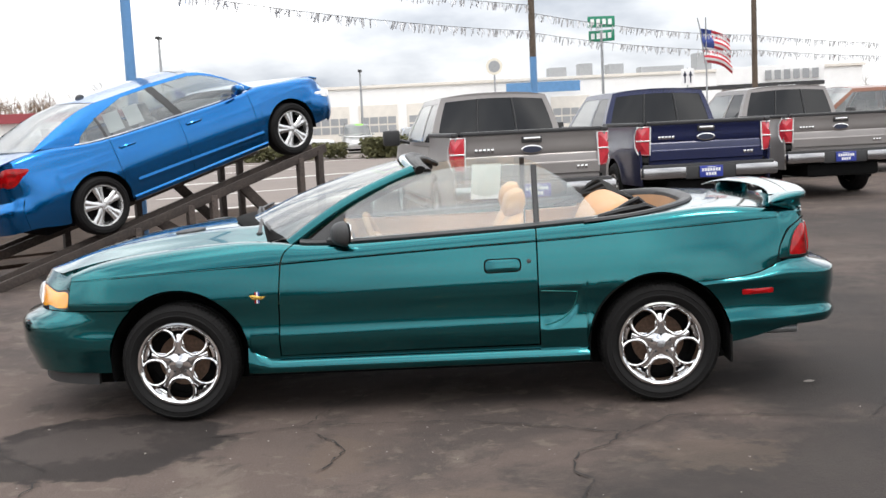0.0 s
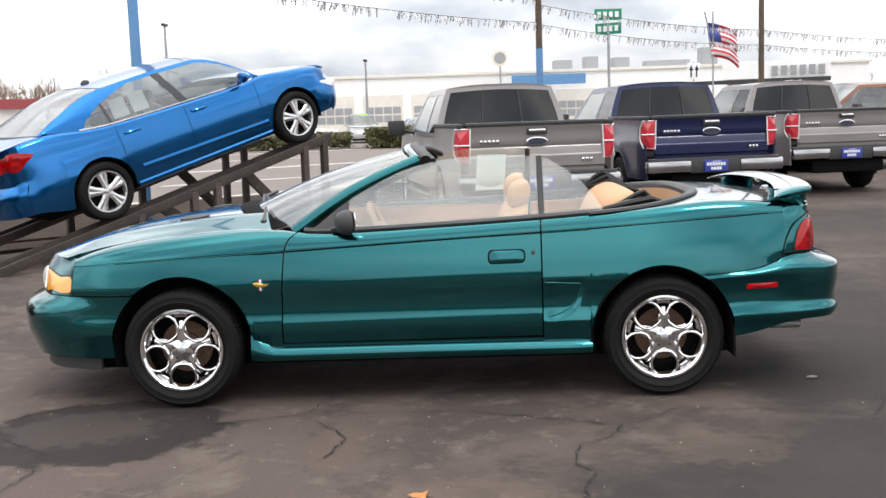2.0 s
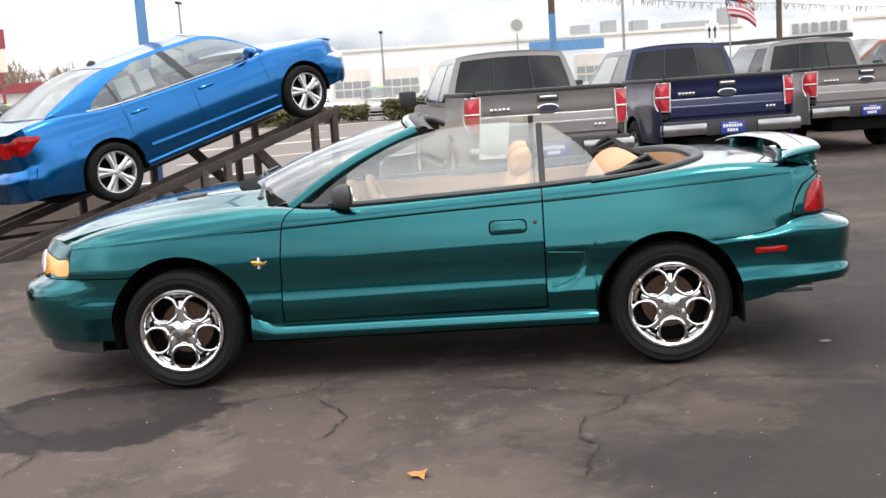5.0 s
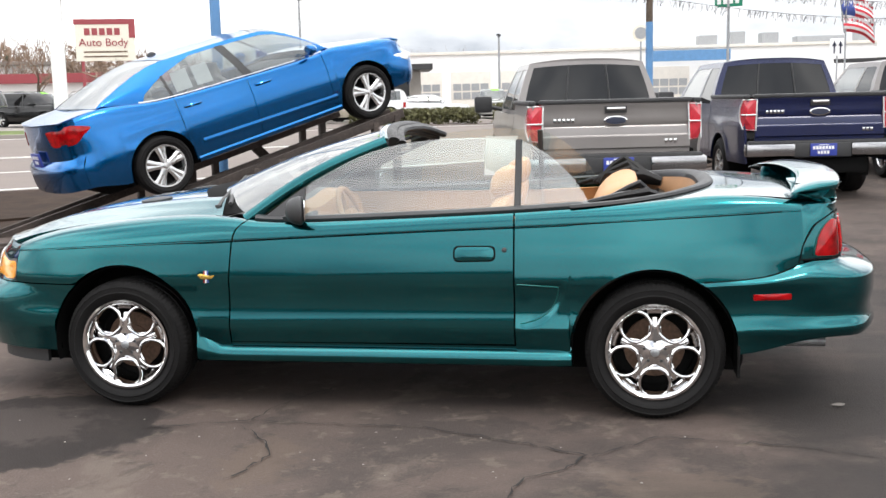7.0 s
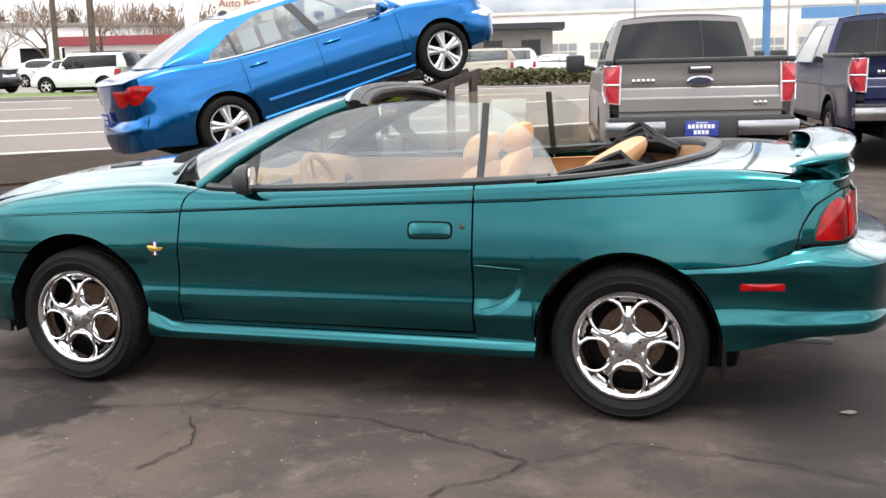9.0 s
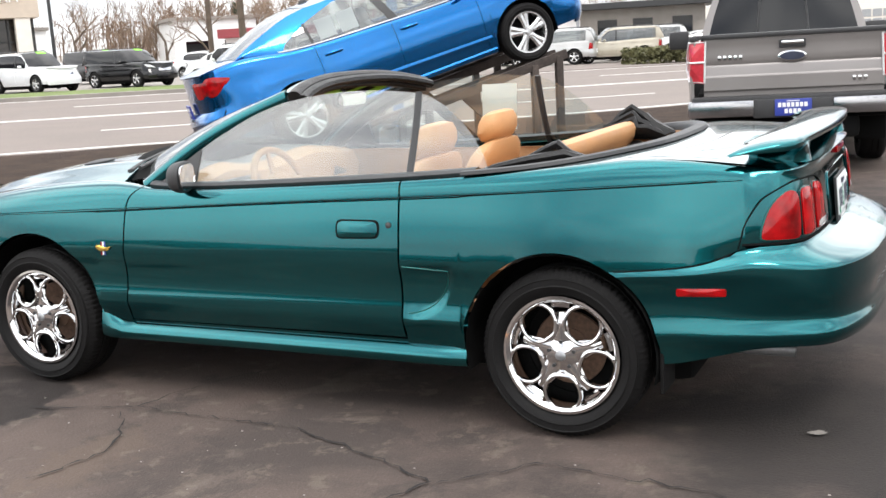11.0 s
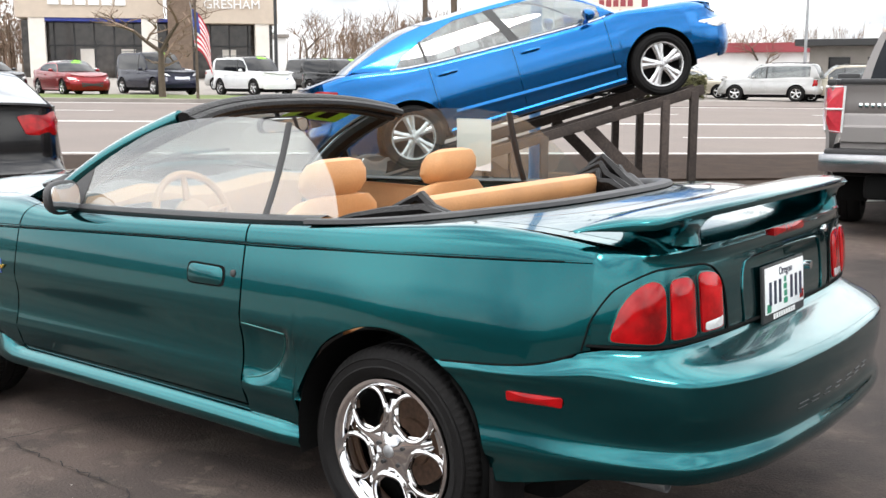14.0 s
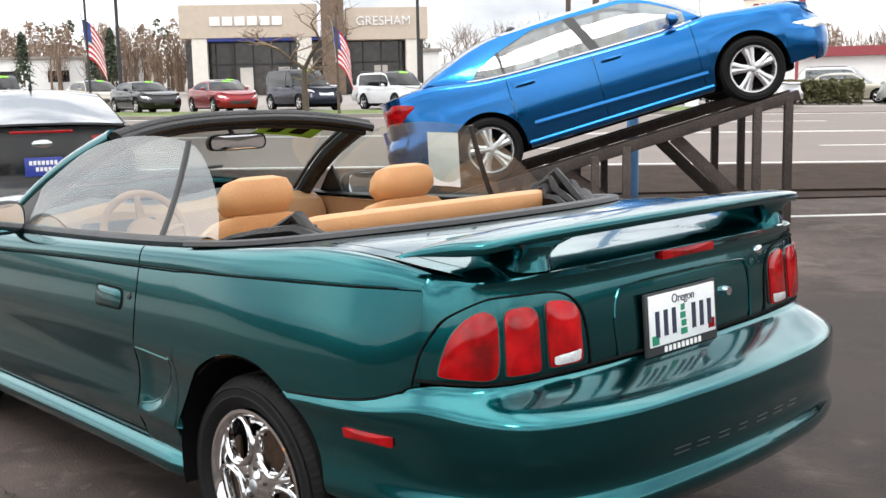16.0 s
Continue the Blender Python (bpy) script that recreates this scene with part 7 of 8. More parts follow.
# ---- street ----
mulch = strip("planting_strip", -70, 110, 9.2, 13.2, 0.05, MULCH, "dark brown bark mulch strip along the street", "ground", 1.5, wavy=0.25)
strip("lot_edge", -70, 110, 8.5, 9.4, 0.02, MULCH, "bare brown earth edge of the car lot", "ground", 3)
strip("street", -160, 220, 13.2, 36.2, 0.0, ROAD, "wide grey asphalt street with white lane lines", "road", 6)
for n in (14.0, 35.3):
    strip("edge_line", -160, 220, n, n + 0.16, 0.008, LINE, "worn white edge line painted on the street", "road marking", 6, thick=0.012)
for n in (23.4, 23.75):
    strip("centre_line", -160, 220, n, n + 0.12, 0.008, LINE, "worn pale centre line painted on the street", "road marking", 6, thick=0.012)
for n in (18.2, 29.4):
    for k in range(-8, 10):
        tagged(strip("lane_dash", k * 9.0, k * 9.0 + 4.2, n, n + 0.14, 0.008, LINE, "white painted lane dash on the street", "road marking", 6, "", thick=0.012), group="lane dashes")
strip("far_kerb", -160, 12, 36.2, 36.6, 0.13, CONC, "pale concrete kerb", "kerb", 6, thick=0.2)
strip("grass_verge", -160, 12, 36.6, 42.0, 0.10, GRASS_M, "mown green grass verge beside the street", "grass", 4, wavy=0.3)
strip("dealer_lot", -200, 250, 42.0, 120, 0.02, CONC, "pale asphalt car dealer lot across the street", "ground", 12)
strip("side_lot", 12, 220, 36.2, 42.0, 0.02, ROAD, "asphalt side street mouth", "road", 12)
# white stall line on the lot
strip("stall_line", 4.2, 12.0, 6.75, 6.87, 0.006, LINE, "worn white stall line on the asphalt", "road marking", 2, thick=0.008)

GLASS_L = glass("light_car_glass", (0.60, 0.64, 0.63), mirror=0.12, haze=0.10)
# ---- blue sedan on the display ramp ----
P0, P1 = Vector((-3.856, 5.48, 0.80)), Vector((-1.994, 7.321, 1.55))
F = (P1 - P0).normalized()
RT = Vector((F.y, -F.x, 0)).normalized()
UP = RT.cross(F).normalized()
bm_m = Matrix((-F, RT, UP)).transposed().to_4x4()
bm_m.translation = (P0 + P1) / 2 - RT * 0.80 - UP * 0.33
blue_car, blue_sh = closed_car("blue_sedan", "bright blue four-door sedan parked nose-up on a ramp", BLUE, bm_m, near=True, glass_m=GLASS_L, plate=PLATE_B, pillars=[0.10, 1.02, 1.34], taper=0.62, cuts_x=(-0.88, 0.13, 1.02), L=4.80, belt=0.97, hood_z=(0.67, 0.985), deck_zz=(1.12, 1.09), xa=-1.02, xrf=-0.20, xrr=0.92, xc=1.86, H=1.445)


def on_ramp(a, b, h):
    """A place in the sedan's own axes: a metres back, b to its right, h above its wheels' ground."""
    return bm_m @ Vector((a, b, h))


bm = bmesh.new()
rings = rings_patch(bm, lambda a, b, h: on_ramp(0.80 + a, b, 1.435 + h), rounded([(-0.06, -0.018), (0.05, -0.018), (0.05, 0.018), (-0.06, 0.012)], 0.01), 0.05, 3)
part("roof_antenna", bm, TRIM, blue_car, "black fin antenna").matrix_parent_inverse = bm_m.inverted()
ramp = empty("display_ramp", "dark weathered timber display ramp under a blue sedan", "ramp", None)
for b in (-0.80, 0.80):
    for db in (-0.15, 0.15):
        bm = bmesh.new()
        beam(bm, on_ramp(-1.72, b + db, -0.045), on_ramp(3.05, b + db, -0.055), 0.055, 0.105, 0.008, UP)
        part("rail", bm, WOOD, ramp)
    for a in (-1.62, -1.30, 0.05, 0.38, 1.10):
        for pp in (on_ramp(a, b + (0.15 if b > 0 else -0.15), -0.02),):
            if pp.z > 0.3:
                bm = bmesh.new()
                beam(bm, (pp.x, pp.y, 0.0), (pp.x, pp.y, pp.z - 0.02), 0.080, 0.080, 0.006, F)
                part("post", bm, WOOD, ramp)
    for a0, a1 in ((-1.30, -0.45), (0.05, 0.75)):
        bm = bmesh.new()
        p, q = on_ramp(a1, b, -0.10), on_ramp(a0, b, 0)
        beam(bm, p, (q.x, q.y, 0.12), 0.06, 0.125, 0.006)
        part("brace", bm, WOOD, ramp)
# low ladder-like run-up
run = empty("ramp_runup", "dark steel ladder-like run-up track lying on the ground", "ramp")
A0 = on_ramp(2.95, 0, 0)
D2 = Vector((-F.x, -F.y, 0)).normalized()
for b in (-0.80, 0.80):
    for db in (-0.16, 0.16):
        bm = bmesh.new()
        p = Vector((A0.x, A0.y, 0.06)) + RT * (b + db)
        beam(bm, p, p + D2 * 3.4 - Vector((0, 0, 0.03)), 0.05, 0.06, 0.004)
        part("side_rail", bm, WOOD, run)
    for k in range(14):
        bm = bmesh.new()
        p = Vector((A0.x, A0.y, 0.065)) + RT * b + D2 * (0.12 + k * 0.245)
        beam(bm, p - RT * 0.16, p + RT * 0.16, 0.045, 0.03, 0.003)
        part("rung", bm, WOOD, run)

# price sheets in the sedan's windows
for a0, b0, mm in ((0.42, 0.0, 1), (0.68, 0.0, 1)):
    bm = bmesh.new()
    grid(bm, lambda u, v: on_ramp(a0 + 0.20 * u, 0.63 - 0.06 * v, 1.02 + 0.22 * v), lin(0, 1, 3), lin(0, 1, 3), 0.001)
    tagged(part("price_sheet", bm, PAPER), "white price sheet inside a blue car's window", "paper")

# ---- pickups ----
for (x, y), h, col, lab in (((1.06, 6.55), 11, GREY_P, "warm grey metallic crew-cab pickup parked tail out"), ((3.66, 8.95), 9, NAVY_P, "dark navy blue crew-cab pickup parked tail out"), ((6.40, 11.45), 8, GREY_P, "grey metallic crew-cab pickup parked at the row's end")):
    pickup(lab, col, pose(x, y, 0, 0, 0, h))
suv = dict(style="suv", belt=1.02, hood_z=(0.95, 1.08), deck_zz=(1.08, 1.05), wheel=(0.37, 0.23), sill=0.36)
pickup("copper brown crew-cab pickup parked across the row's end", BROWN_P, pose(12.2, 19.1, 0, 0, 0, 100))

# ---- black hatch tail on the lot ----
hatch, hatch_sh = closed_car("black_sedan", "black four-door sedan with red tail lamps and dealer plate", BLACK_P, Matrix.Identity(4), near=True, L=4.5, W=1.82, H=1.50, wb=2.65, fo=0.9, xa=-0.9, xrf=-0.1, xrr=1.0, xc=1.86, belt=0.99, hood_z=(0.75, 0.98), deck_zz=(1.17, 1.165), plate=PLATE_B, glass_m=GLASS_S, pillars=[0.15, 1.05, 1.35], plate_z=0.84)
bm = bmesh.new()
grid(bm, lambda y, k: ((2.02, 2.12, 2.225, 2.23, 2.12)[k] - 0.10 * abs(y / 0.7) ** 3, y, (1.185, 1.200, 1.212, 1.194, 1.170)[k] - 0.03 * abs(y / 0.7) ** 3), lin(-0.70, 0.70, 17), range(5))
part("trunk_spoiler", bm, BLACK_P, hatch, "black lip spoiler")
bm = bmesh.new()
box(bm, (2.165, -0.26, 1.125), (2.205, 0.26, 1.150), 0.008)
part("high_brake_lamp", bm, RED_L, hatch, "dark red brake strip")
bm = bmesh.new()
rings_patch(bm, lambda a, b, h: (2.205 + h, a, b), [(0.085 * math.cos(q), 1.035 + 0.034 * math.sin(q)) for q in lin(0, 2 * math.pi * 19 / 20, 20)], 0.012, 2, 0.03)
part("oval_badge", bm, CHROME, hatch, "chrome oval badge")
bm = bmesh.new()
rings_patch(bm, lambda a, b, h: (2.262 + h, a, b), rounded([(-0.52, 0.27), (0.52, 0.27), (0.60, 0.40), (-0.60, 0.40)], 0.04), 0.008, 2, 0.03)
part("bumper_insert", bm, TRIM, hatch, "matt black lower bumper insert")
for sg in (1, -1):
    bm = bmesh.new()
    box(bm, (2.13, sg * 0.60, 0.36), (2.17, sg * 0.72, 0.40), 0.008)
    part("bumper_reflector", bm, RED_L, hatch, "red bumper reflector")
bm = bmesh.new()
tube(bm, [(1.0, 0, 1.50), (1.06, 0, 1.56), (1.10, 0, 1.66)], [0.02, 0.008, 0.004], 6)
part("roof_antenna", bm, TRIM, hatch, "black roof antenna")
hatch.matrix_world = pose(-7.363, 2.164, 0, 0, 0, 340)


# plain unseen walls added behind the viewer, to darken what the car paint reflects
BACK_M = mat("plain_dark_wall", (0.07, 0.062, 0.056), 0.85, 0, 0.2, 0.6)
for nm, lo, hi in (("unseen_wall_south", (-66, -24, 0), (34, -23.7, 1.5)), ("unseen_wall_west", (-66, -23.6, 0), (-65.7, -4, 3.2)), ("unseen_wall_east", (33.7, -23.6, 0), (34, 40, 1.5))):
    bm = bmesh.new()
    box(bm, lo, hi, 0.05)
    tagged(part(nm, bm, BACK_M, None, "", False), "plain brown wall added unseen to darken car reflections", "wall", kind="structure")


# ---- across the street ----
lot_row = dict(glass_m=GLASS_D, sign=True, group="cars on the dealer lot")
sedan_s = dict(style="coupe", L=4.7, W=1.88, H=1.40, wb=2.72, fo=0.95, xa=-0.75, xrf=0.05, xrr=0.85, xc=1.7, hood_z=(0.78, 0.98), deck_zz=(1.08, 1.06), belt=0.98, wheel=(0.34, 0.23))
suv_s = dict(style="suv", belt=1.05, hood_z=(0.98, 1.10), deck_zz=(1.10, 1.06), wheel=(0.37, 0.23), sill=0.36, xa=-0.85, xrf=-0.15, xrr=2.0, xc=2.4, rail=True)
closed_car("black_coupe", "black sports coupe with lime price figures on a dealer lot", BLACK_P, parked(-39.6, 20.9, -8), **sedan_s, **lot_row)
closed_car("red_coupe", "red sports coupe parked facing the grass verge", RED_P, parked(-37.2, 23.3, -12), **sedan_s, **lot_row)
closed_car("navy_suv", "dark navy sport utility car with chrome grille and price figures", NAVY_D, parked(-36.3, 27.0, -10), L=4.85, W=1.93, H=1.86, wb=2.95, **suv_s, **lot_row)
closed_car("white_suv", "white sport utility car with lime figures on its windscreen", WHITE_P, parked(-33.2, 29.9, -10), L=4.75, W=1.87, H=1.72, wb=2.78, **suv_s, **lot_row)
closed_car("black_suv", "black sport utility car parked behind the verge", BLACK_P, parked(-31.0, 33.4, -8), L=4.7, W=1.87, H=1.68, wb=2.78, **suv_s, **lot_row)
closed_car("white_jeep", "boxy white sport utility car parked side-on across the street", WHITE_P, parked(-25.4, 33.5, 185), L=4.3, W=1.75, H=1.68, wb=2.6, style="suv", belt=1.02, hood_z=(0.98, 1.06), deck_zz=(1.08, 1.06), wheel=(0.36, 0.22), sill=0.36, xa=-0.75, xrf=-0.25, xrr=2.05, xc=2.25, rail=True, group="cars on the dealer lot")
rows = [(-43.5, 27.5, SILVER_P, 0), (-41.5, 31.0, WHITE_P, 1), (-39.5, 35.0, SILVER_P, 0), (-37.0, 38.0, BLACK_P, 1), (-46.5, 22.0, TAN_P, 0), (-49.0, 18.0, SILVER_P, 0), (-44.5, 16.5, WHITE_P, 1), (-33.0, 42.0, WHITE_P, 0), (-29.5, 39.5, SILVER_P, 0), (-27.0, 43.0, BLACK_P, 1), (-21.5, 40.5, SILVER_P, 1), (-47.5, 12.5, BLACK_P, 0)]
for k, (x, y, pm, kind) in enumerate(rows):
    nm = {0: "parked_sedan", 1: "parked_wagon"}[kind]
    col = {SILVER_P: "silver", WHITE_P: "white", BLACK_P: "black", TAN_P: "tan"}[pm]
    lab = col + (" sedan" if kind == 0 else " wagon") + " parked in the dealer lot's back row"
    if kind == 0:
        closed_car(nm, lab, pm, parked(x, y, -10 + 5 * (k % 3)), xa=-0.85, xrf=0.0, xrr=1.0, xc=1.8, **lot_row)
    else:
        closed_car(nm, lab, pm, parked(x, y, -14 + 6 * (k % 3)), L=4.7, H=1.7, wb=2.75, **suv_s, **lot_row)
# cars in front of the far buildings, by the hedge
for k, (x, y, h, pm, kind) in enumerate([(-9.7, 55.0, 20, WHITE_P, 0), (-6.5, 58, -82, SILVER_P, 1), (-3.2, 60, -80, BLUE, 0), (-13.0, 52.5, 200, WHITE_P, 1), (-16.2, 47.0, 190, SILVER_P, 1), (-13.4, 49.0, 200, TAN_P, 1), (-20.5, 48.0, 15, TAN_P, 0), (-23.5, 53.5, 20, WHITE_P, 1)]):
    col = {SILVER_P: "silver", WHITE_P: "white", BLUE: "blue", TAN_P: "tan"}[pm]
    closed_car("far_sedan" if kind == 0 else "far_wagon", col + (" sedan" if kind == 0 else " wagon") + " parked far off beyond the street", pm, parked(x, y, h), **(dict(xa=-0.85, xrf=0.0, xrr=1.0, xc=1.8) if kind == 0 else dict(L=4.8, H=1.75, wb=2.8, **suv_s)), glass_m=GLASS_B, sign=h < 0, group="far parked cars")


def text(name, body, size, m, material, parent, extrude=0.05):
    cu = bpy.data.curves.new(name, "FONT")
    cu.body, cu.size, cu.extrude, cu.align_x, cu.align_y = body, size, extrude, "CENTER", "CENTER"
    cu.materials.append(material)
    ob = new(name, cu)
    ob.parent = parent
    ob.matrix_local = m
    return ob


def wall_box(name, lo, hi, material, parent, label="", bevel=0.02):
    bm = bmesh.new()
    box(bm, lo, hi, bevel)
    return part(name, bm, material, parent, label, False)


# showroom: local x along the front, y away from the street, z up
show = empty("car_showroom", "cream stucco car showroom with dark shopfront glass and stone pylon", "building")
Wd, Ht = 19.8, 7.2
wall_box("parapet", (0, -0.6, Ht - 2.6), (10.9, 14, Ht), STUCCO, show, "cream stucco parapet")
wall_box("parapet", (13.2, -0.6, Ht - 2.9), (19.8, 14, Ht - 0.35), STUCCO, show, "cream stucco parapet")
wall_box("stone_pylon", (11.2, -1.4, 0), (13.0, 0.6, Ht + 3.5), MASON, show, "brown stone pylon")
for x0, x1 in ((0.9, 2.1), (9.2, 10.4), (18.0, 19.1)):
    wall_box("column", (x0, -0.5, 0), (x1, 0.5, Ht - 2.6), STUCCO_L, show, "pale column")
wall_box("back_wall", (0.2, 1.6, 0), (19.6, 13.5, Ht - 2.7), SHOP_G, show, "dark shopfront glass")
for x in lin(2.6, 17.6, 11):
    wall_box("mullion", (x - 0.05, 1.45, 0), (x + 0.05, 1.62, Ht - 2.7), TRIM, show, "", 0.0)
wall_box("transom", (2.1, 1.44, 2.5), (18.0, 1.61, 2.62), TRIM, show, "", 0.0)
wall_box("fascia_stripe", (1.5, -0.45, Ht - 2.85), (18.6, 1.5, Ht - 2.6), PLATE_B, show, "blue fascia stripe")
for k in range(6):
    wall_box("sign_bar", (2.4 + k * 0.98, -0.72, Ht - 1.65), (3.2 + k * 0.98, -0.58, Ht - 0.95), WHITE, show, "white sign letter bar", 0.03)
text("sign_word", "GRESHAM", 1.0, pose(16.2, -0.68, Ht - 1.45, 90, 0, 0), WHITE, show)
# pale boxes before the glass, coloured as lit interior without a lamp
for x, z in ((4.5, 0.3), (7.6, 0.3), (15.5, 0.3)):
    wall_box("lit_panel", (x, 1.5, z), (x + 1.1, 1.585, z + 2.0), STUCCO_L, show, "pale panel painted as lit interior", 0.0)
d = Vector((-61.9 + 73.7, 58.6 - 42.7, 0)).normalized()
show.matrix_world = pose(-73.7, 42.7, 1.2, 0, 0, math.degrees(math.atan2(d.y, d.x)))

# long white workshop with bay doors
shop = empty("white_workshop", "long white workshop building with glazed bay doors", "building")
wall_box("wall", (-20, 0, 0), (40, 14, 5.0), WALL_W, shop, "white painted wall")
wall_box("roof_edge", (-20.2, -0.2, 5.0), (40.2, 14.2, 5.25), STUCCO_L, shop, "pale roof edge")
for k in range(9):
    x = -18.5 + k * 4.3
    wall_box("bay_door", (x, -0.08, 0), (x + 3.5, 0.02, 3.5), STUCCO_L, shop, "pale bay door")
    for i in range(4):
        for j in range(2):
            wall_box("door_pane", (x + 0.2 + i * 0.8, -0.12, 1.1 + j * 0.75), (x + 0.9 + i * 0.8, -0.07, 1.7 + j * 0.75), STEEL, shop, "", 0.0)
for x, y, w, h in ((12.0, 3, 1.6, 1.0), (15.0, 4, 1.2, 1.3), (17.5, 3, 1.4, 1.1), (20.5, 3, 4.0, 0.7), (26.0, 4, 1.4, 1.8)):
    wall_box("roof_unit", (x, y, 5.2), (x + w, y + 2, 5.2 + h), STEEL, shop, "grey roof unit")
shop.matrix_world = pose(-4.0, 90.0, 0, 0, 0, 4)
hall = empty("pale_showroom", "pale showroom block with white fascia and dark eave", "building")
wall_box("wall", (0, 0, 0), (6.6, 10, 3.2), WALL_W, hall, "white wall")
wall_box("fascia", (-0.3, -0.8, 3.3), (6.9, 10, 4.5), WALL_W, hall, "white fascia")
wall_box("eave", (-3.0, -0.9, 3.02), (6.9, 0.2, 3.28), TRIM, hall, "dark eave")
for k in range(3):
    wall_box("shop_window", (0.4 + k * 2.1, -0.05, 0.4), (2.2 + k * 2.1, 0.03, 2.9), GLASS_D, hall, "dark shop window", 0.0)
for k in range(6):
    wall_box("sign_bar", (3.0 + k * 0.62, -0.95, 3.5), (3.42 + k * 0.62, -0.78, 4.15), STEEL, hall, "grey sign letter bar", 0.0)
hall.matrix_world = pose(18.3, 71.5, 0, 0, 0, -15)
# round sign on a post, blue fascia
rs = empty("round_sign", "round pale sign disc on a tall post", "sign")
bm = bmesh.new()
rod(bm, (0, 0, 0), (0, 0, 5.6), 0.10, 0.08, 10)
part("post", bm, STEEL, rs)
bm = bmesh.new()
rod(bm, (0, -0.12, 6.3), (0, 0.12, 6.3), 0.72, 0.72, 28)
part("disc", bm, CREAM, rs)
bm = bmesh.new()
rod(bm, (0, -0.14, 6.3), (0, -0.11, 6.3), 0.5, 0.5, 24)
part("disc_mark", bm, STEEL, rs)
rs.matrix_world = pose(2.6, 88.5, 0)
fb = empty("blue_fascia_sign", "long blue fascia sign on a white wall", "sign")
wall_box("panel", (0, 0, 0), (6.5, 0.15, 0.9), POLE_B, fb)
fb.matrix_world = pose(3.6, 89.0, 3.9, 0, 0, 3)

# grey house with deep eaves, long low building with a maroon roof edge
house = empty("grey_house", "small grey house with dark wide eaves", "house")
wall_box("wall", (0, 0, 0), (7, 6, 2.8), CONC, house, "grey plastered wall")
wall_box("roof", (-0.7, -0.8, 2.8), (7.7, 6.8, 3.15), TRIM, house, "dark flat roof")
for x in (1.0, 3.0, 5.2):
    wall_box("window", (x, -0.05, 0.9), (x + 1.1, 0.03, 2.2), GLASS_D, house, "dark window", 0.0)
wall_box("chimney", (2.5, 2.5, 3.1), (3.4, 3.4, 4.0), WALL_W, house)
house.matrix_world = pose(-17.5, 56.0, 0.2, 0, 0, 12)
barn = empty("low_hall", "long low white hall with a maroon roof edge", "building")
wall_box("wall", (0, 0, 0), (34, 8, 2.4), WALL_W, barn, "white wall")
wall_box("roof_edge", (-0.5, -0.5, 2.4), (34.5, 8.5, 3.1), SIGN_R, barn, "maroon roof edge")
barn.matrix_world = pose(-50.0, 66.0, 0.7, 0, 0, 22)
for nm, x, y, L_, h_, rot in (("far_shed", -118, 34, 26, 3.4, 55), ("far_shed", -96, 62, 22, 3.8, 50), ("far_shed", -60, 72, 18, 4.0, 50)):
    sd_ = empty(nm, "far pale shed with a flat roof", "building")
    wall_box("wall", (0, 0, 0), (L_, 8, h_), WALL_W, sd_)
    wall_box("roof", (-0.3, -0.3, h_), (L_ + 0.3, 8.3, h_ + 0.3), CONC, sd_)
    for k in range(5):
        wall_box("window", (1 + k * L_ / 5.2, -0.05, 1.0), (3.2 + k * L_ / 5.2, 0.03, 2.2), GLASS_D, sd_, "", 0.0)
    sd_.matrix_world = pose(x, y, ground_z(x), 0, 0, rot)

# ---- poles, signs, flags ----
def pole(name, label, x, y, h, r0, r1, material, z=None, category="pole", arm=None):
    ob = empty(name, label, category)
    bm = bmesh.new()
    rod(bm, (0, 0, 0), (0, 0, h), r0, r1, 14)
    part("shaft", bm, material, ob)
    bm = bmesh.new()
    box(bm, (-0.16, -0.16, 0), (0.16, 0.16, 0.03), 0.005)
    part("base_plate", bm, STEEL, ob)
    if arm:
        bm = bmesh.new()
        box(bm, (-0.1, -0.35, h), (0.1, 0.35, h + 0.14), 0.03)
        part("lamp_head", bm, TRIM, ob)
    ob.matrix_world = pose(x, y, ground_z(x) if z is None else z)
    return ob


pole("lamp_pole", "tall blue painted steel lamp pole beside a display ramp", -4.35, 8.55, 9.0, 0.075, 0.065, POLE_B, 0)
p2 = pole("lamp_pole", "tall pole, blue below and weathered brown above", 1.62, 15.1, 2.75, 0.07, 0.07, POLE_B, 0)
bm = bmesh.new()
rod(bm, (0, 0, 2.75), (0, 0, 9), 0.065, 0.05, 12)
part("upper_shaft", bm, BARK, p2, "weathered brown upper shaft")
pole("utility_pole", "slim grey-brown pole behind a row of pickups", 7.0, 19.1, 9.0, 0.07, 0.05, BARK, 0)
for x, y, h, lab in ((-42.5, 21.3, 10, "tall dark lamp pole on the dealer lot"), (-47.5, 12.0, 10, "tall dark lamp pole by the far lot"), (-35.0, 33.0, 10, "tall dark lamp pole beside white cars"), (-16.0, 51.1, 6.5, "lamp pole far off beyond the street"), (-6.5, 62, 5.0, "lamp pole before the white workshop")):
    # far poles get pale steel, a colour standing in for the sky's glare
    pole("lot_lamp", lab, x, y, h, 0.09, 0.06, STEEL if y > 50 else TRIM, None, "lamp post", True)
pole("power_pole", "brown wooden power pole", -27.0, 36.5, 10, 0.16, 0.13, BARK)
pole("power_pole", "brown wooden power pole", -31.5, 40.0, 11, 0.14, 0.11, BARK)

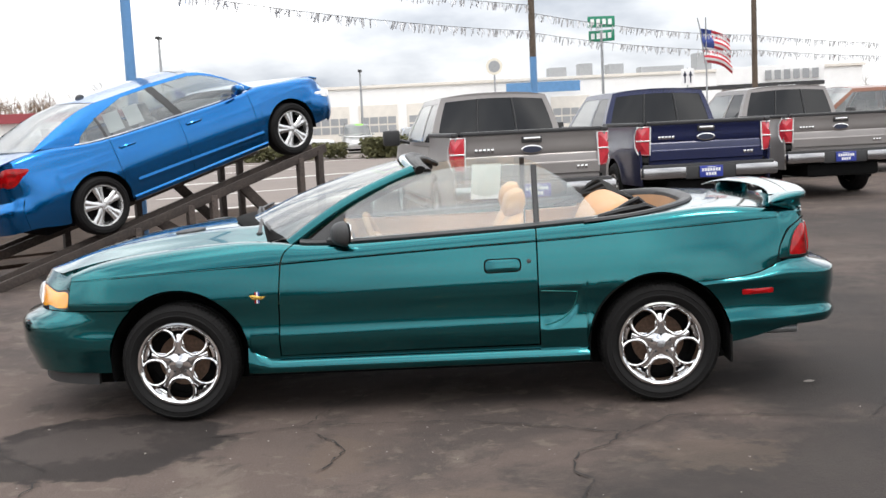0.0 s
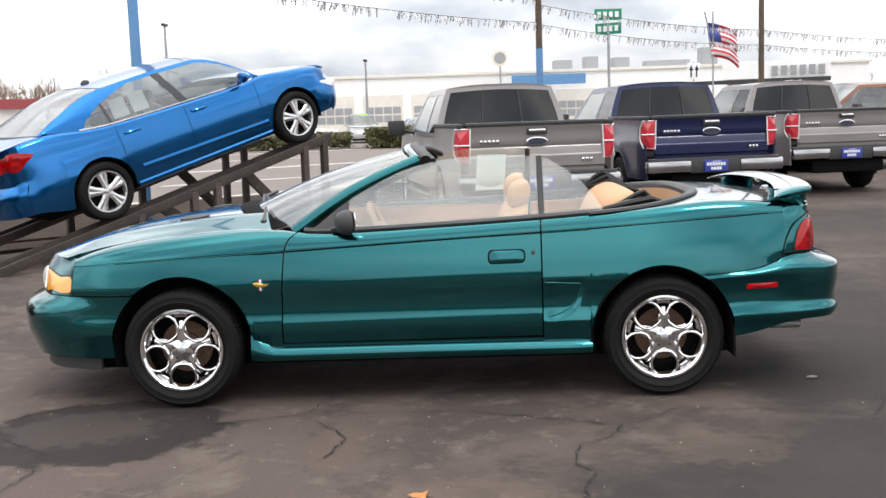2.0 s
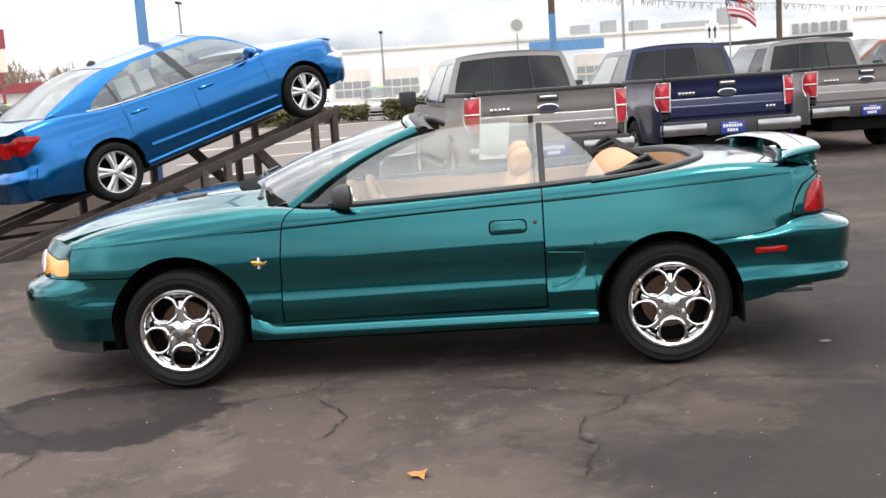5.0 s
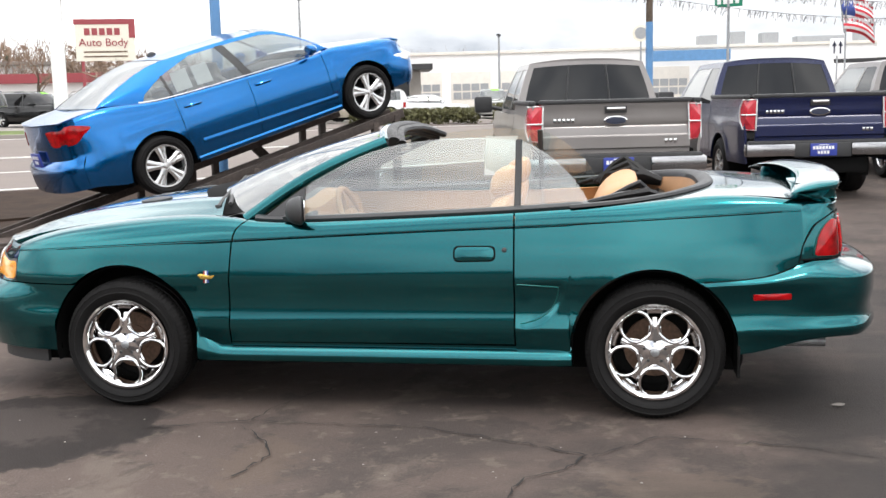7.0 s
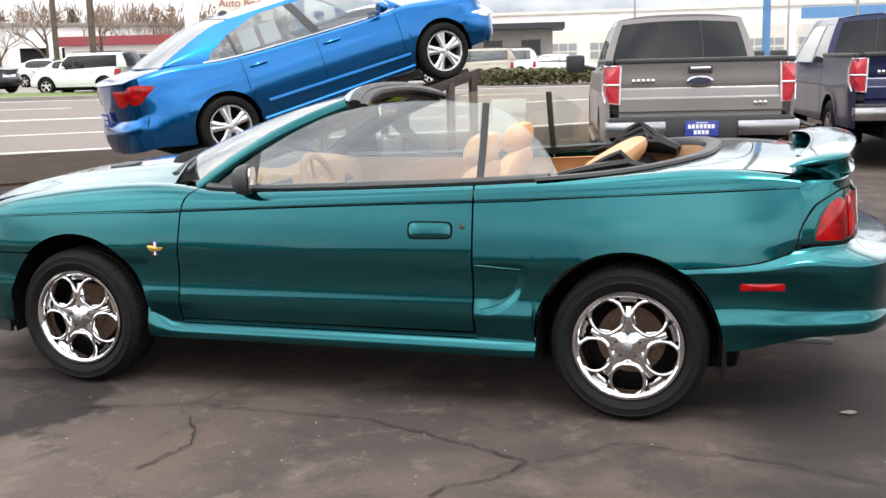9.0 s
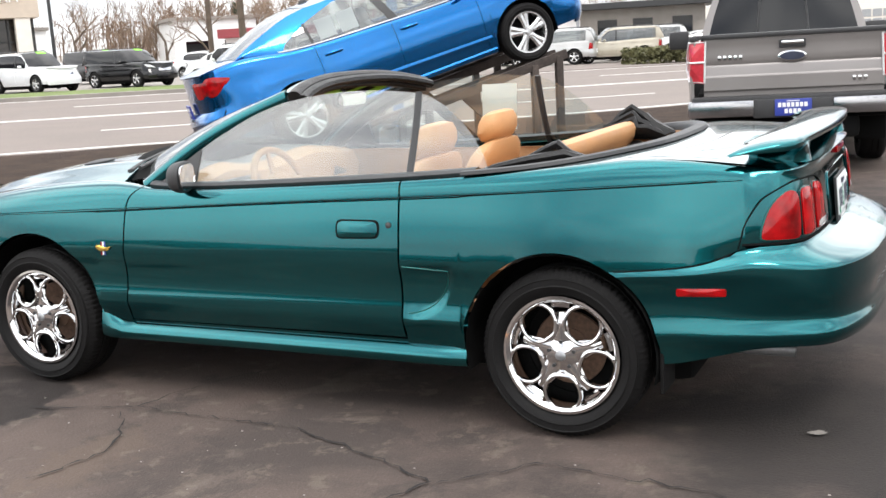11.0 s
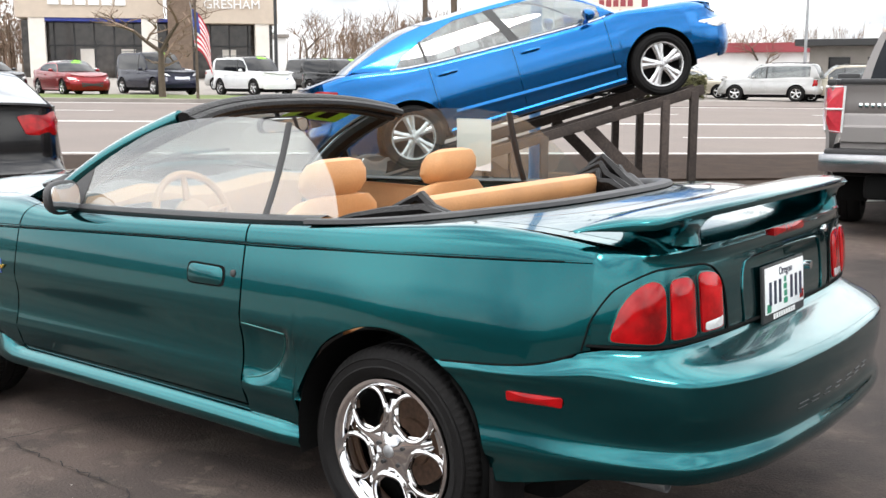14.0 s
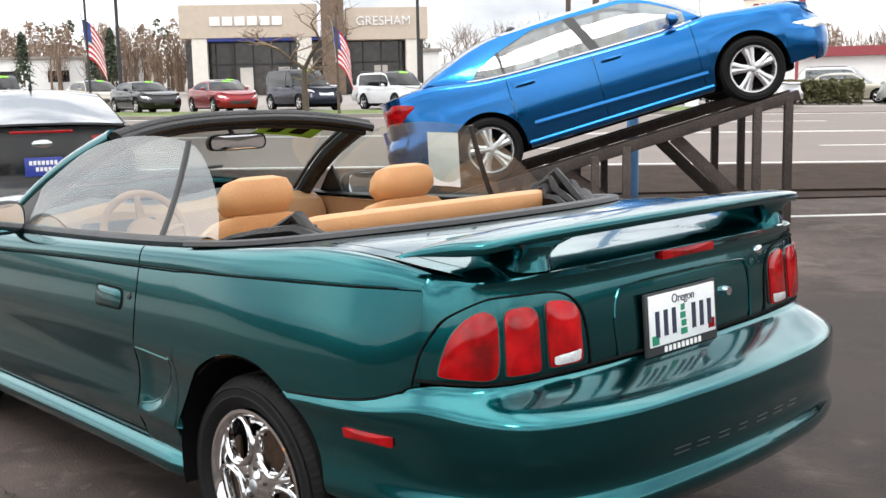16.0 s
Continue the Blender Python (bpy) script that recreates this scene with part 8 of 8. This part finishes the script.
pylon = empty("pylon_sign", "white square sign post with a dark blue box", "sign")
wall_box("post", (-0.28, -0.28, 0), (0.28, 0.28, 5.6), WALL_W, pylon, "white square post")
wall_box("sign_box", (-1.3, -0.25, 5.6), (1.3, 0.25, 7.4), INK, pylon, "dark blue sign box")
for k in range(5):
    wall_box("sign_bar", (-1.0 + k * 0.42, -0.30, 6.0), (-0.7 + k * 0.42, -0.24, 6.35), WHITE, pylon, "", 0.0)
pylon.matrix_world = pose(-22.9, 38.0, ground_z(-22.9), 0, 0, 25)

ab = empty("roadside_sign", "cream roadside sign with maroon head on two posts", "sign")
wall_box("panel", (-1.9, -0.12, 3.8), (1.9, 0.12, 6.2), CREAM, ab, "cream sign panel")
wall_box("head", (-1.95, -0.15, 6.2), (1.95, 0.15, 6.55), SIGN_R, ab, "maroon head board")
wall_box("side_board", (1.55, -0.15, 5.3), (1.95, 0.15, 6.25), SIGN_R, ab)
for x in (-1.5, 1.5):
    wall_box("post", (x - 0.1, -0.1, 0), (x + 0.1, 0.1, 3.9), SIGN_R, ab)
text("sign_word", "Auto Body", 0.72, pose(-0.1, -0.16, 5.0, 90, 0, 0), SIGN_R, ab, 0.01)
for k in range(5):
    wall_box("name_bar", (-1.3 + k * 0.48, -0.16, 5.5), (-0.95 + k * 0.48, -0.11, 5.95), SIGN_R, ab, "", 0.0)
for z in (4.05, 4.35):
    wall_box("small_writing", (-1.4, -0.15, z), (1.4, -0.11, z + 0.1), MASON, ab, "", 0.0)
ab.matrix_world = pose(-32.9, 62.5, 0.5, 0, 0, 22)

ss = empty("street_name_sign", "green street name signs on a slim steel post", "sign")
bm = bmesh.new()
rod(bm, (0, 0, 0), (0, 0, 3.35), 0.03, 0.03, 8)
part("post", bm, STEEL, ss)
for z, rz, w in ((3.55, 8, 0.30), (3.25, -30, 0.30)):
    bm = bmesh.new()
    box(bm, (-w, -0.008, z - 0.12), (w, 0.008, z + 0.12), 0.004, pose(0, 0, 0, 0, 0, rz))
    pn = part("name_plate", bm, SIGN_G, ss, "green name plate")
    bm = bmesh.new()
    for k in range(4):
        box(bm, (-w + 0.06 + k * 0.13, -0.013, z - 0.06), (-w + 0.14 + k * 0.13, -0.007, z + 0.06), 0, pose(0, 0, 0, 0, 0, rz))
    part("name_bars", bm, WHITE, pn)
ss.matrix_world = pose(3.25, 17.3, 0)
asg = empty("lane_sign", "white lane sign with two black arrows", "sign")
bm = bmesh.new()
rod(bm, (0, 0.03, 0), (0, 0.03, 3.4), 0.03, 0.03, 8)
part("post", bm, STEEL, asg)
wall_box("panel", (-0.26, -0.02, 2.72), (0.26, 0.02, 3.36), WHITE, asg)
for x in (-0.11, 0.11):
    bm = bmesh.new()
    box(bm, (x - 0.028, -0.03, 2.80), (x + 0.028, -0.018, 3.12))
    v = [bm.verts.new(c) for c in ((x - 0.08, -0.03, 3.08), (x + 0.08, -0.03, 3.08), (x, -0.03, 3.28))]
    bm.faces.new(v)
    part("arrow", bm, INK, asg)
asg.matrix_world = pose(9.04, 37.07, -0.12)


def flag(label, x, y, z, w, h, yaw, pole_h, pole_m, droop=0.35):
    """A striped flag hanging from a slanted staff on a post."""
    ob = empty("flag", label, "flag")
    n = 13
    for k in range(n):
        bm = bmesh.new()

        def f(a, b):
            v = (k + b) / n
            px = a * w * (1 - 0.45 * droop) + 0.10 * v
            pz = -v * h - a * a * droop * h * 0.8
            return (px, 0.10 * math.sin(6.0 * a + 2 * v) * a + 0.04 * math.sin(13 * v), pz)
        a0 = 0.40 if k < 7 else 0.0
        grid(bm, f, lin(a0, 1, 10), lin(0, 1, 3), 0.004, ref=lambda p: (p.x, p.y + 1, p.z))
        part("stripe", bm, FLAG_R if k % 2 == 0 else FLAG_W, ob)
    bm = bmesh.new()

    def g(a, v):
        px = a * w * (1 - 0.45 * droop) + 0.10 * v
        return (px, 0.10 * math.sin(6.0 * a + 2 * v) * a + 0.04 * math.sin(13 * v), -v * h - a * a * droop * h * 0.8)
    grid(bm, g, lin(0, 0.40, 6), lin(0, 7 / 13, 6), 0.004, ref=lambda p: (p.x, p.y + 1, p.z))
    part("canton", bm, FLAG_B, ob, "blue canton")
    bm = bmesh.new()
    tube(bm, [(0.12, 0, -h * 1.05), (0, 0, 0), (-0.06, 0, 0.25)], 0.018, 6)
    part("staff", bm, STEEL, ob)
    bm = bmesh.new()
    rp = 0.02 if z < 3.5 else 0.05
    rod(bm, (0.14, 0, -h * 1.0), (0.14, 0, -z + ground_z(x)), rp, rp * 1.2, 8)
    rod(bm, (0.14, 0, -h * 1.0), (0.14, 0, pole_h), rp, rp * 0.9, 8)
    part("post", bm, pole_m, ob)
    ob.matrix_world = pose(x, y, z, 0, 0, yaw)
    return ob


flag("striped flag with blue canton hanging from a pole", 5.72, 18.95, 3.42, 0.90, 0.78, 10, 0.25, STEEL, 0.45)
flag("striped flag drooping from a tall dark pole", -39.5, 18.2, 4.6, 1.2, 1.6, 60, 6.0, TRIM, 0.8)
flag("striped flag drooping from a brown post by the verge", -29.6, 23.6, 3.9, 1.0, 1.5, 60, 0.5, BARK, 0.8)


def fringe(label, a, b, sag, step=0.07, length=0.15):
    """A line of hanging foil strips between two points."""
    a, b = Vector(a), Vector(b)
    ob = empty("fringe_line", label, "bunting", None, "fringe lines")
    rnd = random.Random(int(a.x * 100))
    at = lambda t: a.lerp(b, t) - Vector((0, 0, sag * 4 * t * (1 - t)))
    bm = bmesh.new()
    tube(bm, [at(t) for t in lin(0, 1, 20)], 0.005, 5)
    part("cord", bm, TRIM, ob)
    bm = bmesh.new()
    n = int((b - a).length / step)
    d = (b - a).normalized()
    for k in range(n):
        if (k // 9) % 4 == 3 and rnd.random() < 0.6:
            continue
        p = at((k + 0.5) / n)
        for j in range(2):
            w = rnd.uniform(0.008, 0.022)
            ln = length * rnd.uniform(0.5, 1.15)
            o = d * rnd.uniform(-0.05, 0.05)
            sw = Vector((rnd.uniform(-0.07, 0.07), rnd.uniform(-0.05, 0.05), 0))
            q = [p + o - d * w, p + o + d * w, p + o + d * w * 0.8 + sw - Vector((0, 0, ln)), p + o - d * w * 0.5 + sw - Vector((0, 0, ln * 0.9))]
            bm.faces.new([bm.verts.new(v) for v in q])
    tagged(part("foil_fringe", bm, FRINGE, ob, "grey foil strips", False), kind="stuff")
    return ob


fringe("line of grey foil fringe strung between poles", (-4.35, 8.55, 3.62), (1.62, 15.1, 3.25), 0.10)
fringe("line of grey foil fringe strung between poles", (-4.35, 8.55, 4.15), (1.62, 15.1, 3.75), 0.10)
fringe("line of grey foil fringe strung between poles", (1.62, 15.1, 3.60), (7.0, 19.1, 3.22), 0.10)
fringe("line of grey foil fringe strung between poles", (1.62, 15.1, 3.22), (7.0, 19.1, 2.88), 0.10)
fringe("line of grey foil fringe strung past pickups", (7.0, 19.1, 3.22), (15.0, 24.0, 3.05), 0.12)
fringe("line of grey foil fringe strung past pickups", (7.0, 19.1, 2.88), (15.0, 24.0, 2.75), 0.12)
fringe("line of grey foil fringe strung from a lamp pole", (-4.35, 8.55, 3.62), (-12.0, 1.0, 3.9), 0.10)

# ---- hedge, trees, distance ----
def clumps(bm, n, rnd, place, size, squash=0.8):
    for _ in range(n):
        c, s = place(rnd), size * rnd.uniform(0.5, 1.2)
        for _ in range(3):
            v = [Vector((rnd.gauss(0, 1), rnd.gauss(0, 1), rnd.gauss(0, 1))).normalized() * s for _ in range(3)]
            bm.faces.new([bm.verts.new(c + Vector((q.x, q.y, q.z * squash))) for q in v])


def hedge(x, y, L_, h, w, rot):
    ob = empty("hedge", "clipped olive-green hedge beside a parking lot", "hedge")
    bm = bmesh.new()
    clumps(bm, 1500, random.Random(int(x * 7)), lambda r: Vector((r.uniform(-L_ / 2, L_ / 2), r.uniform(-w / 2, w / 2), h * r.random() ** 0.6)), 0.16)
    tagged(part("foliage", bm, HEDGE_M, ob, "", False), kind="stuff")
    ob.matrix_world = pose(x, y, ground_z(x), 0, 0, rot)


hedge(-8.9, 46.2, 6.4, 0.75, 1.6, 30)
hedge(-4.0, 47.4, 2.2, 1.0, 1.6, 20)
hedge(-20.5, 44.5, 4.0, 1.1, 1.5, 30)


def bare_tree(label, x, y, h, seed, spread=0.55, trunk=0.11, levels=4, twig=TWIG, flat=0.0, name="bare_tree"):
    """A leafless tree: tapered trunk with forking limbs and fine twigs."""
    ob = empty(name, label, "tree", None)
    rnd = random.Random(seed)
    bt, bl = bmesh.new(), bmesh.new()

    def grow(p, d, ln, r, lev):
        q = p + d * ln
        mid = p + d * ln * 0.5 + Vector((rnd.uniform(-1, 1), rnd.uniform(-1, 1), 0)) * ln * 0.06
        tube(bt if lev < 2 else bl, [p, mid, q], [r, r * 0.85, r * 0.68], 6 if lev < 2 else 3, ends=False)
        if lev >= levels:
            return
        for k in range(3 if lev < 3 else 3):
            a = rnd.uniform(0, 2 * math.pi)
            side = Vector((math.cos(a), math.sin(a), rnd.uniform(-0.1, 0.35) - flat))
            nd = (d * (1 - spread) + side * spread * rnd.uniform(0.7, 1.2)).normalized()
            grow(q if k else mid, nd, ln * rnd.uniform(0.58, 0.80), r * 0.6, lev + 1)
    grow(Vector((0, 0, 0)), Vector((0, 0, 1)), h * 0.34, trunk, 0)
    part("trunk", bt, BARK, ob)
    tagged(part("twig_crown", bl, twig, ob, "fine bare twig crown"), kind="stuff")
    ob.matrix_world = pose(x, y, ground_z(x))
    return ob


bare_tree("small bare tree on the grass verge", -31.5, 23.6, 5.4, 3, 0.6, 0.16, 5)
bare_tree("bare spreading tree beyond the street", -24.0, 44.0, 5.0, 8, 0.65, 0.15, 5)
for k, (x, y, h) in enumerate([(-44, 62, 6.5), (-50, 64, 7), (-56, 66, 6.5), (-28, 75, 6), (-58, 58, 7), (-40, 66, 6)]):
    bare_tree("bare brown tree far behind parked cars", x, y, h, 20 + k, 0.5, 0.14, 5)


def conifer(label, x, y, h, seed):
    ob = empty("conifer", label, "tree")
    rnd = random.Random(seed)
    bm = bmesh.new()
    rod(bm, (0, 0, 0), (0, 0, h * 0.95), h * 0.018, 0.03, 7)
    part("trunk", bm, BARK, ob)
    bm = bmesh.new()
    n = 420
    for k in range(n):
        t = rnd.random() ** 0.75
        z = h * (0.12 + 0.88 * t)
        rad = h * 0.17 * (1 - t) ** 0.8 + 0.15
        a = rnd.uniform(0, 2 * math.pi)
        r = rad * rnd.uniform(0.35, 1.05)
        c = Vector((math.cos(a) * r, math.sin(a) * r, z))
        out = Vector((math.cos(a), math.sin(a), -0.35))
        s = h * 0.035 * rnd.uniform(0.6, 1.4)
        side = Vector((-math.sin(a), math.cos(a), 0)) * s * 0.7
        bm.faces.new([bm.verts.new(v) for v in (c - side, c + out * s * 1.8, c + side, c + Vector((0, 0, s * 0.9)))])
    tagged(part("crown", bm, LEAF, ob, "dark green needle crown", False), kind="stuff")
    ob.matrix_world = pose(x, y, ground_z(x) - 0.2)


for k, (x, y, h) in enumerate([(43, 100, 9.5), (49, 104, 12), (53, 102, 8), (57, 101, 13), (62, 108, 15), (39, 110, 7)]):
    conifer("dark conifer far off at the edge of town", x, y, h * 0.72, 50 + k)
for k, (x, y, h) in enumerate([(-104, 30, 9), (-98, 40, 10), (-92, 44, 8), (-86, 66, 9), (-100, 50, 11), (-62, 84, 10), (-58, 92, 9), (-48, 96, 8)]):
    conifer("dark conifer behind far sheds", x, y, h * 0.6, 70 + k)


def woods(label, x0, y0, x1, y1, n, h, seed, material=TWIG):
    """A far belt of bare woods, as one object."""
    rnd = random.Random(seed)
    bm = bmesh.new()
    for _ in range(n):
        t = rnd.random()
        px, py = x0 + (x1 - x0) * t + rnd.uniform(-6, 6), y0 + (y1 - y0) * t + rnd.uniform(-6, 6)
        hh = h * rnd.uniform(0.55, 1.1)
        g = ground_z(px)
        tube(bm, [(px, py, g), (px + rnd.uniform(-0.3, 0.3), py, g + hh * 0.6)], [0.16, 0.06], 4, ends=False)
        for _ in range(60):
            z = g + hh * rnd.uniform(0.2, 0.8)
            a = rnd.uniform(0, 2 * math.pi)
            ln = hh * rnd.uniform(0.14, 0.32)
            d = Vector((math.cos(a) * 0.6, math.sin(a) * 0.6, rnd.uniform(0.5, 1.2))).normalized()
            p = Vector((px + rnd.uniform(-0.7, 0.7), py + rnd.uniform(-0.7, 0.7), z))
            w = Vector((-math.sin(a), math.cos(a), 0)) * rnd.uniform(0.02, 0.06)
            bm.faces.new([bm.verts.new(v) for v in (p - w, p + w, p + d * ln)])
    tagged(part("far_woods", bm, material, None, "", False), label, "woods", kind="stuff")


def treeline(label, x0, y0, x1, y1, n, h, seed, material):
    """A far belt of dense rounded crowns, as one object."""
    rnd = random.Random(seed)
    bm = bmesh.new()
    for _ in range(n):
        t = rnd.random()
        px, py = x0 + (x1 - x0) * t + rnd.uniform(-4, 4), y0 + (y1 - y0) * t + rnd.uniform(-4, 4)
        hh, g = h * rnd.uniform(0.5, 1.1), ground_z(px)
        tube(bm, [(px, py, g), (px, py, g + hh * 0.7)], [0.2, 0.07], 4, ends=False)

        def place(r):
            a, z = r.uniform(0, 2 * math.pi), r.random() ** 0.8
            w = hh * 0.24 * math.sin(math.pi * (0.12 + 0.86 * z)) * r.uniform(0.3, 1.05)
            return Vector((px + w * math.cos(a), py + w * math.sin(a), g + hh * (0.12 + 0.88 * z)))
        clumps(bm, 100, rnd, place, 0.042 * hh)
    tagged(part("far_woods", bm, material, None, "", False), label, "woods", kind="stuff")


BROWN_W = mat("brown_bare_crowns", (0.26, 0.17, 0.12), 0.9, 0, 0.35, 0.3, 0, 3)
treeline("dense belt of brown and olive trees behind far sheds", -150, 60, -104, 92, 80, 8.5, 31, BROWN_W)
treeline("dark green treetops above far sheds", -165, 70, -112, 104, 30, 10, 32, LEAF)
treeline("dense belt of brown trees behind the dealer lot", -84, 92, -52, 112, 60, 6.5, 33, BROWN_W)
woods("belt of bare brown woods behind the dealer lot", -72, 78, -40, 88, 150, 7.0, 4)
woods("belt of bare brown woods beyond far sheds", -125, 40, -84, 66, 150, 8, 5)
woods("belt of hazy bare woods along the horizon", -60, 150, -10, 160, 120, 8, 6)
woods("belt of dark woods along the horizon", -260, 130, 120, 330, 400, 11, 7, TWIG)

# ---- lot details: cracks, a sealed patch, scuffs, a leaf ----
def crack(name, label, pts, w, seed):
    """A jagged open crack in the asphalt."""
    rnd = random.Random(seed)
    fine = []
    for a, b in zip(pts, pts[1:]):
        n = max(3, int(math.dist(a, b) / 0.035))
        for k in range(n):
            t = k / n
            fine.append((a[0] + (b[0] - a[0]) * t + rnd.gauss(0, 0.008), a[1] + (b[1] - a[1]) * t + rnd.gauss(0, 0.010)))
    fine.append(pts[-1])
    bm = bmesh.new()
    L1, R1 = [], []
    for i, p in enumerate(fine):
        q0, q1 = fine[max(i - 1, 0)], fine[min(i + 1, len(fine) - 1)]
        d = Vector((q1[0] - q0[0], q1[1] - q0[1])).normalized()
        ww = w * 0.42 * (0.15 + 1.2 * rnd.random()) * (0.3 if i in (0, len(fine) - 1) else 1)
        L1.append(bm.verts.new((p[0] - d.y * ww, p[1] + d.x * ww, 0.0085)))
        R1.append(bm.verts.new((p[0] + d.y * ww, p[1] - d.x * ww, 0.0085)))
    for i in range(len(fine) - 1):
        bm.faces.new((L1[i], R1[i], R1[i + 1], L1[i + 1]))
    tagged(part(name, bm, CRACK, None, "", False), label, "crack", kind="structure")


crack("asphalt_crack", "long dark crack across worn asphalt", [(-1.07, -1.20), (-0.85, -1.15), (-0.58, -1.06), (-0.36, -1.07), (0.08, -1.08), (0.23, -1.08), (0.55, -1.20), (0.83, -1.32), (0.99, -1.41)], 0.0105, 1)
crack("asphalt_crack", "branching crack in worn asphalt", [(0.99, -1.41), (1.11, -1.31), (1.27, -1.14), (1.51, -1.16), (1.86, -1.20), (2.25, -1.34), (2.8, -1.5)], 0.0090, 2)
crack("asphalt_crack", "branching crack in worn asphalt", [(0.99, -1.41), (0.90, -1.58), (0.77, -1.68), (0.72, -1.80), (0.72, -1.95), (0.78, -2.06), (0.70, -2.4)], 0.0105, 3)
crack("asphalt_crack", "short crack running under the car", [(-0.58, -1.06), (-0.54, -0.85), (-0.46, -0.66), (-0.30, -0.4)], 0.0090, 4)
crack("asphalt_crack", "crumbled crack in worn asphalt", [(-0.60, -1.12), (-0.42, -1.34), (-0.34, -1.49), (-0.37, -1.73), (-0.43, -1.82)], 0.0120, 5)
crack("asphalt_crack", "crack beside a dark sealed patch", [(-2.6, -0.95), (-2.21, -1.13), (-1.97, -1.44), (-1.72, -1.64), (-1.68, -1.98), (-1.74, -2.25), (-1.66, -2.6)], 0.010, 6)
crack("asphalt_crack", "crack along the front wheel", [(-2.21, -1.13), (-2.05, -0.90), (-1.8, -0.72), (-1.4, -0.66)], 0.0090, 7)
crack("asphalt_crack", "fine crack in the rear of the lot", [(2.2, -1.32), (2.7, -0.6), (3.4, 0.3), (4.4, 1.0)], 0.0090, 8)


def stain(name, label, pts, material, seed, rough=0.05, z=0.0045):
    """A flat patch with a ragged edge on the asphalt."""
    rnd = random.Random(seed)
    ring = catmull(pts + [pts[0]], 90)[:-1]
    cx, cy = ring[:, 0].mean(), ring[:, 1].mean()
    bm = bmesh.new()
    vs = []
    for k, (x, y) in enumerate(ring):
        s = 1 + rough * (noise.noise((k * 0.35, seed, 0)) + 0.6 * rnd.uniform(-1, 1))
        vs.append(bm.verts.new((cx + (x - cx) * s, cy + (y - cy) * s, z)))
    bmesh.ops.triangulate(bm, faces=[bm.faces.new(vs)])
    tagged(part(name, bm, material, None, "", False), label, "stain", kind="structure")


rnd = random.Random(12)
stain("white_scuff", "small pale scuff mark on asphalt", [(2.10, -0.59), (2.13, -0.605), (2.165, -0.58), (2.14, -0.555)], CONC, 5, 0.3, 0.0105)
# loose grit
bm = bmesh.new()
for k in range(90):
    x, y, s = rnd.uniform(-2.6, 4.2), rnd.uniform(-3.0, -0.9), rnd.uniform(0.002, 0.005)
    bmesh.ops.create_icosphere(bm, subdivisions=1, radius=s, matrix=Matrix.Translation((x, y, s * 0.5)) @ Matrix.Diagonal((1.3, 1, 0.6, 1)))
tagged(part("loose_grit", bm, CONC, None, "", False), "scattered pale grit lying on the asphalt", "gravel", kind="stuff")
# dry leaf
LEAF_O = mat("dry_orange_leaf", (0.50, 0.20, 0.06), 0.8, 0, 0.2, 30)
bm = bmesh.new()
pts = [(0.0, 0.055), (0.012, 0.025), (0.045, 0.03), (0.025, 0.005), (0.055, -0.02), (0.018, -0.02), (0.004, -0.055), (-0.012, -0.02), (-0.05, -0.018), (-0.024, 0.006), (-0.044, 0.032), (-0.010, 0.024)]
c0 = bm.verts.new((0, 0, 0.012))
vs = [bm.verts.new((a, b, 0.006 + 0.012 * ((k * 7) % 3) / 2)) for k, (a, b) in enumerate(pts)]
for i in range(len(vs)):
    bm.faces.new((c0, vs[i], vs[(i + 1) % len(vs)]))
lf = part("dry_leaf", bm, LEAF_O, None, "", False)
tagged(lf, "dry orange maple leaf lying on asphalt", "leaf")
lf.matrix_world = pose(0.06, -2.32, 0.0, 0, 0, 20)
